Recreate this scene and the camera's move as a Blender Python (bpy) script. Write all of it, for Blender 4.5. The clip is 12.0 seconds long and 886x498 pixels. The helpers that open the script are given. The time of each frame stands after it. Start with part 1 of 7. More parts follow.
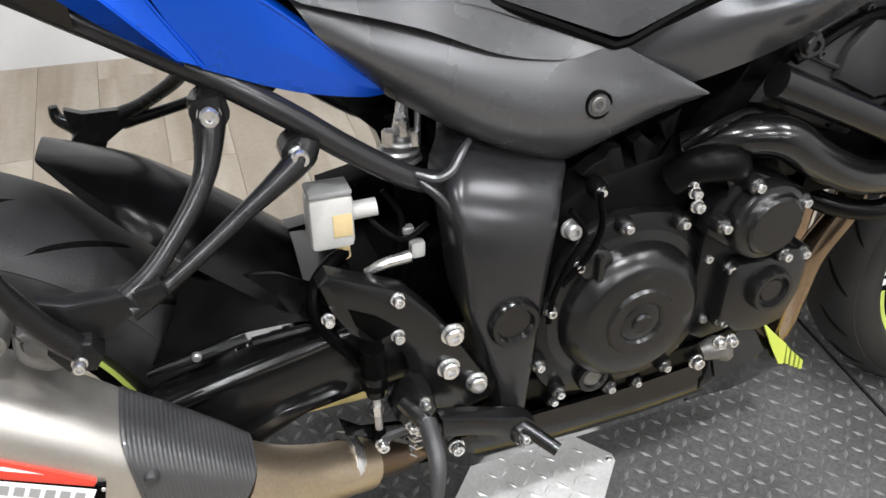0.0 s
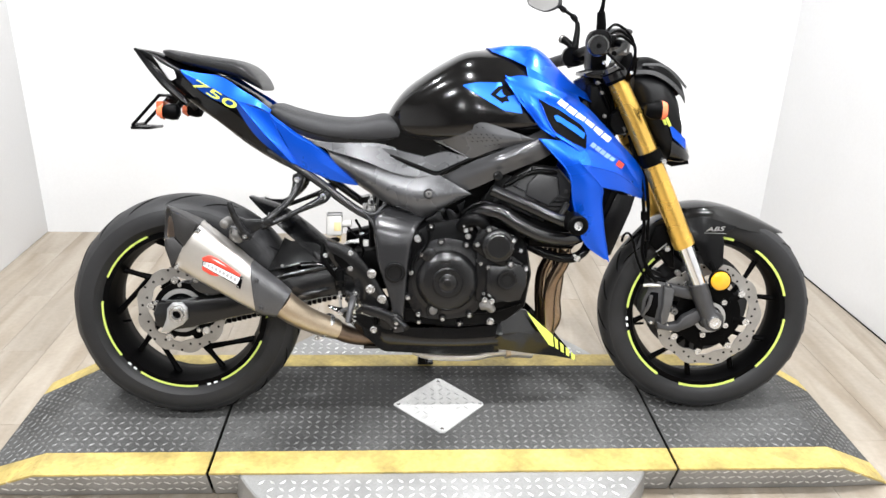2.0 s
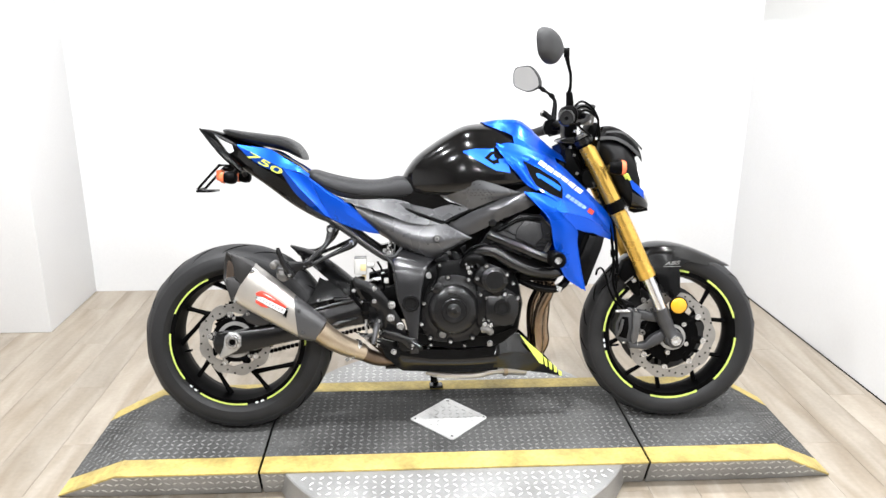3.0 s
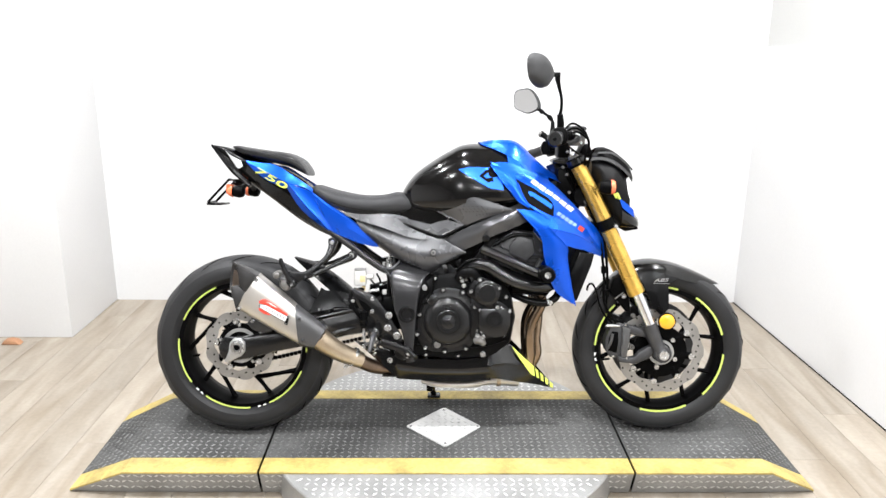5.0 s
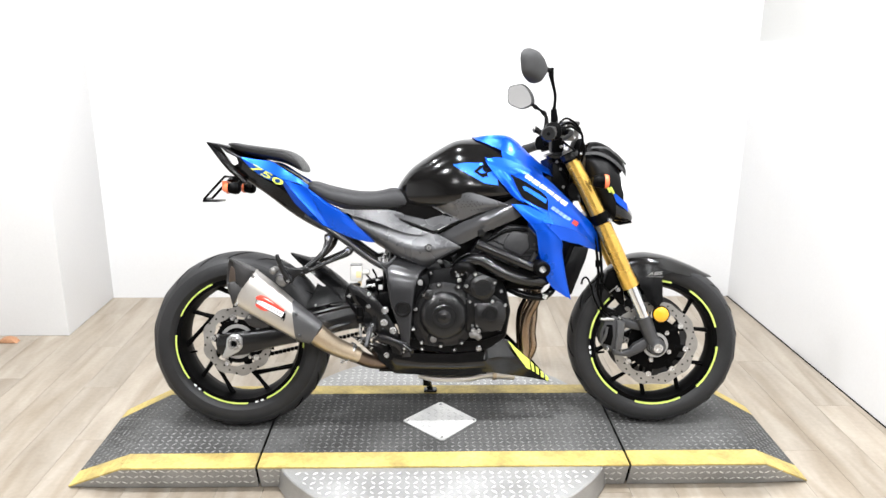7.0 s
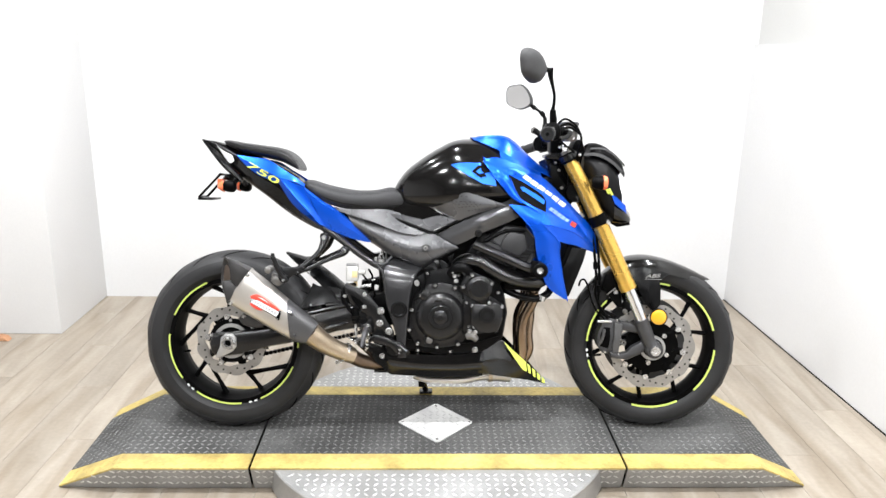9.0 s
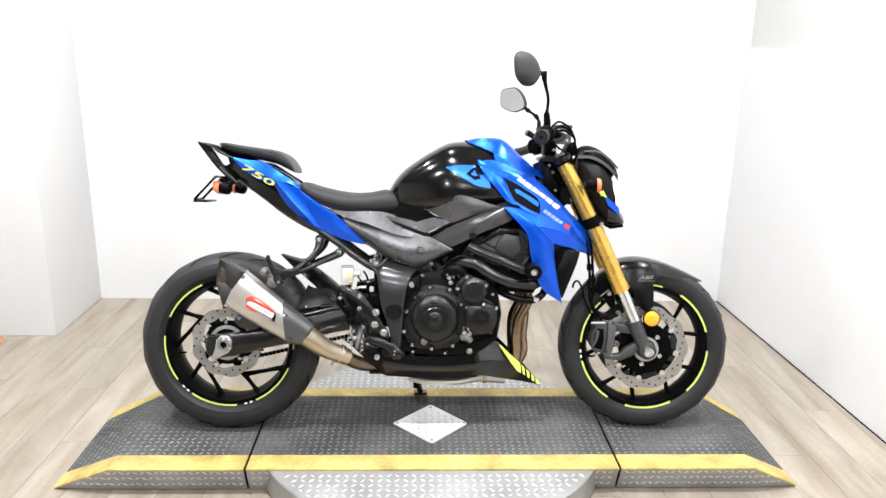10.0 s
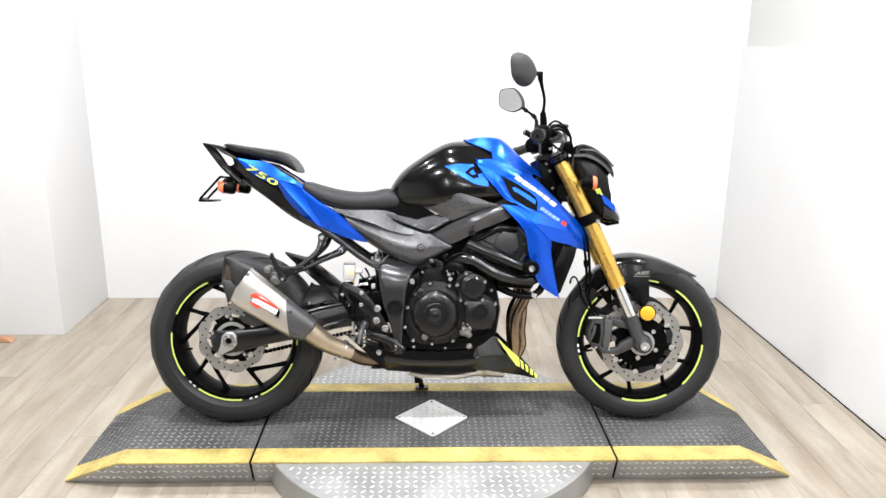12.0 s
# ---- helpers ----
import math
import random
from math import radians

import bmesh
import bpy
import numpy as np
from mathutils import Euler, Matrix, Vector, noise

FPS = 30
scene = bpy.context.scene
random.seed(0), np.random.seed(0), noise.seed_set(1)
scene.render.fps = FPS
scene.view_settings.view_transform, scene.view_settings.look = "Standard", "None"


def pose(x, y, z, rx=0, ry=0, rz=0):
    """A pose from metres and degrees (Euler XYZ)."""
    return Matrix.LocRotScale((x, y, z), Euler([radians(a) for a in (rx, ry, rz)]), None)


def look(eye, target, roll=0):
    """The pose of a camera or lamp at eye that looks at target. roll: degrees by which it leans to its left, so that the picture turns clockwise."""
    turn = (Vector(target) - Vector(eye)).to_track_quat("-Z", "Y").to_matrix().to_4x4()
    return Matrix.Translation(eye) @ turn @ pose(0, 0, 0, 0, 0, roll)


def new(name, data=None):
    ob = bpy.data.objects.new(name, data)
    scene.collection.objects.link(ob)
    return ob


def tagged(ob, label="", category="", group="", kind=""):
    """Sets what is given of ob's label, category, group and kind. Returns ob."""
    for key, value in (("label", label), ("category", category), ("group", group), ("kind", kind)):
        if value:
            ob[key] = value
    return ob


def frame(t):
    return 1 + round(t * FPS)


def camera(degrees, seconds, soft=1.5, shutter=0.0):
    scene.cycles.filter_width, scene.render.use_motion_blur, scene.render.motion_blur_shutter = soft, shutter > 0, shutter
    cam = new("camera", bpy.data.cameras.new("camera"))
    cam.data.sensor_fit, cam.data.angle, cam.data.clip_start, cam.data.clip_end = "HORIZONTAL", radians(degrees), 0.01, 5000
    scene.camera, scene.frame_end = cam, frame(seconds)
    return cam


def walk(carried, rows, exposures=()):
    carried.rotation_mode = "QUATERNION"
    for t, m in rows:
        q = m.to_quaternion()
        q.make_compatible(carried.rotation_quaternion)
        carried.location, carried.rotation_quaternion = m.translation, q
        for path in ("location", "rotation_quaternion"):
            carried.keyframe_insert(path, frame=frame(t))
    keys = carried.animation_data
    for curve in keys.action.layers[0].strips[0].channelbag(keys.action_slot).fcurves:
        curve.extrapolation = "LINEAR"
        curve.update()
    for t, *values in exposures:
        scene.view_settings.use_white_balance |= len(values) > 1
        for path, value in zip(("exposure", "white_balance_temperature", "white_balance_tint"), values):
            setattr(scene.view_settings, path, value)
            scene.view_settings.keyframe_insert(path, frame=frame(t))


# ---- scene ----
cam = camera(59.9, 12.0)
PATH = [
    (0, (-0.432, -0.582, 1.116), (0.155, 0.789, -0.217), 5.1),
    (0.2, (-0.404, -0.704, 1.157), (0.176, 0.692, -0.153), 5.0),
    (0.3, (-0.377, -0.758, 1.179), (0.167, 0.648, -0.136), 4.7),
    (0.5, (-0.326, -0.901, 1.188), (0.088, 0.66, 0.008), 2.1),
    (1, (-0.261, -1.273, 1.296), (-0.064, 0.436, 0.275), 1.3),
    (1.5, (-0.24, -1.651, 1.356), (-0.115, 0.122, 0.438), 1.4),
    (2, (-0.137, -1.979, 1.39), (-0.03, -0.133, 0.627), 1.6),
    (2.5, (-0.109, -2.219, 1.431), (-0.042, -0.332, 0.773), 0.6),
    (3, (-0.175, -2.446, 1.452), (-0.073, -0.536, 0.865), 0.2),
    (5, (-0.076, -2.56, 1.468), (-0.044, -0.635, 0.928), 0.6),
    (5.5, (-0.062, -2.572, 1.464), (-0.014, -0.649, 0.914), 0.1),
    (6, (-0.075, -2.586, 1.461), (-0.042, -0.664, 0.911), 0.2),
    (6.5, (-0.076, -2.585, 1.466), (-0.038, -0.662, 0.92), 0.1),
    (8.5, (-0.08, -2.552, 1.459), (-0.012, -0.632, 0.906), 1.1),
    (9, (-0.081, -2.56, 1.455), (-0.025, -0.636, 0.913), 0.9),
    (9.5, (-0.09, -2.566, 1.467), (-0.021, -0.642, 0.924), 1.0),
    (10, (-0.083, -2.574, 1.459), (-0.012, -0.649, 0.922), 1.0),
    (10.5, (-0.08, -2.585, 1.458), (-0.018, -0.66, 0.917), 0.9),
    (11, (-0.078, -2.605, 1.459), (-0.007, -0.679, 0.924), 1.1),
    (11.5, (-0.075, -2.624, 1.455), (-0.006, -0.698, 0.921), 0.9),
    (12, (-0.072, -2.635, 1.463), (-0.01, -0.709, 0.928), 0.6),
]
walk(cam, [(t, look(eye, target, roll)) for t, eye, target, roll in PATH], [(0.0, -0.56), (0.5, -0.39), (1.0, -0.22), (2.0, -0.08), (3.0, -0.05), (5.0, -0.01), (6.5, -0.02), (9.5, -0.09), (12.0, -0.13)])

# exposure, white balance and daylight-free room
world = bpy.data.worlds.new("world")
scene.world = world
world.use_nodes = True
world.node_tree.nodes["Background"].inputs[0].default_value = (0.9, 0.95, 1.0, 1)
world.node_tree.nodes["Background"].inputs[1].default_value = 0.3

DECK = 0.102          # height of the platform's top
ROOM_TOP = 3.0
SHOWROOM = 10.5       # how far the room reaches back from the stage


def ceiling_lamp(x, y, z, size, watts):
    data = bpy.data.lights.new("ceiling_lamp", "AREA")
    data.shape, data.size, data.energy = "DISK", size, watts
    data.color = (0.975, 0.985, 1.0)
    ob = new("ceiling_lamp", data)
    ob.matrix_world = pose(x, y, z)
    return ob


# rows of spotlights over the stage and on through in the showroom: x, y, watts
LAMPS = [(lx, ly, watts * (0.85 if lx > 1 and ly > -2 else 1.1)) for ly, watts in ((0.35, 41), (-0.95, 60), (-2.9, 66), (-6.2, 42)) for lx in (-1.55, -0.05, 1.3)]
for lx, ly, watts in LAMPS:
    ceiling_lamp(lx, ly, ROOM_TOP - 0.05, 0.11, watts)


# ---------------------------------------------------------------- materials
def mat(name, colour, rough=0.5, metal=0.0, vary=0.12, scale=6.0, fine=220.0, bump=0.05, coat=0.0,
        emit=None, rough_vary=0.1, alpha=None, spec=0.5, random_tone=0.0):
    """A principled surface with large and fine variation and a fine relief."""
    m = bpy.data.materials.new(name)
    m.use_nodes = True
    nt = m.node_tree
    N, L = nt.nodes, nt.links
    b = N["Principled BSDF"]
    tc = N.new("ShaderNodeTexCoord")
    big = N.new("ShaderNodeTexNoise")
    big.inputs["Scale"].default_value = scale
    big.inputs["Detail"].default_value = 5
    small = N.new("ShaderNodeTexNoise")
    small.inputs["Scale"].default_value = fine
    small.inputs["Detail"].default_value = 3
    for n in (big, small):
        L.new(tc.outputs["Object"], n.inputs["Vector"])
    ramp = N.new("ShaderNodeMapRange")
    ramp.inputs["From Min"].default_value, ramp.inputs["From Max"].default_value = 0.3, 0.7
    ramp.inputs["To Min"].default_value, ramp.inputs["To Max"].default_value = 1 - vary, 1 + vary
    L.new(big.outputs["Fac"], ramp.inputs["Value"])
    ramp2 = N.new("ShaderNodeMapRange")
    ramp2.inputs["From Min"].default_value, ramp2.inputs["From Max"].default_value = 0.3, 0.7
    ramp2.inputs["To Min"].default_value, ramp2.inputs["To Max"].default_value = 1 - vary * 0.5, 1 + vary * 0.5
    L.new(small.outputs["Fac"], ramp2.inputs["Value"])
    mul = N.new("ShaderNodeMath")
    mul.operation = "MULTIPLY"
    L.new(ramp.outputs[0], mul.inputs[0])
    L.new(ramp2.outputs[0], mul.inputs[1])
    tone = mul.outputs[0]
    if random_tone:
        info = N.new("ShaderNodeObjectInfo")
        rr = N.new("ShaderNodeMapRange")
        rr.inputs["To Min"].default_value, rr.inputs["To Max"].default_value = 1 - random_tone, 1 + random_tone
        L.new(info.outputs["Random"], rr.inputs["Value"])
        m3 = N.new("ShaderNodeMath")
        m3.operation = "MULTIPLY"
        L.new(tone, m3.inputs[0])
        L.new(rr.outputs[0], m3.inputs[1])
        tone = m3.outputs[0]
    vec = N.new("ShaderNodeVectorMath")
    vec.operation = "SCALE"
    vec.inputs[0].default_value = colour
    L.new(tone, vec.inputs["Scale"])
    L.new(vec.outputs[0], b.inputs["Base Color"])
    rmap = N.new("ShaderNodeMapRange")
    rmap.inputs["To Min"].default_value = max(0.02, rough - rough_vary)
    rmap.inputs["To Max"].default_value = min(1.0, rough + rough_vary)
    L.new(big.outputs["Fac"], rmap.inputs["Value"])
    L.new(rmap.outputs[0], b.inputs["Roughness"])
    b.inputs["Metallic"].default_value = metal
    b.inputs["Specular IOR Level"].default_value = spec
    if coat:
        b.inputs["Coat Weight"].default_value = coat
        b.inputs["Coat Roughness"].default_value = 0.03
    if emit:
        b.inputs["Emission Color"].default_value = (*emit[0], 1)
        b.inputs["Emission Strength"].default_value = emit[1]
    if alpha is not None:
        b.inputs["Transmission Weight"].default_value = alpha
    if bump:
        bp = N.new("ShaderNodeBump")
        bp.inputs["Strength"].default_value = bump
        bp.inputs["Distance"].default_value = 0.002
        L.new(small.outputs["Fac"], bp.inputs["Height"])
        L.new(bp.outputs[0], b.inputs["Normal"])
    return m


def node_of(m, kind):
    return [n for n in m.node_tree.nodes if n.type == kind][0]


M_WALL = mat("white_wall_paint", (0.595, 0.595, 0.597), 0.55, vary=0.03, scale=1.3, fine=90, bump=0.06)
M_WALL_GREY = mat("upper_wall_paint", (0.50, 0.50, 0.489), 0.6, vary=0.03, scale=1.5, fine=90, bump=0.06)
# unseen end wall and ceiling: greys set for the bike's reflections and less fill
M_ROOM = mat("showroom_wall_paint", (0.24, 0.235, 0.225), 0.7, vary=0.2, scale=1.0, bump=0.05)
M_CEIL = mat("ceiling_paint", (0.15, 0.147, 0.14), 0.8, vary=0.02, bump=0.05)
M_BLUE = mat("blue_metallic_paint", (0.0004, 0.076, 0.58), 0.30, 0.62, vary=0.06, scale=8, fine=1500, bump=0.02, coat=0.3, spec=0.35)
M_BLUE_LIGHT = mat("light_blue_paint", (0.002, 0.105, 0.62), 0.30, 0.5, vary=0.06, scale=8, fine=1500, bump=0.02, coat=0.3)
M_BLACK = mat("gloss_black_paint", (0.003, 0.0028, 0.0028), 0.14, 0.0, vary=0.15, fine=900, bump=0.004, coat=0.12, rough_vary=0.04, spec=0.42)
M_SATIN = mat("satin_black_plastic", (0.0024, 0.0024, 0.0026), 0.24, 0.0, vary=0.2, scale=14, fine=900, bump=0.06, spec=0.13)
M_DARK = mat("matt_black_parts", (0.001, 0.001, 0.0011), 0.40, 0.0, vary=0.25, scale=20, fine=600, bump=0.08, spec=0.05)
M_GREYP = mat("dark_silver_painted_plastic", (0.066, 0.067, 0.0715), 0.27, 0.4, vary=0.08, scale=9, fine=1400, bump=0.06, spec=0.9)
M_FRAME = mat("black_painted_aluminium", (0.007, 0.007, 0.0074), 0.20, 0.25, vary=0.15, scale=10, fine=900, bump=0.04, rough_vary=0.05, spec=0.55)
M_SPAR = mat("dark_metallic_frame_paint", (0.075, 0.076, 0.080), 0.22, 0.6, vary=0.10, scale=9, fine=1200, bump=0.05)
M_PLATE = mat("black_frame_plate_paint", (0.028, 0.028, 0.0297), 0.25, 0.5, vary=0.12, scale=9, fine=1200, bump=0.05, rough_vary=0.05, spec=0.55)
M_ENGINE = mat("black_engine_casting", (0.0026, 0.0026, 0.0028), 0.30, 0.0, vary=0.2, scale=16, fine=700, bump=0.12, spec=0.06)
M_FORGED = mat("satin_black_forged_bracket", (0.015, 0.015, 0.0157), 0.27, 0.5, vary=0.15, scale=20, fine=900, bump=0.08, spec=0.3)
M_SWING = mat("gloss_black_swingarm_paint", (0.006, 0.006, 0.0064), 0.22, 0.2, vary=0.12, scale=10, fine=900, bump=0.03, spec=0.5)
M_COVER = mat("black_cast_engine_cover", (0.0075, 0.0075, 0.0079), 0.24, 0.2, vary=0.12, scale=12, fine=1100, bump=0.06, rough_vary=0.05, spec=0.5)
M_FLANGE = mat("black_cast_flange", (0.0055, 0.0055, 0.0059), 0.24, 0.15, vary=0.15, scale=14, fine=900, bump=0.10, spec=0.30)
M_DECAL_BLUE = mat("blue_decal", (0.002, 0.12, 0.62), 0.5, 0.1, vary=0.05, scale=20, bump=0.02, spec=0.25)
M_RUBBER = mat("tyre_sidewall_rubber", (0.016, 0.016, 0.0167), 0.48, 0.0, vary=0.2, scale=9, fine=500, bump=0.12, spec=0.2)
M_CROWN = mat("tyre_tread_rubber", (0.020, 0.020, 0.021), 0.5, 0.0, vary=0.3, scale=11, fine=420, bump=0.2, spec=0.3)
M_PIPE_DARK = mat("dark_burnt_exhaust_steel", (0.16, 0.115, 0.085), 0.33, 0.9, vary=0.2, scale=8, fine=300, bump=0.05)
M_GROOVE = mat("groove_shade_black", (0.002, 0.002, 0.002), 0.8, bump=0.1, spec=0.1)
M_SEAT_REAR = mat("gloss_black_seat_vinyl", (0.005, 0.005, 0.0055), 0.34, 0.0, vary=0.12, scale=10, fine=1600, bump=0.25, spec=0.3)
M_SEAT = mat("black_seat_vinyl", (0.015, 0.015, 0.0165), 0.5, 0.0, vary=0.12, scale=10, fine=1600, bump=0.35, spec=0.3)
M_HEAD = mat("dark_grey_head_casting", (0.028, 0.028, 0.029), 0.38, 0.1, vary=0.15, scale=14, fine=800, bump=0.12, spec=0.34)
M_HOSE = mat("black_rubber_hose", (0.0045, 0.0045, 0.0048), 0.20, 0.0, vary=0.15, scale=14, fine=900, bump=0.03, rough_vary=0.05, spec=0.5)
M_CAP = mat("dark_ceramic_end_cap", (0.03, 0.029, 0.029), 0.42, 0.5, vary=0.12, scale=18, fine=500, bump=0.08)
M_RIM = mat("gloss_black_wheel_paint", (0.0012, 0.0012, 0.0013), 0.46, 0.0, vary=0.2, fine=700, bump=0.02, spec=0.04)
M_LIME = mat("lime_reflective_tape", (0.48, 0.58, 0.12), 0.4, 0.0, vary=0.08, scale=30, bump=0.03)
M_LIMEY = mat("pale_lime_decal", (0.52, 0.60, 0.09), 0.4, 0.0, vary=0.06, scale=30, bump=0.03)
M_TITAN = mat("brushed_titanium", (0.55, 0.525, 0.49), 0.38, 0.9, vary=0.07, scale=7, fine=400, bump=0.05)
M_PIPE = mat("heat_tinted_steel", (0.47, 0.385, 0.285), 0.38, 0.95, vary=0.14, scale=8, fine=300, bump=0.04)
M_HEADER = mat("copper_tinted_header_steel", (0.28, 0.205, 0.14), 0.15, 0.95, vary=0.3, scale=7, fine=300, bump=0.02)
M_STEEL = mat("bright_zinc_bolt", (0.72, 0.72, 0.72), 0.26, 0.95, vary=0.1, scale=60, fine=900, bump=0.05)
M_CHROME = mat("chrome_fork_tube", (0.75, 0.76, 0.78), 0.1, 1.0, vary=0.04, bump=0.0)
M_DISC = mat("drilled_brake_disc_steel", (0.35, 0.34, 0.325), 0.34, 0.8, vary=0.12, scale=20, fine=500, bump=0.08)
M_GOLD = mat("gold_anodised_fork", (0.70, 0.44, 0.10), 0.28, 0.85, vary=0.08, scale=12, fine=700, bump=0.03)
M_ALU = mat("cast_aluminium", (0.45, 0.45, 0.45), 0.38, 0.8, vary=0.12, scale=20, fine=500, bump=0.1)
M_BRACKET = mat("grey_cast_bracket", (0.16, 0.155, 0.148), 0.42, 0.7, vary=0.2, scale=30, fine=500, bump=0.12)
M_COWL = mat("satin_black_cowl_plastic", (0.003, 0.003, 0.0033), 0.42, 0.0, vary=0.15, scale=14, fine=900, bump=0.08, spec=0.15)
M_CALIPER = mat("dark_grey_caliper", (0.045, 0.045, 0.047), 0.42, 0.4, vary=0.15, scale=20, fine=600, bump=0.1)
M_CALIPER_BODY = mat("grey_caliper_casting", (0.085, 0.085, 0.086), 0.42, 0.5, vary=0.15, scale=20, fine=600, bump=0.1)
M_AMBER = mat("amber_reflector", (0.66, 0.32, 0.012), 0.22, 0.0, vary=0.06, scale=40, fine=300, bump=0.15, coat=0.6)
M_ORANGE = mat("orange_indicator_lens", (0.75, 0.16, 0.06), 0.2, 0.0, vary=0.06, fine=300, bump=0.08, coat=0.6)
M_WHITE = mat("white_decal", (0.72, 0.73, 0.74), 0.4, vary=0.04, bump=0.02)
M_PALE = mat("pale_blue_decal", (0.26, 0.42, 0.70), 0.4, vary=0.04, bump=0.02)
M_RED = mat("red_decal", (0.62, 0.05, 0.03), 0.4, vary=0.08, bump=0.02)
M_LENS = mat("clear_lamp_lens", (0.85, 0.86, 0.88), 0.12, vary=0.03, bump=0.0, coat=1.0)
M_RESV = mat("translucent_reservoir_plastic", (0.44, 0.435, 0.42), 0.42, vary=0.06, scale=30, bump=0.04)
M_FLUID = mat("amber_brake_fluid", (0.58, 0.45, 0.24), 0.35, vary=0.08, scale=30, bump=0.02)
M_RESV_CAP = mat("grey_reservoir_cap", (0.22, 0.22, 0.22), 0.45, vary=0.08, scale=30, bump=0.04)
M_MARK = mat("grey_decal", (0.30, 0.30, 0.30), 0.45, vary=0.05, bump=0.02)
M_SHELL = mat("grained_black_mirror_plastic", (0.026, 0.026, 0.027), 0.62, 0.0, vary=0.12, scale=20, fine=1200, bump=0.12, spec=0.4)
M_MIRROR = mat("mirror_glass", (0.60, 0.60, 0.60), 0.03, 1.0, vary=0.0, bump=0.0, rough_vary=0.0)
M_TREAD_BLACK = mat("worn_black_tread_plate", (0.064, 0.064, 0.063), 0.62, 0.0, vary=0.5, scale=3.5, fine=160, bump=0.25, rough_vary=0.16, spec=0.10)
M_LUG_BLACK = mat("worn_black_tread_lugs", (0.135, 0.134, 0.132), 0.46, 0.25, vary=0.5, scale=5, fine=120, bump=0.15, spec=0.2)
M_TREAD = mat("aluminium_tread_plate", (0.3, 0.3, 0.295), 0.46, 0.5, vary=0.18, scale=7, fine=200, bump=0.12)
M_LUG = mat("bright_tread_lugs", (0.58, 0.58, 0.57), 0.36, 0.6, vary=0.15, scale=12, fine=200, bump=0.08)
# brighter copy of the tread plate, offsetting the shade under the bike
M_COVER_PLATE = mat("brightened_aluminium_tread_plate", (0.66, 0.66, 0.65), 0.40, 0.45, vary=0.16, scale=9, fine=200, bump=0.12)
M_YELLOW = mat("scuffed_yellow_paint", (0.385, 0.295, 0.092), 0.5, vary=0.32, scale=9, fine=70, bump=0.15)
M_LAMPBODY = mat("white_lamp_housing", (0.8, 0.8, 0.8), 0.5, vary=0.02, bump=0.0)
M_DIFF = mat("lit_lamp_diffuser", (0.9, 0.9, 0.88), 0.5, vary=0.0, bump=0.0, emit=((1.0, 0.97, 0.93), 3.0))
M_BROWN = mat("brown_cardboard", (0.33, 0.17, 0.09), 0.8, vary=0.2, scale=30, bump=0.2)


def wood_material():
    """Pale greyish-brown vinyl planks: streaks along the plank, tone by plank."""
    m = mat("pale_oak_vinyl_plank", (0.290, 0.256, 0.212), 0.44, vary=0.12, scale=3.0, fine=60, bump=0.05, random_tone=0.08)
    nt = m.node_tree
    N, L = nt.nodes, nt.links
    tc = node_of(m, "TEX_COORD")
    info = N.new("ShaderNodeObjectInfo")
    mp = N.new("ShaderNodeMapping")
    mp.inputs["Scale"].default_value = (9.0, 1.1, 1.0)
    shift = N.new("ShaderNodeVectorMath")
    shift.operation = "SCALE"
    shift.inputs[0].default_value = (37.0, 91.0, 11.0)
    L.new(info.outputs["Random"], shift.inputs["Scale"])
    add = N.new("ShaderNodeVectorMath")
    L.new(tc.outputs["Object"], add.inputs[0])
    L.new(shift.outputs[0], add.inputs[1])
    L.new(add.outputs[0], mp.inputs["Vector"])
    ns = N.new("ShaderNodeTexNoise")
    ns.inputs["Scale"].default_value = 1.4
    ns.inputs["Detail"].default_value = 7
    ns.inputs["Distortion"].default_value = 0.8
    L.new(mp.outputs[0], ns.inputs["Vector"])
    ramp = N.new("ShaderNodeValToRGB")
    ramp.color_ramp.elements[0].position, ramp.color_ramp.elements[0].color = 0.28, (0.70, 0.65, 0.585, 1)
    ramp.color_ramp.elements[1].position, ramp.color_ramp.elements[1].color = 0.68, (1.08, 1.08, 1.08, 1)
    L.new(ns.outputs["Fac"], ramp.inputs["Fac"])
    mix = N.new("ShaderNodeMix")
    mix.data_type, mix.blend_type = "RGBA", "MULTIPLY"
    mix.inputs[0].default_value = 1.0
    b = N["Principled BSDF"]
    src = b.inputs["Base Color"].links[0].from_socket
    L.new(src, mix.inputs[6])
    L.new(ramp.outputs[0], mix.inputs[7])
    L.new(mix.outputs[2], b.inputs["Base Color"])
    return m


M_WOOD = wood_material()


def carbon_material():
    m = mat("carbon_fibre_weave", (0.05, 0.05, 0.052), 0.36, 0.2, vary=0.1, bump=0.0, coat=0.4)
    nt = m.node_tree
    N, L = nt.nodes, nt.links
    w = N.new("ShaderNodeTexWave")
    w.inputs["Scale"].default_value = 95
    w.inputs["Distortion"].default_value = 0.15
    tc = node_of(m, "TEX_COORD")
    L.new(tc.outputs["Object"], w.inputs["Vector"])
    bp = N.new("ShaderNodeBump")
    bp.inputs["Strength"].default_value = 0.35
    bp.inputs["Distance"].default_value = 0.001
    L.new(w.outputs["Fac"], bp.inputs["Height"])
    L.new(bp.outputs[0], N["Principled BSDF"].inputs["Normal"])
    return m


M_CARBON = carbon_material()


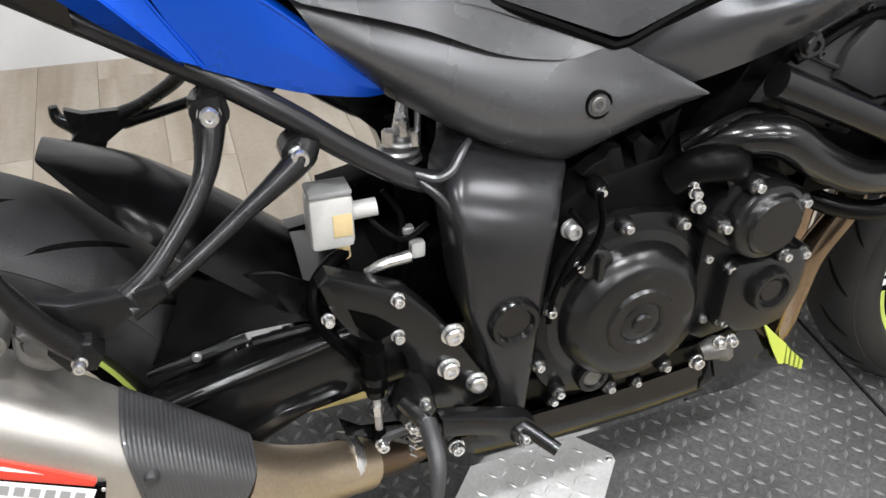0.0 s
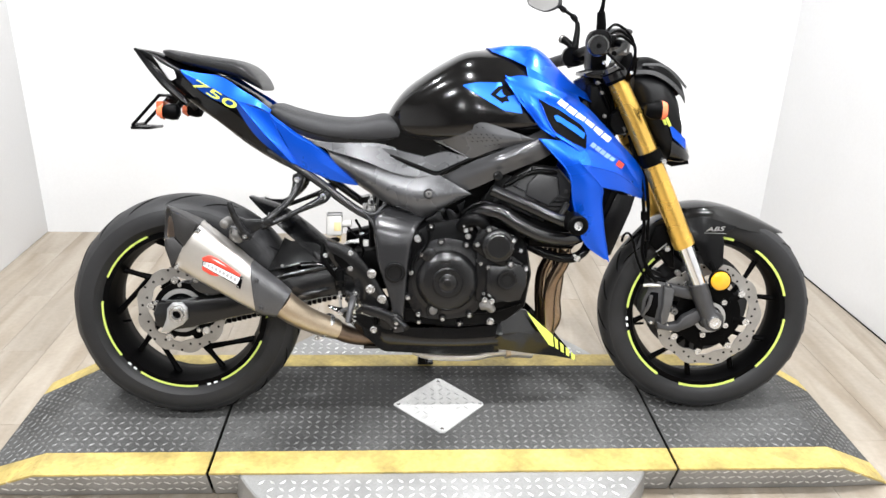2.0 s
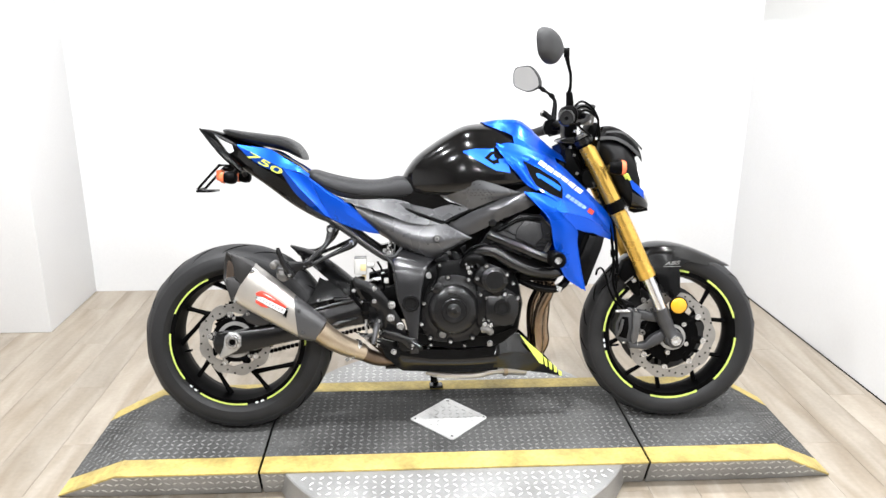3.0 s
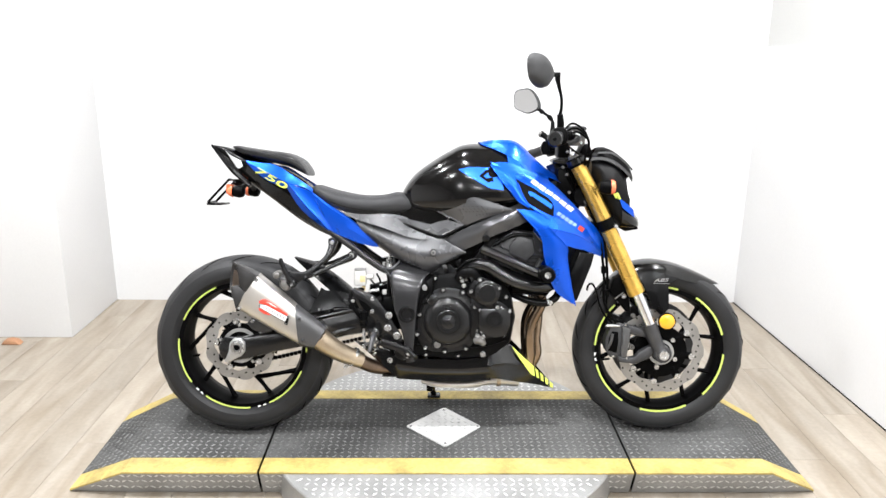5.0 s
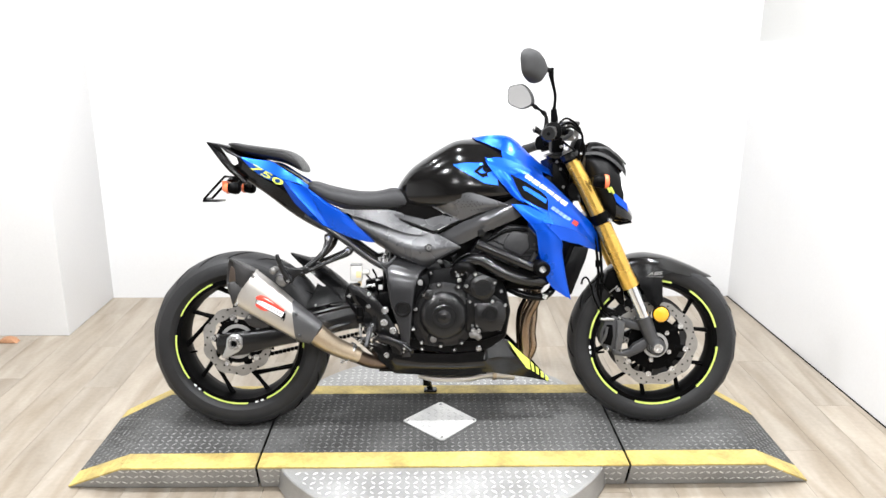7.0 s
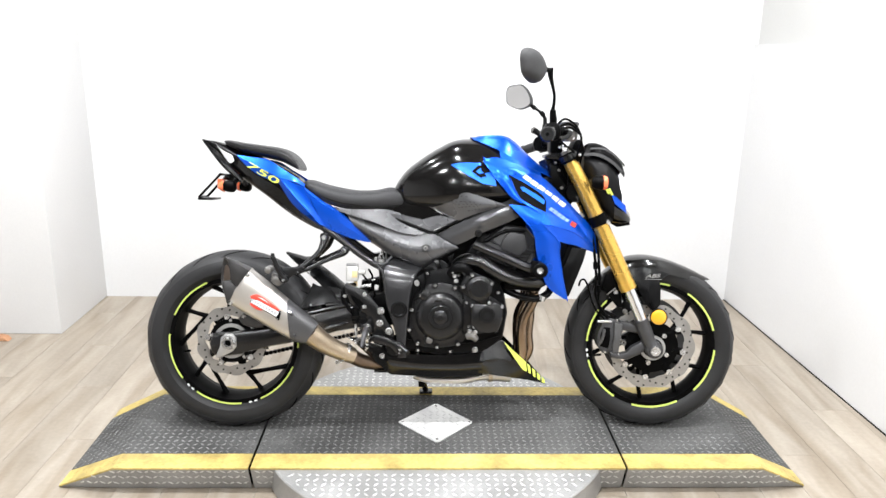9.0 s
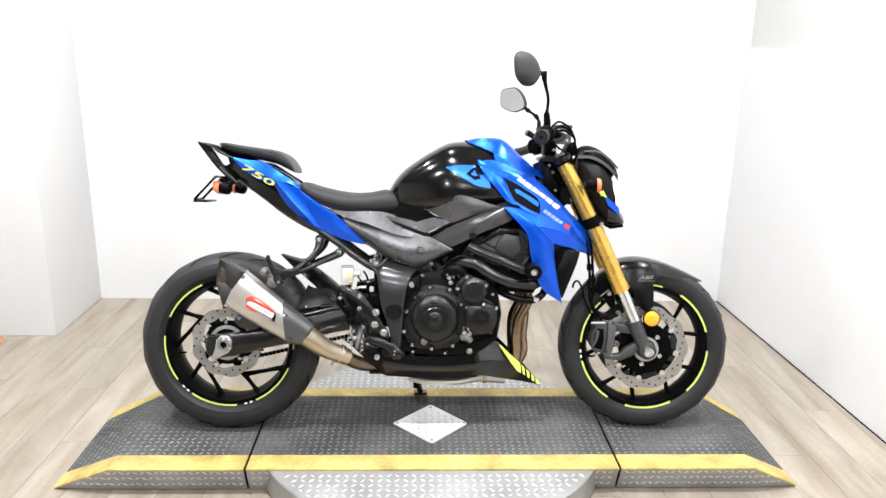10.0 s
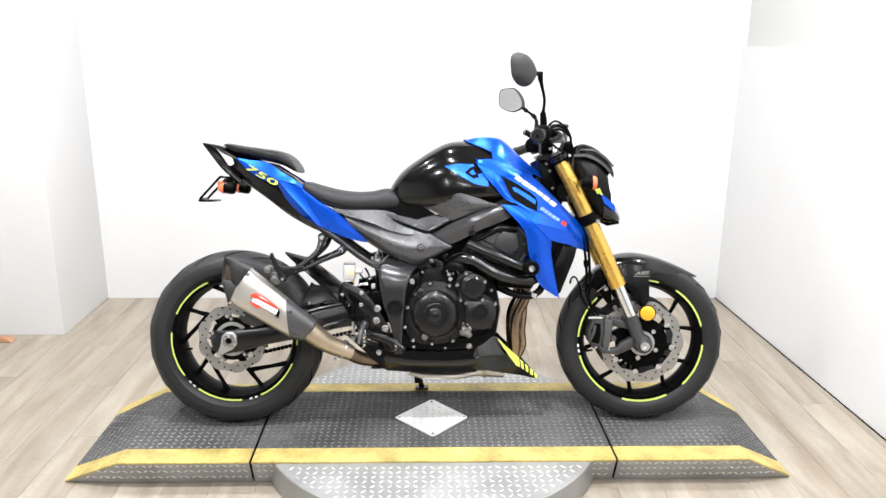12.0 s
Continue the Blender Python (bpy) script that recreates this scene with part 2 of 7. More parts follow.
# ---------------------------------------------------------------- mesh helpers
def part(name, bm, material, parent=None, label="", sharp=0.62, move=None):
    """Links a bmesh as one mesh object under a thing or a part."""
    if move is not None:
        bm.transform(move)
    bmesh.ops.recalc_face_normals(bm, faces=bm.faces)
    for f in bm.faces:
        f.smooth = True
    for e in bm.edges:
        if len(e.link_faces) == 2 and e.calc_face_angle(0) > sharp:
            e.smooth = False
    me = bpy.data.meshes.new(name)
    bm.to_mesh(me)
    bm.free()
    me.materials.append(material)
    ob = new(name, me)
    if parent is not None:
        ob.parent = parent
    if label:
        ob["label"] = label
    return ob


def box(x0, x1, y0, y1, z0, z1, bevel=0.0):
    bm = bmesh.new()
    bmesh.ops.create_cube(bm, size=1)
    bm.transform(Matrix.Translation(((x0 + x1) / 2, (y0 + y1) / 2, (z0 + z1) / 2)) @ Matrix.Diagonal((x1 - x0, y1 - y0, z1 - z0, 1)))
    if bevel:
        bmesh.ops.bevel(bm, geom=bm.edges[:], offset=bevel, segments=2, profile=0.5, affect="EDGES")
    return bm


def merge(*bms):
    out = bmesh.new()
    for b in bms:
        me = bpy.data.meshes.new("tmp")
        b.to_mesh(me)
        b.free()
        out.from_mesh(me)
        bpy.data.meshes.remove(me)
    return out


def catmull(pts, n):
    """n points on a smooth curve through pts, evenly by length."""
    P = [np.array(p, float) for p in pts]
    if len(P) < 3:
        return [P[0] + (P[-1] - P[0]) * i / (n - 1) for i in range(n)]
    ext = [2 * P[0] - P[1]] + P + [2 * P[-1] - P[-2]]
    dense = []
    for i in range(1, len(ext) - 2):
        a, b, c, d = ext[i - 1:i + 3]
        for k in range(12):
            t = k / 12
            dense.append(0.5 * (2 * b + (c - a) * t + (2 * a - 5 * b + 4 * c - d) * t * t + (3 * b - a - 3 * c + d) * t ** 3))
    dense.append(P[-1])
    D = np.array(dense)
    s = np.concatenate([[0], np.cumsum(np.linalg.norm(np.diff(D, axis=0), axis=1))])
    u = np.linspace(0, s[-1], n)
    return [np.array([np.interp(v, s, D[:, k]) for k in range(D.shape[1])]) for v in u]


def linear(pts, n):
    D = np.array(pts, float)
    s = np.concatenate([[0], np.cumsum(np.linalg.norm(np.diff(D, axis=0), axis=1))])
    return [np.array([np.interp(v, s, D[:, k]) for k in range(D.shape[1])]) for v in np.linspace(0, s[-1], n)]


def tube(pts, radius, n=12, steps=0, caps=True):
    """A round bar along pts; radius a number or one per point."""
    rads = radius if isinstance(radius, (list, tuple)) else [radius] * len(pts)
    rows = [(*p, r) for p, r in zip(pts, rads)]
    rows = catmull(rows, steps) if steps else [np.array(r, float) for r in rows]
    bm = bmesh.new()
    rings, up = [], None
    for i, r in enumerate(rows):
        a, b = rows[max(i - 1, 0)][:3], rows[min(i + 1, len(rows) - 1)][:3]
        d = Vector(b - a).normalized()
        if up is None:
            up = d.orthogonal().normalized()
        up = (up - d * up.dot(d)).normalized()
        side = d.cross(up)
        rings.append([bm.verts.new(Vector(r[:3]) + (up * math.cos(q) + side * math.sin(q)) * r[3]) for q in (2 * math.pi * k / n for k in range(n))])
    for a, b in zip(rings, rings[1:]):
        for k in range(n):
            bm.faces.new((a[k], a[(k + 1) % n], b[(k + 1) % n], b[k]))
    if caps:
        bm.faces.new(rings[0][::-1])
        bm.faces.new(rings[-1])
    return bm


def lathe(profile, n=48, centre=(0, 0, 0), axis="y", close=False):
    """Turns (radius, along) about the y axis (or x, z) through centre."""
    bm = bmesh.new()
    rings = []
    for r, a in profile:
        ring = []
        for k in range(n):
            q = 2 * math.pi * k / n
            c, s = r * math.cos(q), r * math.sin(q)
            p = {"y": (c, a, s), "x": (a, c, s), "z": (c, s, a)}[axis]
            ring.append(bm.verts.new(Vector(p) + Vector(centre)))
        rings.append(ring)
    pairs = list(zip(rings, rings[1:])) + ([(rings[-1], rings[0])] if close else [])
    for a, b in pairs:
        for k in range(n):
            bm.faces.new((a[k], a[(k + 1) % n], b[(k + 1) % n], b[k]))
    bmesh.ops.remove_doubles(bm, verts=bm.verts, dist=1e-6)
    return bm


def inset(pts, d):
    """The outline pushed inwards by d."""
    P = [Vector((p[0], p[1])) for p in pts]
    area = sum(P[i].cross(P[(i + 1) % len(P)]) for i in range(len(P)))
    sgn = 1 if area > 0 else -1
    out = []
    for i, p in enumerate(P):
        a, b = (p - P[i - 1]).normalized(), (P[(i + 1) % len(P)] - p).normalized()
        na, nb = Vector((-a.y, a.x)) * sgn, Vector((-b.y, b.x)) * sgn
        m = na + nb
        m = m.normalized() if m.length > 1e-4 else na
        out.append(p + m * d / max(0.45, m.dot(na)))
    return out


def prism(outline, y0, y1, bevel=0.004, smooth=0, lean=0.0, bend=None):
    """An outline in x and z with depth from y0 (far) to y1 (near), its near rim rounded. lean: y per metre of z."""
    pts = [tuple(p) for p in outline]
    if smooth:
        pts = [tuple(p) for p in catmull(pts + [pts[0]], smooth + 1)[:-1]]
    sg = 1 if y1 > y0 else -1
    bm = bmesh.new()
    levels = [(0, y0)]
    if bevel:
        levels += [(0, y1 - sg * bevel), (bevel * 0.3, y1 - sg * bevel * 0.3), (bevel, y1)]
    else:
        levels += [(0, y1)]
    rings = []
    for d, y in levels:
        ring = inset(pts, d) if d else [Vector(p) for p in pts]
        rings.append([bm.verts.new((p.x, y + lean * p.y + (bend(p.x, p.y) if bend else 0), p.y)) for p in ring])
    n = len(pts)
    for a, b in zip(rings, rings[1:]):
        for k in range(n):
            bm.faces.new((a[k], a[(k + 1) % n], b[(k + 1) % n], b[k]))
    bm.faces.new(rings[0][::-1])
    bm.faces.new(rings[-1])
    return bm


def patch(rows, nu=22, nv=9, thick=0.004, flat=False, creased=False):
    """A curved sheet through rows of (x, y, z), given a thickness behind it; creased: each inner row is a fold."""
    cols = [(linear if flat else catmull)(r, nu) for r in rows]
    grid = [[c[i] for c in cols] if creased else (linear if flat or len(rows) < 3 else catmull)([c[i] for c in cols], nv) for i in range(nu)]
    nv = len(grid[0])
    bm = bmesh.new()
    front = [[bm.verts.new(p) for p in g] for g in grid]
    mid_y = np.mean([p[1] for g in grid for p in g])
    s = 1 if mid_y < 0 else -1
    back = [[bm.verts.new((p[0], p[1] + s * thick, p[2])) for p in g] for g in grid]
    for i in range(nu - 1):
        for j in range(nv - 1):
            bm.faces.new((front[i][j], front[i + 1][j], front[i + 1][j + 1], front[i][j + 1]))
            bm.faces.new((back[i][j], back[i][j + 1], back[i + 1][j + 1], back[i + 1][j]))
    for i in range(nu - 1):
        for j in (0, nv - 1):
            bm.faces.new((front[i][j], front[i + 1][j], back[i + 1][j], back[i][j]))
    for j in range(nv - 1):
        for i in (0, nu - 1):
            bm.faces.new((front[i][j], front[i][j + 1], back[i][j + 1], back[i][j]))
    bmesh.ops.remove_doubles(bm, verts=bm.verts, dist=1e-5)
    return bm


def loft(sections, n_along=0):
    """A closed skin over rings of points with equal counts."""
    secs = [np.array(s, float) for s in sections]
    if n_along:
        flat = catmull([s.ravel() for s in secs], n_along)
        secs = [f.reshape(-1, 3) for f in flat]
    bm = bmesh.new()
    rings = [[bm.verts.new(p) for p in s] for s in secs]
    n = len(rings[0])
    for a, b in zip(rings, rings[1:]):
        for k in range(n):
            bm.faces.new((a[k], a[(k + 1) % n], b[(k + 1) % n], b[k]))
    bm.faces.new(rings[0][::-1])
    bm.faces.new(rings[-1])
    bmesh.ops.remove_doubles(bm, verts=bm.verts, dist=1e-5)
    return bm


def body_ring(x, top, low, half, p=2.4, n=28, slope=0.0):
    """A rounded section across the machine at x: superellipse between low and top."""
    out = []
    for k in range(n):
        q = 2 * math.pi * k / n
        c, s = math.cos(q), math.sin(q)
        y = half * math.copysign(abs(c) ** (2 / p), c)
        z = (top + low) / 2 + (top - low) / 2 * math.copysign(abs(s) ** (2 / p), s)
        out.append((x + slope * (z - low), y, z))
    return out


def flip(bm):
    """Mirrors a bmesh to the other side of the machine."""
    bm.transform(Matrix.Diagonal((1, -1, 1, 1)))
    return bm


def bolt(name, x, y, z, r, parent, material=None, deep=0.008, sides=18, label=""):
    """A socket-head bolt whose head faces the near side."""
    bm = lathe([(0.0, -deep * 0.55), (r * 0.42, -deep * 0.55), (r * 0.5, -deep), (r * 0.86, -deep), (r, -deep * 0.8), (r, 0.0), (r * 1.25, 0.0), (r * 1.25, 0.002)], sides, (x, y, z))
    return part(name, bm, material or M_STEEL, parent, label)


def thing(name, label, category, m=None, group="", kind=""):
    ob = new(name)
    ob.empty_display_size = 0.1
    if m is not None:
        ob.matrix_world = m
    return tagged(ob, label, category, group, kind)


# ---------------------------------------------------------------- the room
WALL_BACK, WALL_RIGHT, SLANT = 1.575, 1.660, 0.024


def right_x(y):
    return WALL_RIGHT + (WALL_BACK - y) * SLANT


def wall(name, bm, material, label):
    return tagged(part(name, bm, material), label, "wall", kind="structure")


def quad_block(corners, z0, z1):
    """An upright block over a four-cornered plan."""
    bm = bmesh.new()
    lo = [bm.verts.new((x, y, z0)) for x, y in corners]
    hi = [bm.verts.new((x, y, z1)) for x, y in corners]
    for k in range(4):
        bm.faces.new((lo[k], lo[(k + 1) % 4], hi[(k + 1) % 4], hi[k]))
    bm.faces.new(lo[::-1])
    bm.faces.new(hi)
    return bm


wall("wall_back", box(-1.845, 1.9, WALL_BACK, WALL_BACK + 0.15, 0, ROOM_TOP), M_WALL, "smooth white painted back wall behind the motorcycle")
wall("wall_left", box(-4.0, -1.845, 1.01, WALL_BACK + 0.15, 0, ROOM_TOP, 0.004), M_WALL, "white painted projecting wall pier with a sharp corner")
LEDGE = 1.42
wall("wall_right", quad_block([(right_x(WALL_BACK), WALL_BACK), (right_x(-SHOWROOM), -SHOWROOM), (right_x(-SHOWROOM) + 0.3, -SHOWROOM), (right_x(WALL_BACK) + 0.3, WALL_BACK)], 0, LEDGE), M_WALL, "white painted half-height wall with a ledge on top")
# dark strip that draws the floor joint and its contact shade
part("wall_foot_joint", quad_block([(right_x(WALL_BACK) - 0.005, WALL_BACK - 0.002), (right_x(-SHOWROOM) - 0.005, -SHOWROOM), (right_x(-SHOWROOM) - 0.0005, -SHOWROOM), (right_x(WALL_BACK) - 0.0005, WALL_BACK - 0.002)], 0.0, 0.004), M_GROOVE, bpy.data.objects["wall_right"], "thin dark strip for the shaded gap along the wall's foot")
wall("wall_right_upper", quad_block([(right_x(WALL_BACK) + 0.02, WALL_BACK), (right_x(-SHOWROOM) + 0.02, -SHOWROOM), (right_x(-SHOWROOM) + 0.3, -SHOWROOM), (right_x(WALL_BACK) + 0.3, WALL_BACK)], LEDGE, ROOM_TOP), M_WALL_GREY, "pale grey upper wall set back above the ledge")
wall("wall_front", box(-4.0, 2.9, -SHOWROOM - 0.15, -SHOWROOM, 0, ROOM_TOP), M_ROOM, "plain grey wall, out of view, that closes the showroom")
wall("wall_far_left", box(-4.15, -4.0, -SHOWROOM - 0.15, 1.1, 0, ROOM_TOP), M_WALL, "plain white painted side wall")
tagged(part("ceiling", box(-4.15, 2.9, -SHOWROOM - 0.15, WALL_BACK + 0.15, ROOM_TOP, ROOM_TOP + 0.1), M_CEIL), "plain grey painted ceiling", "ceiling", kind="structure")

floor = tagged(part("floor", box(-4.15, 2.9, -SHOWROOM - 0.15, WALL_BACK + 0.15, -0.1, -0.004), mat("floor_joint_filler", (0.26, 0.21, 0.165), 0.7)), "pale oak-look plank floor with soft grain", "floor", kind="structure")

for lx, ly, watts in LAMPS:
    lamp = thing("ceiling_light", "round white recessed ceiling spotlight, switched on", "ceiling light", pose(lx, ly, ROOM_TOP), "ceiling lights")
    part("trim_ring", lathe([(0.058, -0.002), (0.058, -0.03), (0.078, -0.03), (0.088, -0.02), (0.088, 0.0), (0.058, 0.0)], 32, axis="z", close=True), M_LAMPBODY, lamp)
    part("diffuser", lathe([(0.0, -0.03), (0.057, -0.03), (0.057, -0.012), (0.0, -0.012)], 32, axis="z"), M_DIFF, lamp, "glowing white diffuser")

# ---------------------------------------------------------------- turntable and platform
CX, CY = -0.022, -0.065
FRONT, BACK = -0.366, 0.225          # the platform's long edges
STRIPE = 0.088
L0, L1, R1, R0 = -1.262, -1.062, 1.04, 1.212      # ramp foot, knee, knee, foot
CUT_L, CUT_R = -0.628, 0.592


def lug(bm, x, y, z, q, length=0.022, width=0.0075, high=0.0016, tilt=(1, 0, 0), out=(0, 0, 1)):
    """One raised lozenge of a tread plate."""
    u = Vector(tilt).normalized()
    w = Vector(out).normalized()
    v = w.cross(u)
    c, s = math.cos(q), math.sin(q)
    a, b = u * c + v * s, v * c - u * s
    o = Vector((x, y, z))
    e0, e1 = bm.verts.new(o - a * length / 2), bm.verts.new(o + a * length / 2)
    s0, s1 = bm.verts.new(o - b * width / 2), bm.verts.new(o + b * width / 2)
    t0, t1 = bm.verts.new(o - a * length * 0.28 + w * high), bm.verts.new(o + a * length * 0.28 + w * high)
    bm.faces.new((e0, s0, t0))
    bm.faces.new((s0, t1, t0))
    bm.faces.new((s0, e1, t1))
    bm.faces.new((e1, s1, t1))
    bm.faces.new((s1, t0, t1))
    bm.faces.new((s1, e0, t0))


def lug_field(x0, x1, y0, y1, step, inside, place, high=0.0016, length=0.022, width=0.0075):
    bm = bmesh.new()
    i = 0
    x = x0
    while x < x1:
        j = 0
        y = y0
        while y < y1:
            if inside(x, y):
                p, t, o = place(x, y)
                lug(bm, *p, math.radians(45 if (i + j) % 2 else -45), length, width, high, t, o)
            y += step
            j += 1
        x += step
        i += 1
    return bm


turntable = thing("turntable", "round aluminium tread-plate turntable disc on the floor", "turntable", pose(CX, CY, 0))
RAD = 0.605
part("disc", lathe([(0.0, DECK - 0.006), (RAD - 0.004, DECK - 0.006), (RAD, DECK - 0.01), (RAD, 0.004), (0.0, 0.004)], 96, axis="z"), M_TREAD, turntable, "bare aluminium tread plate")
stuff = part("tread_pattern", lug_field(-0.6, 0.6, -0.6, 0.6, 0.027, lambda x, y: x * x + y * y < 0.585 ** 2 and (y + CY < FRONT - 0.012 or y + CY > BACK + 0.012),
             lambda x, y: ((x, y, DECK - 0.006), (1, 0, 0), (0, 0, 1))), M_LUG, turntable, "raised bright lugs")
stuff["kind"] = "stuff"


def platform_section(label, x0, x1, ramp=0):
    """One length of the platform. ramp -1 or 1: its outer end slopes to the floor."""
    root = thing("platform_section", label, "platform", pose(0, 0, 0), "platform sections")
    gap = 0.004
    if ramp < 0:
        prof = [(L0, 0.008), (L1, DECK), (CUT_L - gap, DECK)]
    elif ramp > 0:
        prof = [(CUT_R + gap, DECK), (R1, DECK), (R0, 0.008)]
    else:
        prof = [(CUT_L + gap, DECK), (CUT_R - gap, DECK)]

    def taper(x, y):
        """The ramps' long edges draw in a little towards their feet."""
        k = (L1 - x) / (L1 - L0) if x < L1 else (x - R1) / (R0 - R1) if x > R1 else 0
        return y + 0.05 * max(0, k) * (1 if y < CY else -0.25)

    def strip(ya, yb, up, name, material, lab):
        bm = bmesh.new()
        rows = []
        for x, z in prof:
            rows.append([bm.verts.new((x, taper(x, ya), z + up)), bm.verts.new((x, taper(x, yb), z + up)),
                         bm.verts.new((x, taper(x, yb), z - 0.005)), bm.verts.new((x, taper(x, ya), z - 0.005))])
        for a, b in zip(rows, rows[1:]):
            for k in range(4):
                bm.faces.new((a[k], b[k], b[(k + 1) % 4], a[(k + 1) % 4]))
        bm.faces.new(rows[0])
        bm.faces.new(rows[-1][::-1])
        return part(name, bm, material, root, lab, sharp=0.2)

    strip(FRONT + STRIPE, BACK - 0.07, 0.0, "deck_plate", M_TREAD_BLACK, "worn black tread plate")
    strip(FRONT, FRONT + STRIPE, 0.0006, "edge_stripe", M_YELLOW, "scuffed yellow safety stripe")
    strip(BACK - 0.07, BACK, 0.0006, "edge_stripe", M_YELLOW, "scuffed yellow safety stripe")
    for yy, name in ((FRONT, "side_plate"), (BACK, "side_plate")):
        bm = bmesh.new()
        s = 1 if yy < CY else -1
        rows = []
        for x, z in prof:
            low = 0.045 if yy < CY else 0.0
            k = (z - 0.006) / DECK
            y0 = taper(x, yy)
            rows.append([bm.verts.new((x, y0 + s * 0.001, z - 0.002)), bm.verts.new((x, y0 + s * low * k, 0.004)),
                         bm.verts.new((x, y0 + s * (low * k + 0.004), 0.004)), bm.verts.new((x, y0 + s * 0.006, z - 0.005))])
        for a, b in zip(rows, rows[1:]):
            for k in range(4):
                bm.faces.new((a[k], b[k], b[(k + 1) % 4], a[(k + 1) % 4]))
        bm.faces.new(rows[0])
        bm.faces.new(rows[-1][::-1])
        part(name, bm, M_TREAD, root, "bare aluminium tread plate side", sharp=0.2)
    # a dark web closes the section where it meets its neighbour
    for x in ([CUT_L - 0.01] if ramp < 0 else [CUT_R + 0.01] if ramp > 0 else [CUT_L + 0.01, CUT_R - 0.01]):
        part("end_web", box(x - 0.003, x + 0.003, FRONT + 0.052, BACK - 0.01, 0.004, DECK - 0.006), M_DARK, root)

    def height(x):
        return float(np.interp(x, [p[0] for p in prof], [p[1] for p in prof]))

    def place(x, y):
        h = 0.001
        d = Vector((2 * h, 0, height(x + h) - height(x - h))).normalized()
        return (x, taper(x, y), height(x)), d, Vector((-d.z, 0, d.x))

    xa, xb = prof[0][0] + 0.014, prof[-1][0] - 0.012
    plate = lambda x, y: abs(x - CX) + abs(y - CY) < 0.152
    lugs = part("tread_pattern", lug_field(xa, xb, FRONT + STRIPE + 0.012, BACK - 0.075, 0.024, lambda x, y: not plate(x, y), place, 0.0017, 0.021, 0.0075), M_LUG_BLACK, root, "raised worn lugs")
    lugs["kind"] = "stuff"
    lugs = part("stripe_pattern", merge(lug_field(xa, xb, FRONT + 0.012, FRONT + STRIPE - 0.006, 0.025, lambda x, y: True, lambda x, y: ((place(x, y)[0][0], place(x, y)[0][1], place(x, y)[0][2] + 0.0006), *place(x, y)[1:]), 0.0012),
                                     lug_field(xa, xb, BACK - 0.06, BACK - 0.006, 0.025, lambda x, y: True, lambda x, y: ((place(x, y)[0][0], place(x, y)[0][1], place(x, y)[0][2] + 0.0006), *place(x, y)[1:]), 0.0012)), M_YELLOW, root, "yellow painted lugs")
    lugs["kind"] = "stuff"
    # lugs on the front side plate
    bm = bmesh.new()
    i = 0
    x = prof[0][0] + 0.02
    while x < prof[-1][0] - 0.015:
        for j, f in enumerate((0.25, 0.62, 0.95)):
            z = 0.012 + f * 0.078
            if z < height(x) - 0.008:
                k = (height(x) - 0.006) / DECK
                y = taper(x, FRONT) + 0.045 * k * (height(x) - z) / height(x)
                lug(bm, x, y - 0.0005, z, math.radians(35 if (i + j) % 2 else 145), 0.022, 0.0075, 0.0018, (1, 0, 0), (0, -0.92, -0.4))
        x += 0.022
        i += 1
    lugs = part("side_pattern", bm, M_LUG, root, "raised bright lugs")
    lugs["kind"] = "stuff"
    return root


platform_section("left-ended black tread-plate ramp section with yellow edges", L0, CUT_L, -1)
platform_section("black tread-plate middle section with yellow edges under the motorcycle", CUT_L, CUT_R)
platform_section("black tread-plate ramp section with yellow edges under the front wheel", CUT_R, R0, 1)

cover = thing("cover_plate", "square bare aluminium tread plate bolted cornerwise to the deck", "metal plate", pose(CX, CY, DECK))
HALF = 0.139
bm = bmesh.new()
ring = [(HALF - 0.012, 0.006), (HALF - 0.012, -0.006), (0.006, -HALF), (-0.006, -HALF), (-HALF + 0.003, -0.003), (-HALF + 0.003, 0.003), (-0.006, HALF), (0.006, HALF)]
lo = [bm.verts.new((x, y, 0.0005)) for x, y in ring]
hi = [bm.verts.new((x, y, 0.0035)) for x, y in ring]
for k in range(8):
    bm.faces.new((lo[k], lo[(k + 1) % 8], hi[(k + 1) % 8], hi[k]))
bm.faces.new(lo[::-1])
bm.faces.new(hi)
part("plate", bm, M_COVER_PLATE, cover)
lugs = part("tread_pattern", lug_field(-0.14, 0.14, -0.14, 0.14, 0.024, lambda x, y: abs(x) + abs(y) < 0.12, lambda x, y: ((x, y, 0.0035), (1, 0, 0), (0, 0, 1))), M_LUG, cover)
lugs["kind"] = "stuff"
for bx, by in ((0.118, 0), (-0.122, 0), (0, -0.122), (0, 0.122)):
    part("bolt", lathe([(0.0, 0.0065), (0.003, 0.0065), (0.0055, 0.005), (0.006, 0.003)], 14, (bx, by, 0), "z"), M_STEEL, cover)

part_bm = prism([(-0.045, 0.0), (-0.03, 0.02), (0.0, 0.026), (0.03, 0.018), (0.045, 0.0)], 0.02, -0.02, 0.006)
scrap = part("paper_scrap", part_bm, M_BROWN)
scrap.matrix_world = pose(-2.1, 0.93, 0.0)
tagged(scrap, "small crumpled brown cardboard scrap on the floor", "scrap")

# ---------------------------------------------------------------- the motorcycle
# Its own frame: x forwards, y to its left, z up, wheels on z = 0; it leans on its side stand.
bike = thing("motorcycle", "blue and black naked sport motorcycle leaning on its side stand", "motorcycle", pose(0, -0.064, DECK + 0.002, -11.0, 0, 0))
REAR, FRONTX = -0.7275, 0.7325
RR, FR = 0.313, 0.297

STEER_AXIS = Vector((-0.42, 0, 0.907)).normalized()
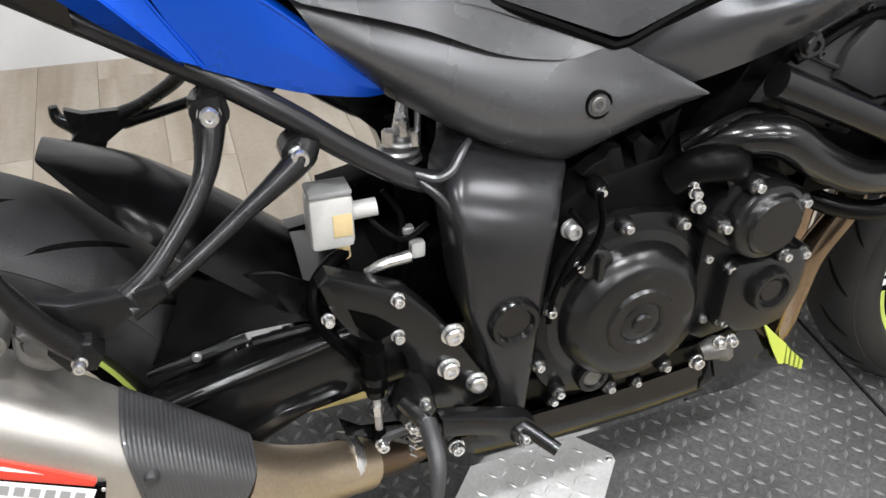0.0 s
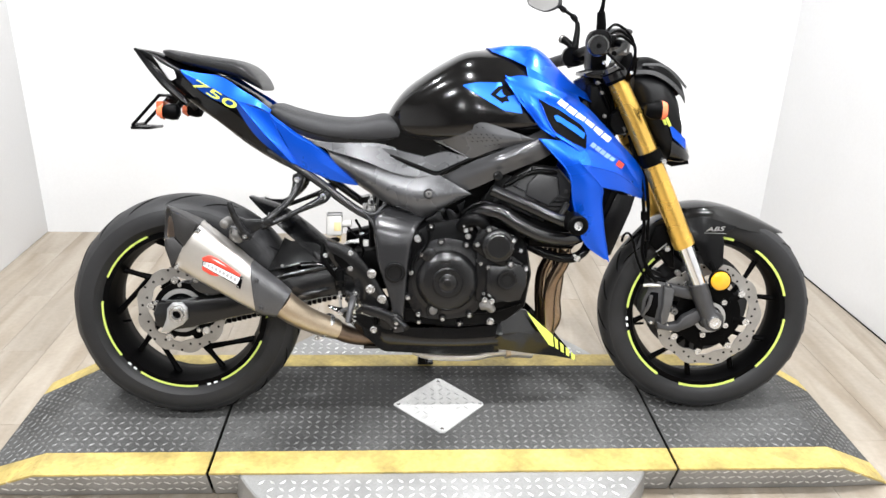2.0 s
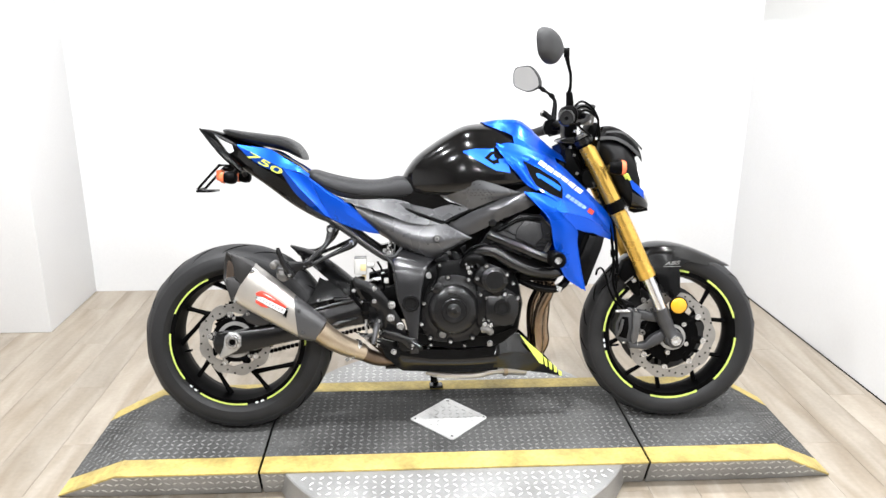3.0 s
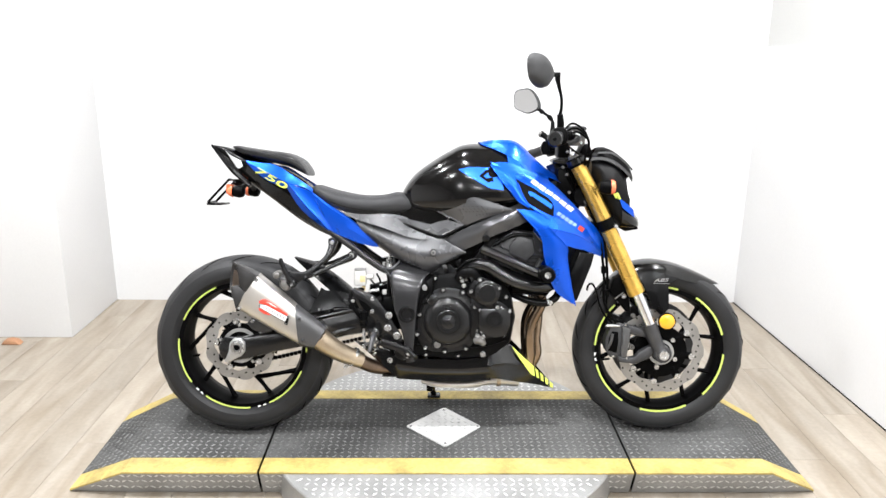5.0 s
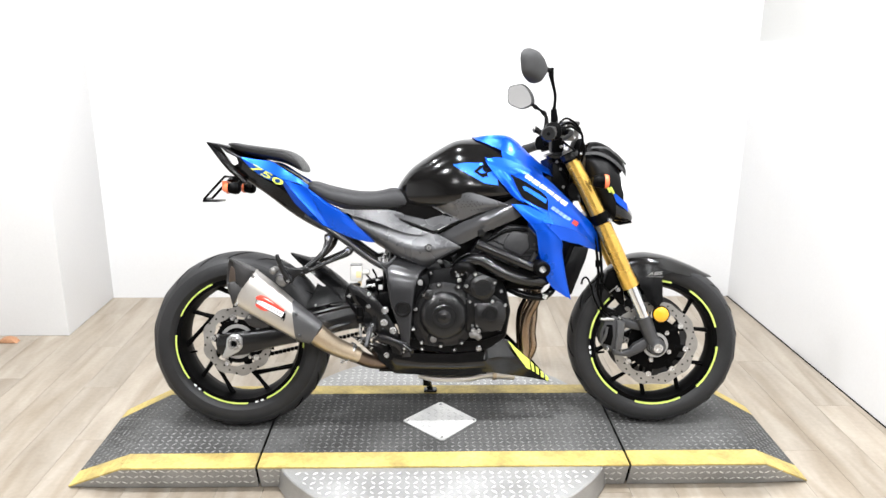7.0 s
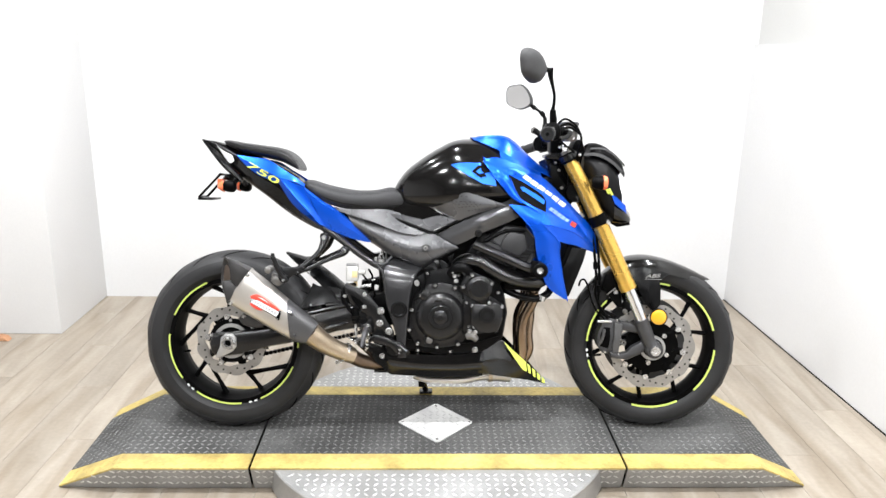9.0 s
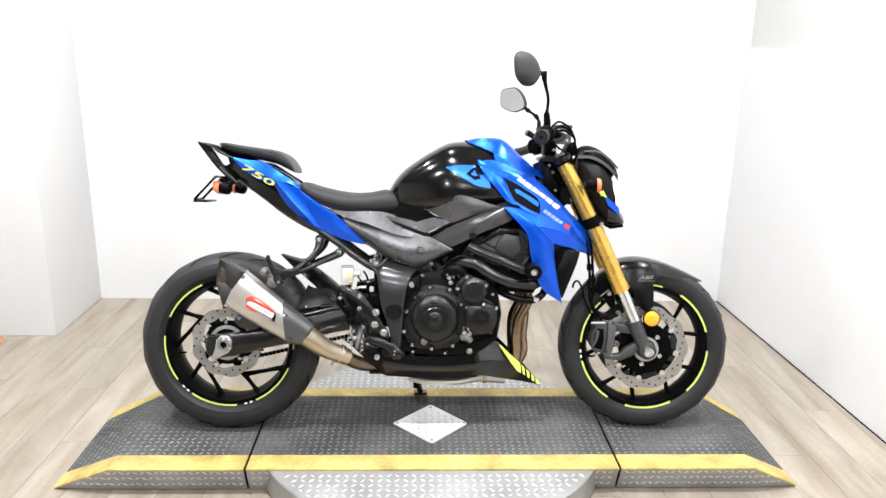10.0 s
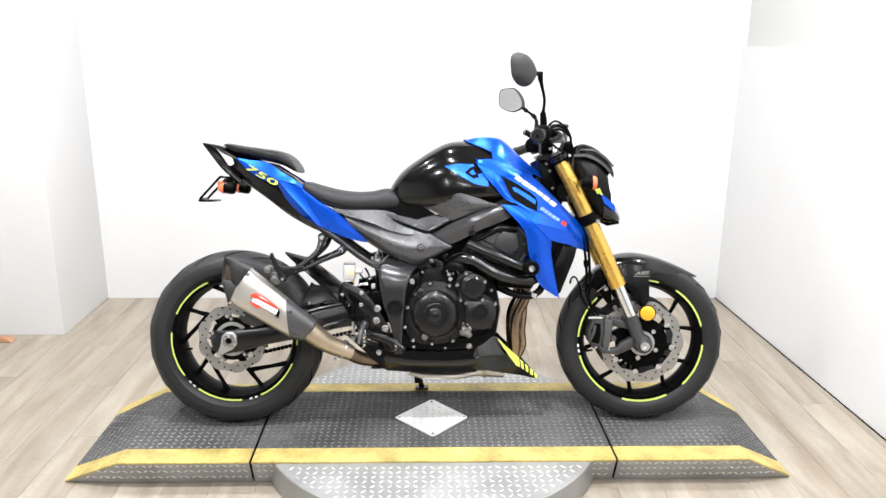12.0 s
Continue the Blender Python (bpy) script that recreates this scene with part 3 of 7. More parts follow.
STEER = Matrix.Translation((0.36, 0, 0.95)) @ Matrix.Rotation(radians(-5.0), 4, STEER_AXIS) @ Matrix.Translation((-0.36, 0, -0.95))


def arc_band(r0, r1, y, q0, q1, n=14, thick=0.0012, centre=(0, 0)):
    """A flat curved strip on a wheel's side."""
    bm = bmesh.new()
    rows = []
    for k in range(n + 1):
        q = math.radians(q0 + (q1 - q0) * k / n)
        c, s = math.cos(q), math.sin(q)
        rows.append([bm.verts.new((centre[0] + r * c, yy, centre[1] + r * s)) for r, yy in ((r0, y), (r1, y), (r1, y + thick), (r0, y + thick))])
    for a, b in zip(rows, rows[1:]):
        for k in range(4):
            bm.faces.new((a[k], a[(k + 1) % 4], b[(k + 1) % 4], b[k]))
    bm.faces.new(rows[0])
    bm.faces.new(rows[-1][::-1])
    return bm


def tyre_profile(R, half, bead, w):
    """Tyre section: from the near bead up the bulging wall, over the round crown and back."""
    wall = 0.03 if half > 0.08 else 0.032
    side = [(bead - 0.002, -w), (bead + 0.008, -w - (half - w) * 0.55), (bead + wall * 0.55, -half * 0.985)]
    crown = []
    n = 20
    for k in range(n + 1):
        q = math.pi * k / n
        crown.append((bead + wall + (R - bead - wall) * math.sin(q) ** 0.85, -half * math.cos(q)))
    return side + crown + [(r, -y) for r, y in side[::-1]] + [(bead - 0.008, w * 0.7), (bead - 0.008, -w * 0.7)]


def tyre_radius(R, half, bead, y):
    wall = 0.03 if half > 0.08 else 0.032
    c = min(1, abs(y) / half)
    return bead + wall + (R - bead - wall) * math.sqrt(1 - c * c) ** 0.85


def wheel(name, label, x, R, half, spoke_turn, tape_turn, move, rear):
    z = R - 0.003 if rear else R
    c = (x, 0, z)
    rim_r = 0.2235 if rear else 0.225
    w = 0.050 if not rear else 0.068
    prof = [(rim_r, -w), (rim_r, -w + 0.006), (rim_r - 0.012, -w + 0.012), (rim_r - 0.014, -w * 0.4), (rim_r - 0.021, 0), (rim_r - 0.014, w * 0.4), (rim_r - 0.012, w - 0.012), (rim_r, w - 0.006), (rim_r, w),
            (rim_r - 0.017, w), (rim_r - 0.023, w * 0.5), (rim_r - 0.030, 0.0), (rim_r - 0.023, -w * 0.5), (rim_r - 0.017, -w)]
    wh = part(name, lathe(prof, 72, c, close=True), M_RIM, bike, label, move=move)
    part("tyre", lathe(tyre_profile(R, half, rim_r, w), 144, c, close=True), M_RUBBER, wh, "black road tyre with slanted grooves", move=move)
    # tread band a little lighter than the sidewall, its sheen put into the colour
    band = [(tyre_radius(R, half, rim_r, yy) + 0.0007, yy) for yy in np.linspace(-half * 0.93, half * 0.93, 23)]
    part("tread_band", lathe(band + [(r - 0.004, yy) for r, yy in band[::-1]], 144, c, close=True), M_CROWN, wh, "black tyre tread, coloured lighter for its sheen", move=move)
    # tread grooves on the near shoulder, dark raised strips for the shade in them
    n = 18 if rear else 20
    for k in range(n):
        q0 = 2 * math.pi * k / n
        pts = []
        for f in np.linspace(0, 1, 7):
            q = q0 + (0.34 if rear else 0.22) * f
            yy = -half * (0.10 + 0.74 * f)
            r = tyre_radius(R, half, rim_r, yy)
            pts.append((x + (r - 0.0016) * math.cos(q), yy, z + (r - 0.0016) * math.sin(q)))
        part("groove", tube(pts, [0.0012, 0.0034, 0.0044, 0.0044, 0.0040, 0.0032, 0.0012], 6, 12), M_GROOVE, wh, move=move)
    # five forked spokes; the rear ones fork unevenly, one arm short and one swept
    hub_r = 0.062 if rear else 0.05
    arms = (8, 45) if rear else (-18, 18)
    for k in range(5):
        q0 = math.radians(spoke_turn + 72 * k)
        polar = lambda r, d: (x + r * math.cos(q0 + d), -0.016, z + r * math.sin(q0 + d))
        if rear:
            part("spoke", tube([polar(hub_r * 0.7, -0.25), polar(0.10, -0.10), polar(0.140, 0.02)], [0.019, 0.0130, 0.0070], 8), M_RIM, wh, move=move)
        else:
            part("spoke", tube([polar(hub_r * 0.7, 0), polar(0.098, 0)], [0.019, 0.0140], 8), M_RIM, wh, move=move)
        for d1 in arms:
            d = math.radians(d1)
            if rear:
                pa, pb = polar(0.130, 0.01), polar(rim_r - 0.016, d)
                pm = tuple(0.5 * (u + v) for u, v in zip(pa, pb))
                part("spoke_fork", tube([pa, pm, pb], [0.0098, 0.0072, 0.0100], 8, 8), M_RIM, wh, move=move)
            else:
                part("spoke_fork", tube([polar(0.085, d * 0.10), polar(0.145, d * 0.65), polar(rim_r - 0.024, d)], [0.0082, 0.0066, 0.0088], 8, 8), M_RIM, wh, move=move)
    part("hub", lathe([(0.0, -0.06), (hub_r * 0.6, -0.06), (hub_r * 0.65, -0.04), (hub_r, -0.03), (hub_r, 0.03), (hub_r * 0.65, 0.04), (0.0, 0.05)], 36, c), M_RIM, wh, move=move)
    # reflective tape on the rim's lip, in six strips
    for k in range(6):
        q = tape_turn + 60 * k
        part("rim_tape", arc_band(rim_r - 0.0055, rim_r + 0.0035, -w - 0.002, q, q + 42, 16, 0.0022, (x, z)), M_LIME, wh, "lime reflective tape strip", move=move)
        if k in (2, 3):
            for d in (-11, -6):
                part("rim_mark", arc_band(rim_r - 0.005, rim_r + 0.002, -w - 0.002, q + d, q + d + 2.6, 3, 0.0018, (x, z)), M_WHITE, wh, "small white mark", move=move)
    part("valve", tube([(x - 0.19, -0.01, z - 0.05), (x - 0.165, -0.018, z - 0.045)], 0.004, 8), M_DARK, wh, move=move)
    return wh


def brake_disc(x, z, y, r_out, r_in, waves, holes, carrier, bobbins, move, lab, shift=0.4, bolts=0):
    """A wave-edged drilled disc with a dark carrier and round bobbins."""
    bm = bmesh.new()
    n = waves * 10
    t = 0.0045
    rings = []
    for r, yy, wv in ((r_out, y, 1), (r_out, y - t, 1), (r_in, y - t, -1), (r_in, y, -1)):
        ring = []
        for k in range(n):
            q = 2 * math.pi * k / n
            rr = r + wv * 0.0035 * math.copysign(abs(math.cos(q * waves)) ** 0.6, math.cos(q * waves))
            ring.append(bm.verts.new((x + rr * math.cos(q), yy, z + rr * math.sin(q))))
        rings.append(ring)
    for a, b in zip(rings, rings[1:] + rings[:1]):
        for k in range(n):
            bm.faces.new((a[k], a[(k + 1) % n], b[(k + 1) % n], b[k]))
    dsk = part("brake_disc", bm, M_DISC, bike, lab, move=move)
    bm = bmesh.new()
    for k in range(holes):
        q = 2 * math.pi * k / holes
        rr = r_in + (r_out - r_in) * (0.3, 0.55, 0.8)[k % 3]
        cc = [bm.verts.new((x + rr * math.cos(q) + 0.0034 * math.cos(a), y - t - 0.0004, z + rr * math.sin(q) + 0.0034 * math.sin(a))) for a in (2 * math.pi * m / 8 for m in range(8))]
        c2 = [bm.verts.new((v.co.x, y - t + 0.002, v.co.z)) for v in cc]
        bm.faces.new(cc)
        for m in range(8):
            bm.faces.new((cc[m], cc[(m + 1) % 8], c2[(m + 1) % 8], c2[m]))
    part("drilling", bm, M_DARK, dsk, move=move)["kind"] = "stuff"
    part("carrier", lathe([(carrier * 0.5, y + 0.002), (carrier * 0.5, y - 0.006), (carrier, y - 0.006), (carrier, y + 0.002)], 40, (x, 0, z), close=True), M_DARK, dsk, "black disc carrier", move=move)
    for k in range(bobbins):
        q = 2 * math.pi * (k + shift) / bobbins
        rr = r_in - 0.004
        arm = tube([(x + carrier * 0.8 * math.cos(q), y - 0.002, z + carrier * 0.8 * math.sin(q)), (x + rr * math.cos(q), y - 0.003, z + rr * math.sin(q))], [0.017, 0.0115], 8)
        arm.transform(Matrix.Translation((0, y, 0)) @ Matrix.Diagonal((1, 0.4, 1, 1)) @ Matrix.Translation((0, -y, 0)))
        part("carrier_arm", arm, M_DARK, dsk, move=move)
        part("bobbin", lathe([(0.0, -t - 0.002), (0.004, -t - 0.002), (0.0052, -t - 0.005), (0.0098, -t - 0.005), (0.0106, 0)], 16, (x + rr * math.cos(q), y, z + rr * math.sin(q))), M_STEEL, dsk, move=move)
    for k in range(bolts):
        q = math.radians(44 + 72 * k)
        part("carrier_bolt", lathe([(0.0, -0.010), (0.0035, -0.010), (0.0045, -0.013), (0.0078, -0.013), (0.0090, -0.006)], 14, (x + 0.058 * math.cos(q), y, z + 0.058 * math.sin(q))), M_STEEL, dsk, move=move)
    return dsk


ID = Matrix.Identity(4)
rear_wheel = wheel("rear_wheel", "gloss black cast rear wheel rim", REAR + 0.002, RR - 0.003, 0.088, 143, 114, ID, True)
brake_disc(REAR, RR, -0.085, 0.120, 0.088, 9, 27, 0.076, 5, ID, "wave-edged drilled steel rear brake disc")
front_wheel = wheel("front_wheel", "gloss black cast front wheel rim", FRONTX, FR, 0.062, 29.5, 15, STEER, False)
brake_disc(FRONTX, FR, -0.062, 0.148, 0.114, 10, 40, 0.092, 8, STEER, "wave-edged drilled steel front brake disc", 0.8, 5)
# far disc takes the dark caliper grey, its shade put into the colour
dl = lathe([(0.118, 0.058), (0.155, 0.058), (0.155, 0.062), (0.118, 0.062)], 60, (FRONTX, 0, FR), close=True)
part("brake_disc", dl, M_CALIPER, front_wheel, "steel brake disc on the far side, coloured dark for shade", move=STEER)

# chain and sprocket on the far side of the rear wheel
spr = bmesh.new()
n = 86
ring = [(0.108 + 0.005 * (1 if k % 2 else -1)) for k in range(n)]
va = [spr.verts.new((REAR + r * math.cos(2 * math.pi * k / n), 0.088, RR + r * math.sin(2 * math.pi * k / n))) for k, r in enumerate(ring)]
vb = [spr.verts.new((v.co.x, 0.094, v.co.z)) for v in va]
vc = [spr.verts.new((REAR + 0.075 * math.cos(2 * math.pi * k / n), 0.094, RR + 0.075 * math.sin(2 * math.pi * k / n))) for k in range(n)]
vd = [spr.verts.new((v.co.x, 0.088, v.co.z)) for v in vc]
for a, b in ((va, vb), (vb, vc), (vc, vd), (vd, va)):
    for k in range(n):
        spr.faces.new((a[k], a[(k + 1) % n], b[(k + 1) % n], b[k]))
part("sprocket", spr, M_DARK, rear_wheel)
chains = []
for side, z0, z1 in ((-1, RR - 0.108, 0.335),):
    for k in range(38):
        f = k / 38
        cx, cz = REAR + 0.02 * side + f * 0.56, z0 + (z1 - z0) * f
        chains.append(box(cx - 0.0065, cx + 0.0065, 0.084, 0.098, cz - 0.0065, cz + 0.0065, 0.002))
part("chain", merge(*chains), M_DARK, bike, "black drive chain")

# swingarm: a tapered arm each side with an arched brace above the near one
ARM_UP = [(-0.785, 0.342), (-0.70, 0.350), (-0.60, 0.362), (-0.49, 0.405), (-0.36, 0.436), (-0.25, 0.45)]
ARM_LO = [(-0.25, 0.37), (-0.36, 0.352), (-0.49, 0.318), (-0.60, 0.296), (-0.70, 0.270), (-0.76, 0.262), (-0.79, 0.275), (-0.798, 0.31)]
swing = part("swingarm", prism(ARM_UP + ARM_LO, -0.088, -0.128, 0.015), M_SWING, bike, "black box-section swingarm")
part("far_arm", flip(prism(ARM_UP + ARM_LO, -0.10, -0.13, 0.006)), M_SWING, swing)
part("crossbar", box(-0.36, -0.28, -0.10, 0.10, 0.385, 0.44, 0.01), M_SWING, swing)
part("arm_ridge", tube([(-0.515, -0.126, 0.398), (-0.488, -0.127, 0.405), (-0.434, -0.128, 0.420), (-0.370, -0.128, 0.435), (-0.310, -0.127, 0.447)], [0.004, 0.0062, 0.0070, 0.0070, 0.005], 14, 24), M_SWING, swing)
part("arm_rib", prism([(-0.445, 0.338), (-0.430, 0.356), (-0.388, 0.377), (-0.338, 0.388), (-0.322, 0.384), (-0.362, 0.366), (-0.415, 0.340)], -0.126, -0.138, 0.008), M_SWING, swing)
part("axle_adjuster", prism([(-0.774, 0.262), (-0.750, 0.266), (-0.716, 0.284), (-0.702, 0.300), (-0.702, 0.330), (-0.716, 0.344), (-0.740, 0.344), (-0.754, 0.330), (-0.758, 0.300)], -0.126, -0.136, 0.004), M_ALU, swing, "cast aluminium chain adjuster block")
part("axle_nut", lathe([(0.0095, -0.146), (0.012, -0.149), (0.0175, -0.149), (0.019, -0.146), (0.019, -0.138), (0.024, -0.138), (0.024, -0.134)], 40, (REAR, 0, RR + 0.002)), M_STEEL, swing, "hollow bright axle end")
part("axle_bore", lathe([(0.0, -0.143), (0.0105, -0.143), (0.0105, -0.1515)], 20, (REAR, 0, RR + 0.002)), M_DARK, swing)
# rear caliper and hugger
part("rear_caliper", prism([(-0.70, 0.395), (-0.665, 0.425), (-0.62, 0.415), (-0.60, 0.385), (-0.63, 0.36), (-0.68, 0.37)], -0.075, -0.118, 0.008, 24), M_CALIPER, bike, "dark rear brake caliper")
part("sensor_ring", lathe([(0.048, -0.098), (0.060, -0.098), (0.060, -0.094), (0.048, -0.094)], 48, (REAR, 0, RR), close=True), M_ALU, rear_wheel, "toothed speed sensor ring")
for k in range(5):
    q = radians(20 + 72 * k)
    part("disc_bolt", lathe([(0.0, -0.099), (0.005, -0.099), (0.007, -0.096), (0.007, -0.088)], 14, (REAR + 0.070 * math.cos(q), 0, RR + 0.070 * math.sin(q))), M_STEEL, rear_wheel)
for bx, bz in ((-0.680, 0.402), (-0.622, 0.388), (-0.648, 0.412)):
    bolt("caliper_bolt", bx, -0.119, bz, 0.0055, swing)
HUG_X = [-0.555, -0.515, -0.470, -0.405, -0.345]
hug = [[(x, -0.088 + d, z) for x, d, z in zip(HUG_X, (0.084, 0.040, 0.012, 0.0, 0.0), (0.607, 0.578, 0.545, 0.490, 0.440))],
       [(x, -0.058 + d, z) for x, d, z in zip(HUG_X, (0.056, 0.020, 0.0, 0.0, 0.0), (0.609, 0.593, 0.570, 0.522, 0.475))],
       [(x, 0.0, z) for x, z in zip(HUG_X, (0.612, 0.603, 0.588, 0.545, 0.495))],
       [(x, 0.058, z) for x, z in zip(HUG_X, (0.606, 0.592, 0.572, 0.525, 0.475))],
       [(x, 0.086, z) for x, z in zip(HUG_X, (0.590, 0.574, 0.550, 0.500, 0.445))]]
hugger = part("rear_hugger", patch(hug, 22, 15, 0.003), M_SATIN, bike, "black plastic rear mudguard hugger")
guard_rows = [[(-0.452, -0.079, 0.512), (-0.435, -0.080, 0.502), (-0.405, -0.080, 0.502), (-0.370, -0.080, 0.496), (-0.325, -0.080, 0.468)],
              [(-0.468, -0.083, 0.474), (-0.440, -0.085, 0.474), (-0.405, -0.085, 0.476), (-0.365, -0.085, 0.472), (-0.322, -0.085, 0.456)],
              [(-0.495, -0.092, 0.428), (-0.450, -0.094, 0.438), (-0.405, -0.095, 0.447), (-0.360, -0.095, 0.447), (-0.320, -0.095, 0.442)]]
guard = part("swingarm_guard", patch(guard_rows, 20, 9, 0.004, True), M_SATIN, bike, "angular black plastic chain guard wing")
part("guard_flange", tube([(-0.500, -0.098, 0.424), (-0.450, -0.102, 0.436), (-0.408, -0.103, 0.446)], [0.0035, 0.005, 0.005], 8, 10), M_FRAME, guard)
part("guard_flange", tube([(-0.404, -0.103, 0.440), (-0.365, -0.103, 0.443), (-0.325, -0.100, 0.440)], [0.005, 0.005, 0.004], 8, 10), M_FRAME, guard)
part("flange_clip", lathe([(0.0, -0.006), (0.003, -0.006), (0.0045, -0.004), (0.0045, 0.0)], 12, (-0.455, -0.105, 0.440)), M_ALU, guard)

# frame: pivot plates, spars, subframe rails
PIV = [(-0.262, 0.598), (-0.222, 0.606), (-0.165, 0.600), (-0.070, 0.566), (-0.095, 0.541), (-0.110, 0.501), (-0.119, 0.433), (-0.126, 0.356), (-0.131, 0.298), (-0.128, 0.268),
       (-0.160, 0.266), (-0.163, 0.325), (-0.177, 0.383), (-0.200, 0.451), (-0.212, 0.518), (-0.226, 0.556), (-0.25, 0.580)]
PLATE_L = [(-0.184, 0.606), (-0.196, 0.592), (-0.212, 0.574), (-0.212, 0.547), (-0.208, 0.510), (-0.200, 0.451), (-0.177, 0.383), (-0.163, 0.325), (-0.160, 0.266)]
PLATE_R = [(-0.066, 0.574), (-0.076, 0.566), (-0.090, 0.552), (-0.100, 0.532), (-0.109, 0.505), (-0.119, 0.433), (-0.126, 0.356), (-0.131, 0.298), (-0.128, 0.268)]
PLATE_Y = [-0.070, -0.100, -0.122, -0.138, -0.146, -0.149, -0.149, -0.148, -0.146]
plate_rows = []
for (lx, lz), (px, pz), py in zip(PLATE_L, PLATE_R, PLATE_Y):
    across = lambda f, d: (lx + (px - lx) * f, py + d, lz + (pz - lz) * f)
    plate_rows.append([across(0.0, 0.014), across(0.06, 0.003), across(0.25, 0.0), across(0.5, -0.001), across(0.75, 0.0), across(0.94, 0.003), across(1.0, 0.014)])
main_frame = part("main_frame", patch(plate_rows, 22, 34, 0.05), M_PLATE, bike, "satin black cast aluminium frame plate")
# upper lip in the lighter spar paint, which draws its edge highlight
part("plate_lip", tube([(-0.180, -0.086, 0.606), (-0.192, -0.094, 0.596), (-0.204, -0.101, 0.584), (-0.220, -0.103, 0.580), (-0.240, -0.102, 0.588)], [0.003, 0.0045, 0.005, 0.005, 0.004], 10, 18), M_SPAR, main_frame, "rounded lip of the frame plate, coloured lighter as a highlight")
part("plate_lip", tube([(-0.236, -0.104, 0.580), (-0.220, -0.112, 0.566), (-0.208, -0.122, 0.545), (-0.202, -0.128, 0.515), (-0.198, -0.132, 0.470)], [0.004, 0.005, 0.0048, 0.004, 0.003], 10, 18), M_PLATE, main_frame)
part("far_plate", flip(prism(PIV, -0.08, -0.148, 0.012)), M_FRAME, main_frame)
part("pivot_cap", lathe([(0.0, -0.153), (0.017, -0.153), (0.020, -0.158), (0.025, -0.158), (0.028, -0.153), (0.028, -0.146)], 32, (-0.155, 0, 0.433)), M_FRAME, main_frame, "round black swingarm pivot cap")
spar_rows = lambda s: [[(-0.05, s * 0.090, 0.672), (0.03, s * 0.122, 0.716), (0.11, s * 0.146, 0.759), (0.208, s * 0.146, 0.804), (0.30, s * 0.12, 0.86), (0.37, s * 0.05, 0.90)],
                       [(-0.035, s * 0.096, 0.652), (0.05, s * 0.138, 0.695), (0.125, s * 0.177, 0.735), (0.215, s * 0.170, 0.780), (0.31, s * 0.13, 0.83), (0.38, s * 0.055, 0.86)],
                       [(-0.015, s * 0.098, 0.628), (0.06, s * 0.134, 0.660), (0.135, s * 0.160, 0.700), (0.23, s * 0.156, 0.740), (0.32, s * 0.125, 0.79), (0.39, s * 0.05, 0.82)]]
spar = part("frame_spar", patch(spar_rows(-1), 26, 9, 0.03), M_SPAR, bike, "dark silver painted frame spar")
part("frame_spar", patch(spar_rows(1), 20, 6, 0.03), M_SPAR, bike, "dark silver painted frame spar")
part("headstock", tube([(0.43, 0, 0.79), (0.36, 0, 0.95)], 0.036, 20), M_FRAME, bike)
bolt("spar_plug", 0.106, -0.181, 0.693, 0.010, spar, M_FRAME, 0.006)
for s in (-1, 1):
    rail = part("subframe_rail", tube([(-0.195, s * 0.088, 0.566), (-0.238, s * 0.094, 0.579), (-0.297, s * 0.095, 0.618), (-0.345, s * 0.093, 0.655), (-0.415, s * 0.088, 0.702), (-0.55, s * 0.075, 0.78)], 0.0115, 14, 24), M_PLATE, bike, "black steel subframe rail")
part("inner_tray", prism([(-0.46, 0.735), (-0.33, 0.705), (-0.24, 0.672), (-0.17, 0.640), (-0.10, 0.70), (-0.30, 0.76)], 0.06, -0.045, 0.01), M_DARK, bike)
# made-up dark blocks that keep the hollow by the reservoir black
part("inner_block", prism([(-0.285, 0.36), (-0.285, 0.44), (-0.262, 0.468), (-0.225, 0.472), (-0.19, 0.49), (-0.16, 0.50), (-0.16, 0.36)], 0.07, -0.05, 0.01), M_DARK, bike)
part("far_block", prism([(-0.300, 0.40), (-0.296, 0.503), (-0.262, 0.510), (-0.215, 0.520), (-0.19, 0.530), (-0.19, 0.40)], 0.10, 0.055, 0.008), M_DARK, bike)
shock = part("rear_shock", tube([(-0.205, 0.0, 0.56), (-0.195, 0.0, 0.40)], 0.027, 16), M_DARK, bike, "black rear shock absorber")

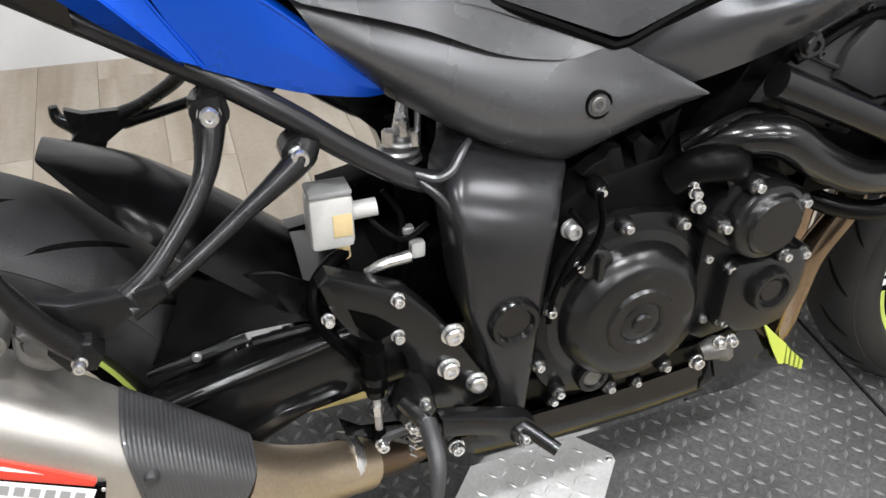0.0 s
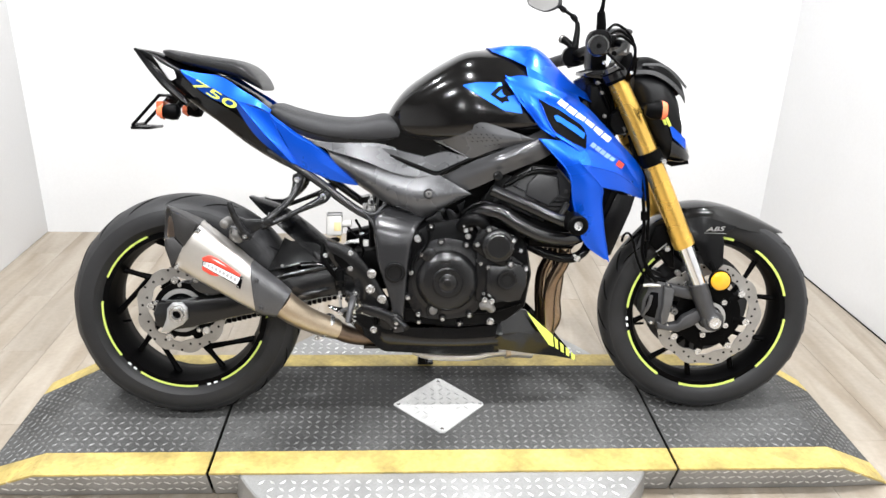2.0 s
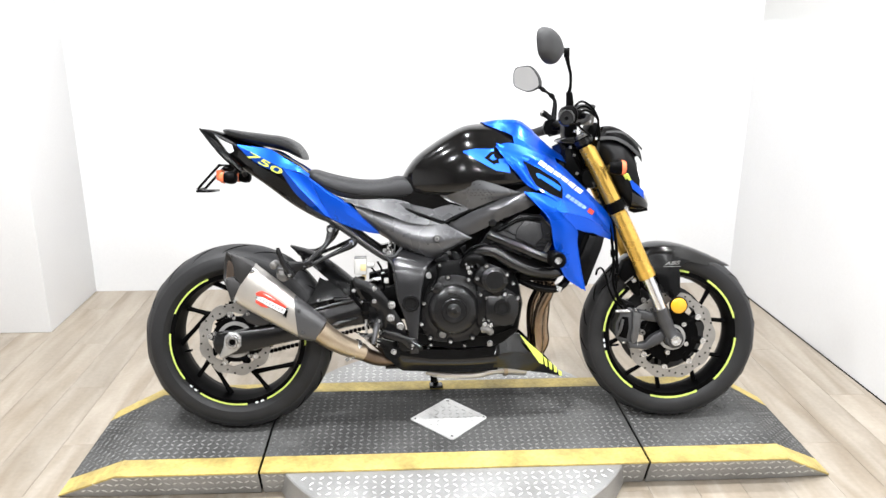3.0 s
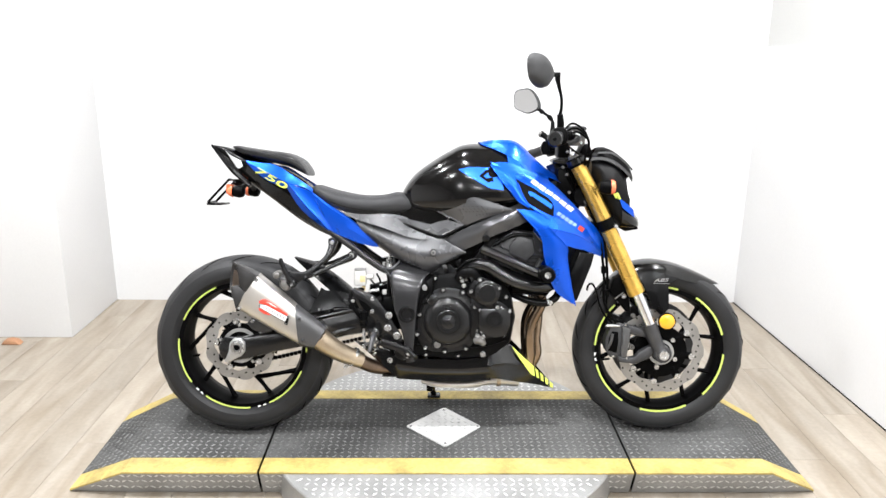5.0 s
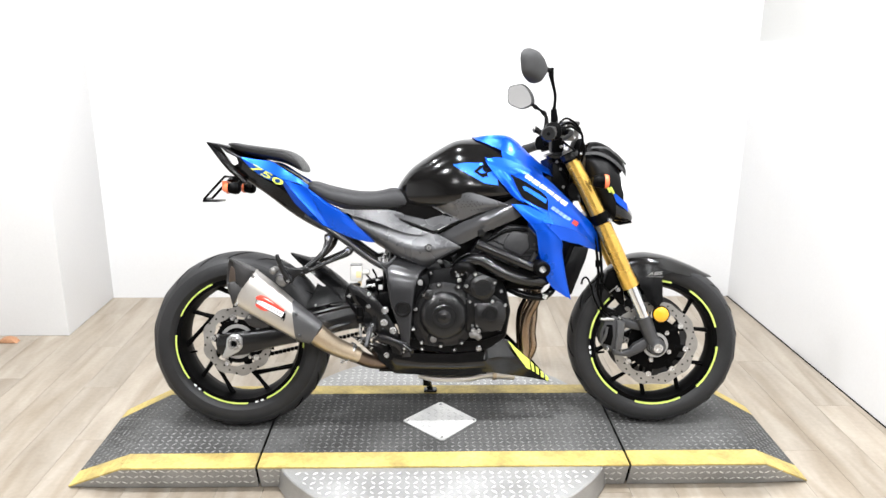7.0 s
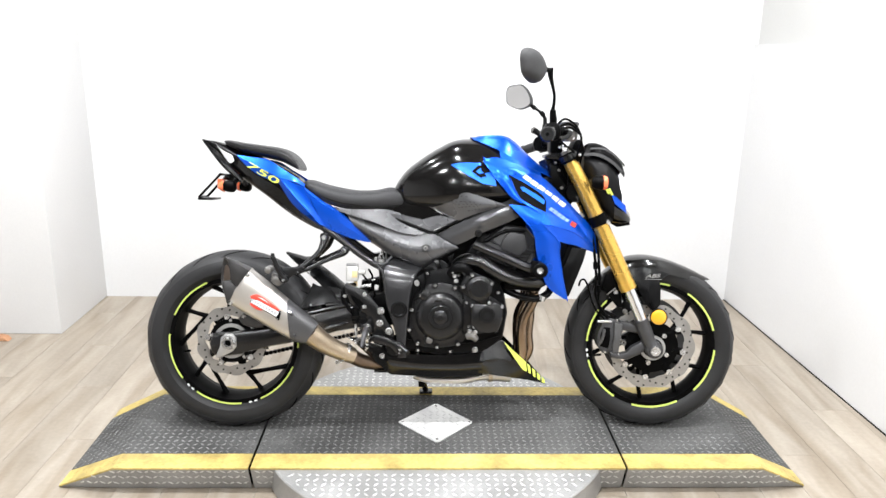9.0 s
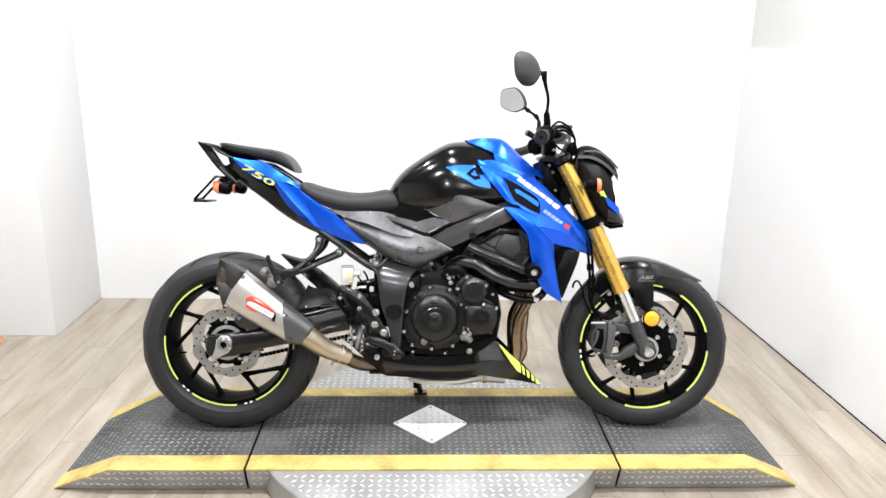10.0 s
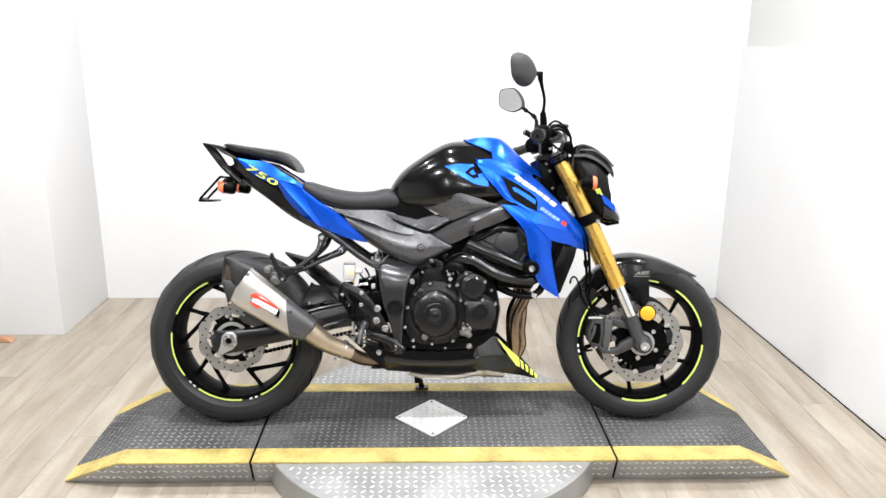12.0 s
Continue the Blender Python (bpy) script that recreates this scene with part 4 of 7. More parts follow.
# passenger footrest brackets, one each side
def passenger_bracket(s):
    def Y(v):
        return s * v
    hang = part("footrest_bracket", tube([(-0.409, Y(0.100), 0.682), (-0.410, Y(0.107), 0.660), (-0.424, Y(0.135), 0.624), (-0.464, Y(0.175), 0.586), (-0.490, Y(0.192), 0.570)], [0.0145, 0.0130, 0.0085, 0.0078, 0.0095], 16, 24), M_FORGED, bike, "black cast passenger footrest bracket")
    part("lower_arm", tube([(-0.335, Y(0.100), 0.634), (-0.345, Y(0.110), 0.620), (-0.397, Y(0.143), 0.597), (-0.459, Y(0.180), 0.570), (-0.490, Y(0.194), 0.560)], [0.0135, 0.012, 0.0072, 0.0066, 0.0085], 16, 24), M_FORGED, hang)
    part("web", prism([(-0.466, 0.583), (-0.488, 0.578), (-0.530, 0.578), (-0.548, 0.585), (-0.546, 0.566), (-0.530, 0.546), (-0.515, 0.540), (-0.492, 0.556), (-0.462, 0.570)], Y(0.184), Y(0.199), 0.004), M_FORGED, hang)
    part("boss", tube([(-0.408, Y(0.085), 0.672), (-0.408, Y(0.110), 0.672)], 0.0155, 16), M_FORGED, hang)
    part("boss", tube([(-0.342, Y(0.085), 0.626), (-0.342, Y(0.110), 0.626)], 0.0155, 16), M_FORGED, hang)
    tip_z = 0.626 if s < 0 else 0.578
    part("peg", tube([(-0.530, Y(0.205), 0.545), (-0.545, Y(0.212), 0.556 + (tip_z - 0.578) * 0.33), (-0.560, Y(0.220), tip_z - 0.014), (-0.562, Y(0.220), tip_z)], [0.011, 0.0095, 0.0075, 0.005], 14, 12), M_FORGED, hang, "folded black passenger footrest")
    part("peg_clevis", prism([(-0.548, 0.548), (-0.538, 0.556), (-0.518, 0.552), (-0.512, 0.538), (-0.520, 0.527), (-0.538, 0.530)], Y(0.190), Y(0.214), 0.004), M_FORGED, hang)
    if s < 0:
        bolt("bracket_bolt", -0.409, -0.113, 0.671, 0.0078, hang)
        bolt("bracket_bolt", -0.343, -0.113, 0.626, 0.0078, hang)
        bolt("peg_bolt", -0.529, -0.215, 0.538, 0.0045, hang)


passenger_bracket(-1)
passenger_bracket(1)

# brake fluid reservoir, rider's footrest hanger and pedal
resv = part("fluid_reservoir", box(-0.338, -0.296, -0.098, -0.066, 0.520, 0.574, 0.006), M_RESV, bike, "translucent brake fluid reservoir, half full")
part("reservoir_cap", box(-0.337, -0.297, -0.097, -0.067, 0.574, 0.580, 0.002), M_RESV_CAP, resv)
part("fluid_window", box(-0.317, -0.299, -0.0992, -0.098, 0.534, 0.557, 0.0005), M_FLUID, resv, "amber fluid level window")
part("reservoir_tab", tube([(-0.297, -0.082, 0.550), (-0.272, -0.084, 0.552)], 0.009, 12), M_RESV, resv)
part("reservoir_spout", tube([(-0.306, -0.082, 0.521), (-0.306, -0.082, 0.503)], 0.007, 10), M_FLUID, resv)
part("brake_hose", tube([(-0.306, -0.084, 0.508), (-0.325, -0.10, 0.508), (-0.343, -0.118, 0.496), (-0.345, -0.128, 0.470), (-0.330, -0.132, 0.442), (-0.31, -0.13, 0.415)], 0.0065, 10, 24), M_DARK, bike, "black rubber brake hose")
part("banjo_union", tube([(-0.292, -0.11, 0.498), (-0.275, -0.115, 0.507), (-0.250, -0.115, 0.510)], [0.004, 0.0055, 0.006], 10, 8), M_STEEL, bike, "bright hose union")
part("wire_plug", box(-0.241, -0.226, -0.092, -0.080, 0.490, 0.508, 0.003), M_RESV, bike, "pale wiring plug")
# linkage seen over the frame plate
link = part("shock_mount", tube([(-0.226, -0.004, 0.548), (-0.222, -0.002, 0.588), (-0.216, 0.0, 0.640)], [0.012, 0.009, 0.0045], 12), M_STEEL, bike, "bright shock preload adjuster")
for k, (rr, rz) in enumerate(((0.025, 0.560), (0.022, 0.569), (0.019, 0.578))):
    part("adjuster_ring", lathe([(0.007, -0.0028), (rr - 0.002, -0.0028), (rr, 0.0), (rr - 0.002, 0.0028), (0.007, 0.0028)], 24, (-0.225 + 0.001 * k, -0.004, rz), "z", True), M_ALU, link)
for ax, ay, az, ar in ((-0.238, -0.016, 0.588, 0.0075), (-0.212, -0.018, 0.586, 0.0065), (-0.224, -0.018, 0.598, 0.0070)):
    part("adjuster_nut", tube([(ax, ay, az - 0.008), (ax, ay, az + 0.008)], ar, 6), M_STEEL, link)
part("adjuster_stem", tube([(-0.206, -0.008, 0.58), (-0.203, -0.006, 0.625)], 0.0035, 8), M_ALU, link)
HANG = [(-0.343, 0.510), (-0.333, 0.520), (-0.300, 0.505), (-0.262, 0.488), (-0.232, 0.452), (-0.204, 0.408), (-0.172, 0.352), (-0.170, 0.330), (-0.195, 0.322), (-0.232, 0.330), (-0.252, 0.352), (-0.258, 0.385), (-0.268, 0.416), (-0.290, 0.425), (-0.318, 0.452), (-0.334, 0.480)]
hanger = part("footrest_hanger", prism(HANG, -0.118, -0.140, 0.006), M_FRAME, bike, "black rider footrest hanger plate")
part("hanger_recess", prism([(-0.318, 0.482), (-0.292, 0.468), (-0.270, 0.448), (-0.292, 0.438), (-0.312, 0.462)], -0.139, -0.1408, 0.0), M_DARK, hanger)
for bx, bz, br in ((-0.216, 0.427, 0.0098), (-0.220, 0.385, 0.0098), (-0.189, 0.357, 0.0098), (-0.271, 0.482, 0.0056), (-0.272, 0.440, 0.0056), (-0.337, 0.476, 0.005)):
    bolt("hanger_bolt", bx, -0.141, bz, br, hanger, None, 0.008)
master = part("master_cylinder", tube([(-0.30, -0.150, 0.440), (-0.300, -0.152, 0.395)], [0.012, 0.013], 12), M_DARK, bike, "rear brake master cylinder")
part("pushrod", tube([(-0.300, -0.152, 0.395), (-0.298, -0.153, 0.335)], 0.004, 10), M_ALU, master)
part("rod_nut", tube([(-0.2995, -0.1525, 0.372), (-0.299, -0.1525, 0.360)], 0.0065, 6), M_STEEL, master)
part("rod_boot", tube([(-0.300, -0.152, 0.412), (-0.300, -0.153, 0.385)], [0.014, 0.009], 12), M_SATIN, master)
part("rod_clevis", box(-0.304, -0.292, -0.160, -0.148, 0.318, 0.340, 0.003), M_DARK, master)
bolt("clevis_pin", -0.298, -0.161, 0.325, 0.006, master)
rest = part("rider_footrest", tube([(-0.262, -0.195, 0.374), (-0.265, -0.232, 0.362), (-0.273, -0.252, 0.326)], [0.0095, 0.0085, 0.0062], 14, 10), M_CALIPER, bike, "folded dark grey metal rider footrest")
part("rest_clevis", prism([(-0.286, 0.364), (-0.278, 0.382), (-0.262, 0.393), (-0.248, 0.386), (-0.243, 0.366), (-0.252, 0.350), (-0.274, 0.346)], -0.142, -0.176, 0.008), M_FRAME, rest, "black footrest clevis")
part("clevis_arm", tube([(-0.279, -0.172, 0.384), (-0.268, -0.190, 0.378), (-0.258, -0.200, 0.366)], [0.0075, 0.0085, 0.0080], 10, 8), M_FRAME, rest)
part("clevis_spring", tube([(-0.262 + 0.0075 * math.cos(k * 0.9), -0.186 + 0.0006 * k, 0.352 + 0.0075 * math.sin(k * 0.9)) for k in range(24)], 0.0013, 6), M_STEEL, rest)
bolt("rest_pin", -0.272, -0.177, 0.356, 0.0048, rest)
bolt("rest_pin", -0.258, -0.177, 0.382, 0.0042, rest)
pedal = part("brake_pedal", prism([(-0.240, 0.352), (-0.208, 0.345), (-0.166, 0.329), (-0.147, 0.326), (-0.134, 0.314), (-0.133, 0.298), (-0.143, 0.287), (-0.160, 0.286), (-0.172, 0.298), (-0.184, 0.310), (-0.210, 0.318), (-0.238, 0.326)], -0.158, -0.176, 0.005), M_FRAME, bike, "black forged brake pedal")
part("pedal_tip", tube([(-0.150, -0.172, 0.312), (-0.122, -0.205, 0.297)], [0.0085, 0.0075], 12), M_FRAME, pedal)
part("pedal_pivot", lathe([(0.0, -0.181), (0.011, -0.181), (0.013, -0.178), (0.0145, -0.174)], 22, (-0.150, 0, 0.304)), M_FRAME, pedal)
part("pedal_stop", prism([(-0.258, 0.330), (-0.240, 0.346), (-0.234, 0.332), (-0.250, 0.324)], -0.150, -0.172, 0.003), M_FRAME, pedal)
part("heel_plate", lathe([(0.0, -0.1535), (0.022, -0.1535), (0.025, -0.150)], 24, (-0.172, 0, 0.300)), M_FRAME, pedal)
part("return_spring", tube([(-0.262 + 0.006 * math.cos(k * 1.3), -0.155 + 0.006 * math.sin(k * 1.3), 0.345 - 0.0022 * k) for k in range(24)], 0.0017, 6), M_STEEL, bike)

part("pedal_link", tube([(-0.296, -0.158, 0.330), (-0.276, -0.162, 0.338), (-0.250, -0.164, 0.346)], [0.006, 0.005, 0.006], 8, 8), M_CALIPER, pedal)
bolt("pedal_bolt", -0.150, -0.181, 0.304, 0.0048, pedal)
bolt("pedal_bolt", -0.152, -0.177, 0.292, 0.0030, pedal)
part("brake_switch", tube([(-0.205, -0.140, 0.318), (-0.205, -0.142, 0.290)], 0.007, 10), M_DARK, bike)

# engine: crankcase, slanted cylinders, head, covers
CASE = [(-0.16, 0.31), (-0.13, 0.285), (0.0, 0.268), (0.14, 0.280), (0.20, 0.33), (0.215, 0.42), (0.20, 0.50), (0.17, 0.57), (0.05, 0.585), (-0.06, 0.565), (-0.14, 0.52), (-0.17, 0.42)]
engine = part("engine_case", prism(CASE, 0.15, -0.125, 0.02), M_ENGINE, bike, "black cast engine crankcase")
part("cylinder_block", prism([(0.04, 0.56), (0.19, 0.52), (0.25, 0.60), (0.275, 0.66), (0.12, 0.70), (0.08, 0.64)], 0.145, -0.125, 0.012), M_ENGINE, engine)
head = part("cylinder_head", prism([(0.10, 0.62), (0.235, 0.565), (0.305, 0.612), (0.312, 0.668), (0.272, 0.712), (0.200, 0.720), (0.14, 0.68)], 0.15, -0.138, 0.016), M_HEAD, bike, "dark grey cylinder head and cam cover")
part("head_panel", prism([(0.185, 0.640), (0.245, 0.612), (0.275, 0.640), (0.268, 0.690), (0.215, 0.698), (0.190, 0.670)], -0.136, -0.148, 0.006), M_HEAD, head)
part("head_rib", tube([(0.13, -0.142, 0.665), (0.20, -0.145, 0.700), (0.265, -0.143, 0.700)], 0.006, 8, 12), M_ENGINE, head)
for k in range(4):
    part("cooling_rib", box(0.20, 0.30, -0.140, -0.134, 0.585 + 0.012 * k, 0.588 + 0.012 * k), M_ENGINE, engine)
clutch_flange = [(-0.125, 0.400), (-0.119, 0.442), (-0.096, 0.495), (-0.045, 0.526), (0.025, 0.520), (0.056, 0.494), (0.074, 0.462), (0.083, 0.42), (0.090, 0.375), (0.052, 0.318), (-0.020, 0.302), (-0.088, 0.309), (-0.122, 0.345)]
clutch = part("clutch_cover", prism([(fx + 0.003, fz - 0.003) for fx, fz in clutch_flange], -0.11, -0.138, 0.008, 60), M_FLANGE, bike, "black cast clutch cover")
part("clutch_dome", lathe([(0.0, -0.205), (0.020, -0.205), (0.0235, -0.2035), (0.026, -0.2065), (0.038, -0.2065), (0.041, -0.203), (0.064, -0.2025), (0.067, -0.2015), (0.078, -0.191), (0.0805, -0.187), (0.082, -0.178), (0.083, -0.1765), (0.0945, -0.1745), (0.0965, -0.171), (0.0975, -0.15)], 72, (-0.016, 0.036, 0.409)), M_COVER, clutch, "round black dome with a ringed centre")
part("dome_hub", lathe([(0.0, -0.2085), (0.009, -0.2085), (0.0115, -0.2065), (0.0115, -0.203)], 20, (-0.016, 0.036, 0.409)), M_COVER, clutch)
part("dome_mark", box(-0.034, -0.010, -0.1672, -0.163, 0.462, 0.470, 0.001), M_COVER, clutch)
for bx, bz in ((-0.088, 0.484), (-0.115, 0.435), (-0.123, 0.366), (-0.095, 0.320), (-0.030, 0.308), (0.042, 0.318), (0.078, 0.379), (0.068, 0.461), (0.030, 0.510), (-0.037, 0.518)):
    part("bolt_boss", lathe([(0.0, -0.146), (0.0085, -0.146), (0.010, -0.142), (0.010, -0.12)], 16, (bx + 0.003, 0, bz - 0.003)), M_COVER, clutch)
    bolt("cover_bolt", bx + 0.003, -0.146, bz - 0.003, 0.0050, clutch, None, 0.007, 12)
oil = part("oil_filler_cap", lathe([(0.0, -0.203), (0.0155, -0.203), (0.018, -0.2015), (0.0190, -0.198), (0.0190, -0.165)], 28, (-0.067, 0.050, 0.481)), M_COVER, bike, "black oil filler cap with a raised grip bar")
part("filler_grip", box(-0.0705, -0.0635, -0.161, -0.150, 0.466, 0.496, 0.0018), M_COVER, oil)
sight = part("oil_sight_glass", lathe([(0.0, -0.176), (0.011, -0.176), (0.013, -0.180), (0.018, -0.180), (0.0195, -0.176), (0.0195, -0.16)], 28, (-0.052, 0.030, 0.328)), M_COVER, bike, "round oil level window")
part("sight_lens", lathe([(0.0, -0.1785), (0.009, -0.1785), (0.0115, -0.177)], 20, (-0.052, 0.030, 0.328)), M_BRACKET, sight)
gen = part("starter_cover", lathe([(0.0, -0.190), (0.029, -0.190), (0.0325, -0.1875), (0.034, -0.183), (0.0365, -0.181), (0.041, -0.180), (0.0435, -0.176), (0.0450, -0.13)], 48, (0.113, 0, 0.510)), M_COVER, bike, "round black ignition cover")
part("cover_ear", prism([(0.048, 0.500), (0.052, 0.526), (0.076, 0.563), (0.096, 0.563), (0.130, 0.548), (0.162, 0.534), (0.162, 0.516), (0.150, 0.488), (0.148, 0.452), (0.130, 0.452), (0.090, 0.472)], -0.12, -0.166, 0.005, 60), M_FLANGE, gen)
for bx, bz in ((0.088, 0.554), (0.153, 0.526), (0.058, 0.514), (0.147, 0.462)):
    part("bolt_boss", lathe([(0.0, -0.176), (0.0085, -0.176), (0.010, -0.172), (0.010, -0.13)], 16, (bx, 0, bz)), M_COVER, gen)
    bolt("cover_bolt", bx, -0.176, bz, 0.0055, gen, None, 0.008, 12)
pump = part("water_pump_cover", prism([(0.086, 0.448), (0.086, 0.385), (0.112, 0.362), (0.146, 0.356), (0.178, 0.363), (0.192, 0.402), (0.193, 0.438), (0.176, 0.460), (0.152, 0.466), (0.128, 0.455), (0.098, 0.457)], -0.13, -0.170, 0.007), M_COVER, bike, "black water pump cover with a ringed centre")
part("pump_boss", lathe([(0.0, -0.1795), (0.013, -0.1795), (0.0145, -0.178), (0.0175, -0.178), (0.0195, -0.1835), (0.0240, -0.1835), (0.0260, -0.179), (0.0275, -0.1685)], 40, (0.139, 0, 0.420)), M_COVER, pump)
for bx, bz in ((0.092, 0.448), (0.097, 0.377), (0.170, 0.372), (0.190, 0.447)):
    part("bolt_boss", tube([(bx, -0.12, bz), (bx, -0.160, bz)], 0.0095, 12), M_COVER, pump)
    bolt("cover_bolt", bx, -0.160, bz, 0.0055, pump, None, 0.008, 12)
part("case_web", prism([(0.06, 0.36), (0.085, 0.345), (0.15, 0.355), (0.185, 0.40), (0.185, 0.46), (0.14, 0.49), (0.06, 0.50)], -0.12, -0.150, 0.006), M_FLANGE, engine)
thermo = part("thermostat_housing", tube([(0.018, -0.135, 0.552), (0.035, -0.150, 0.572), (0.062, -0.158, 0.575), (0.08, -0.15, 0.56)], [0.016, 0.018, 0.02, 0.018], 14, 14), M_ENGINE, bike, "black coolant housing with a hose clamp")
CLAMP = Matrix.Translation((0.052, -0.150, 0.556)) @ Matrix.Rotation(radians(32), 4, "Z") @ Matrix.Rotation(radians(-24), 4, "Y")
part("hose_clamp", lathe([(0.0215, -0.0065), (0.0235, -0.0065), (0.0240, 0.0), (0.0235, 0.0065), (0.0215, 0.0065)], 28, (0, 0, 0), "x", True), M_COVER, thermo, move=CLAMP)
for k in range(5):
    q = radians(-52 + 23 * k)
    seg = box(-0.0055, 0.0055, -0.0042, 0.0042, 0.0236, 0.0252, 0.0006)
    part("clamp_tooth", seg, M_STEEL, thermo, move=CLAMP @ Matrix.Rotation(q, 4, "X"))
for bx, bz, r in ((0.030, 0.548, 0.0055), (0.036, 0.532, 0.0060), (0.024, 0.560, 0.0035)):
    bolt("clamp_screw", bx, -0.158, bz, r, thermo, None, 0.007, 12)
fit_ = part("drain_fitting", tube([(0.072, -0.168, 0.345), (0.090, -0.172, 0.350), (0.105, -0.170, 0.335)], [0.010, 0.014, 0.010], 10, 8), M_BRACKET, bike, "dull aluminium drain fitting")
bolt("fitting_bolt", 0.082, -0.180, 0.366, 0.006, fit_)
bolt("fitting_bolt", 0.100, -0.178, 0.362, 0.006, fit_)
# ragged bracket under the side cover
part("heat_shield", prism([(-0.076, 0.566), (-0.062, 0.577), (-0.052, 0.580), (-0.046, 0.590), (-0.034, 0.590), (-0.026, 0.568), (-0.014, 0.568), (-0.022, 0.592), (-0.012, 0.600), (0.010, 0.583), (0.017, 0.588), (0.006, 0.608), (0.030, 0.622), (0.026, 0.596), (0.018, 0.576), (0.004, 0.560), (-0.026, 0.549), (-0.056, 0.553)], -0.10, -0.118, 0.003), M_SATIN, bike, "notched black plastic heat shield")
bolt("stay_bolt", -0.094, -0.140, 0.522, 0.0085, engine, M_ALU, 0.01)
part("sensor_lead", tube([(-0.070, -0.146, 0.560), (-0.066, -0.150, 0.525), (-0.080, -0.150, 0.490), (-0.105, -0.150, 0.465)], 0.0035, 8, 18), M_DARK, bike)

loom = part("wiring_loom", tube([(-0.098, -0.142, 0.545), (-0.084, -0.150, 0.520), (-0.100, -0.152, 0.490), (-0.112, -0.150, 0.455), (-0.114, -0.148, 0.420)], 0.0032, 8, 24), M_DARK, bike, "thin black wiring loom")
part("loom_branch", tube([(-0.262, -0.070, 0.560), (-0.248, -0.085, 0.535), (-0.255, -0.092, 0.505), (-0.240, -0.088, 0.480), (-0.250, -0.080, 0.450)], 0.0035, 8, 24), M_DARK, loom)
part("loom_branch", tube([(-0.285, -0.075, 0.545), (-0.268, -0.092, 0.528), (-0.250, -0.100, 0.520), (-0.225, -0.095, 0.530)], 0.003, 8, 20), M_SATIN, loom)
part("loom_branch", tube([(0.02, -0.140, 0.590), (0.045, -0.150, 0.612), (0.080, -0.150, 0.622), (0.110, -0.150, 0.612)], 0.0042, 8, 20), M_SATIN, loom)
part("loom_clip", box(-0.250, -0.238, -0.094, -0.084, 0.520, 0.528, 0.002), M_ALU, loom)
part("sensor_plug", box(0.100, 0.124, -0.160, -0.146, 0.604, 0.620, 0.003), M_SATIN, loom)
# case ribs, plugs and the joint between the halves
part("case_joint", tube([(-0.15, -0.127, 0.352), (-0.125, -0.128, 0.330), (0.08, -0.128, 0.318), (0.19, -0.127, 0.345)], 0.003, 6, 20), M_ENGINE, engine)
for bx, bz in ((-0.146, 0.316), (-0.128, 0.530), (-0.06, 0.553), (0.045, 0.548), (0.18, 0.49), (0.175, 0.36), (0.02, 0.287), (-0.09, 0.292)):
    part("bolt_boss", lathe([(0.0, -0.132), (0.008, -0.132), (0.0095, -0.128), (0.0095, -0.115)], 14, (bx, 0, bz)), M_ENGINE, engine)
    bolt("case_bolt", bx, -0.132, bz, 0.0045, engine, None, 0.006, 12)
part("head_seam", tube([(0.135, -0.140, 0.672), (0.205, -0.141, 0.646), (0.300, -0.140, 0.632)], 0.0028, 6, 14), M_HEAD, head)
for bx, bz in ((0.292, 0.650), (0.262, 0.702), (0.205, 0.708), (0.160, 0.668)):
    bolt("head_bolt", bx, -0.140, bz, 0.0048, head, M_CALIPER, 0.006, 12)

# frame slider bar and coolant hose
slid = part("frame_slider", tube([(0.095, -0.162, 0.655), (0.18, -0.178, 0.620), (0.262, -0.185, 0.585), (0.300, -0.19, 0.575)], [0.017, 0.0165, 0.0165, 0.018], 14, 14), M_FRAME, bike, "black crash protector bar")
part("slider_stay", tube([(0.268, -0.182, 0.588), (0.290, -0.165, 0.622)], 0.009, 10), M_FRAME, slid)
part("slider_puck", lathe([(0.010, -0.240), (0.012, -0.262), (0.021, -0.262), (0.0255, -0.256), (0.026, -0.19), (0.0, -0.19)], 32, (0.302, 0, 0.579)), M_DARK, slid, "round black crash puck")
part("puck_bore", lathe([(0.0, -0.246), (0.0105, -0.246), (0.0105, -0.2575)], 20, (0.302, 0, 0.579)), M_STEEL, slid)
part("coolant_hose", tube([(0.040, -0.118, 0.578), (0.075, -0.148, 0.597), (0.115, -0.165, 0.598), (0.16, -0.172, 0.570), (0.225, -0.172, 0.540), (0.305, -0.16, 0.528), (0.34, -0.14, 0.54)], [0.016, 0.0195, 0.021, 0.0205, 0.020, 0.019, 0.019], 14, 34), M_HOSE, bike, "thick black coolant hose")
low_hose = part("lower_hose", tube([(0.20, -0.10, 0.50), (0.255, -0.13, 0.478), (0.31, -0.145, 0.472), (0.345, -0.14, 0.488), (0.36, -0.13, 0.51)], 0.0125, 12, 24), M_SATIN, bike, "black lower coolant hose")
part("hose_clamp", tube([(0.322, -0.144, 0.468), (0.328, -0.144, 0.482)], 0.015, 12), M_STEEL, low_hose)

# made-up dark blocks: one fills the gap by the spar, one hides header tops
part("spar_filler", prism([(-0.06, 0.60), (0.02, 0.70), (0.12, 0.755), (0.30, 0.80), (0.27, 0.70), (0.14, 0.64), (0.05, 0.58)], 0.10, -0.10, 0.01), M_DARK, bike, "dark filler block behind the frame spar")
part("header_mask", prism([(0.20, 0.50), (0.32, 0.492), (0.345, 0.53), (0.33, 0.58), (0.27, 0.60), (0.20, 0.575)], 0.128, -0.128, 0.008), M_DARK, engine)
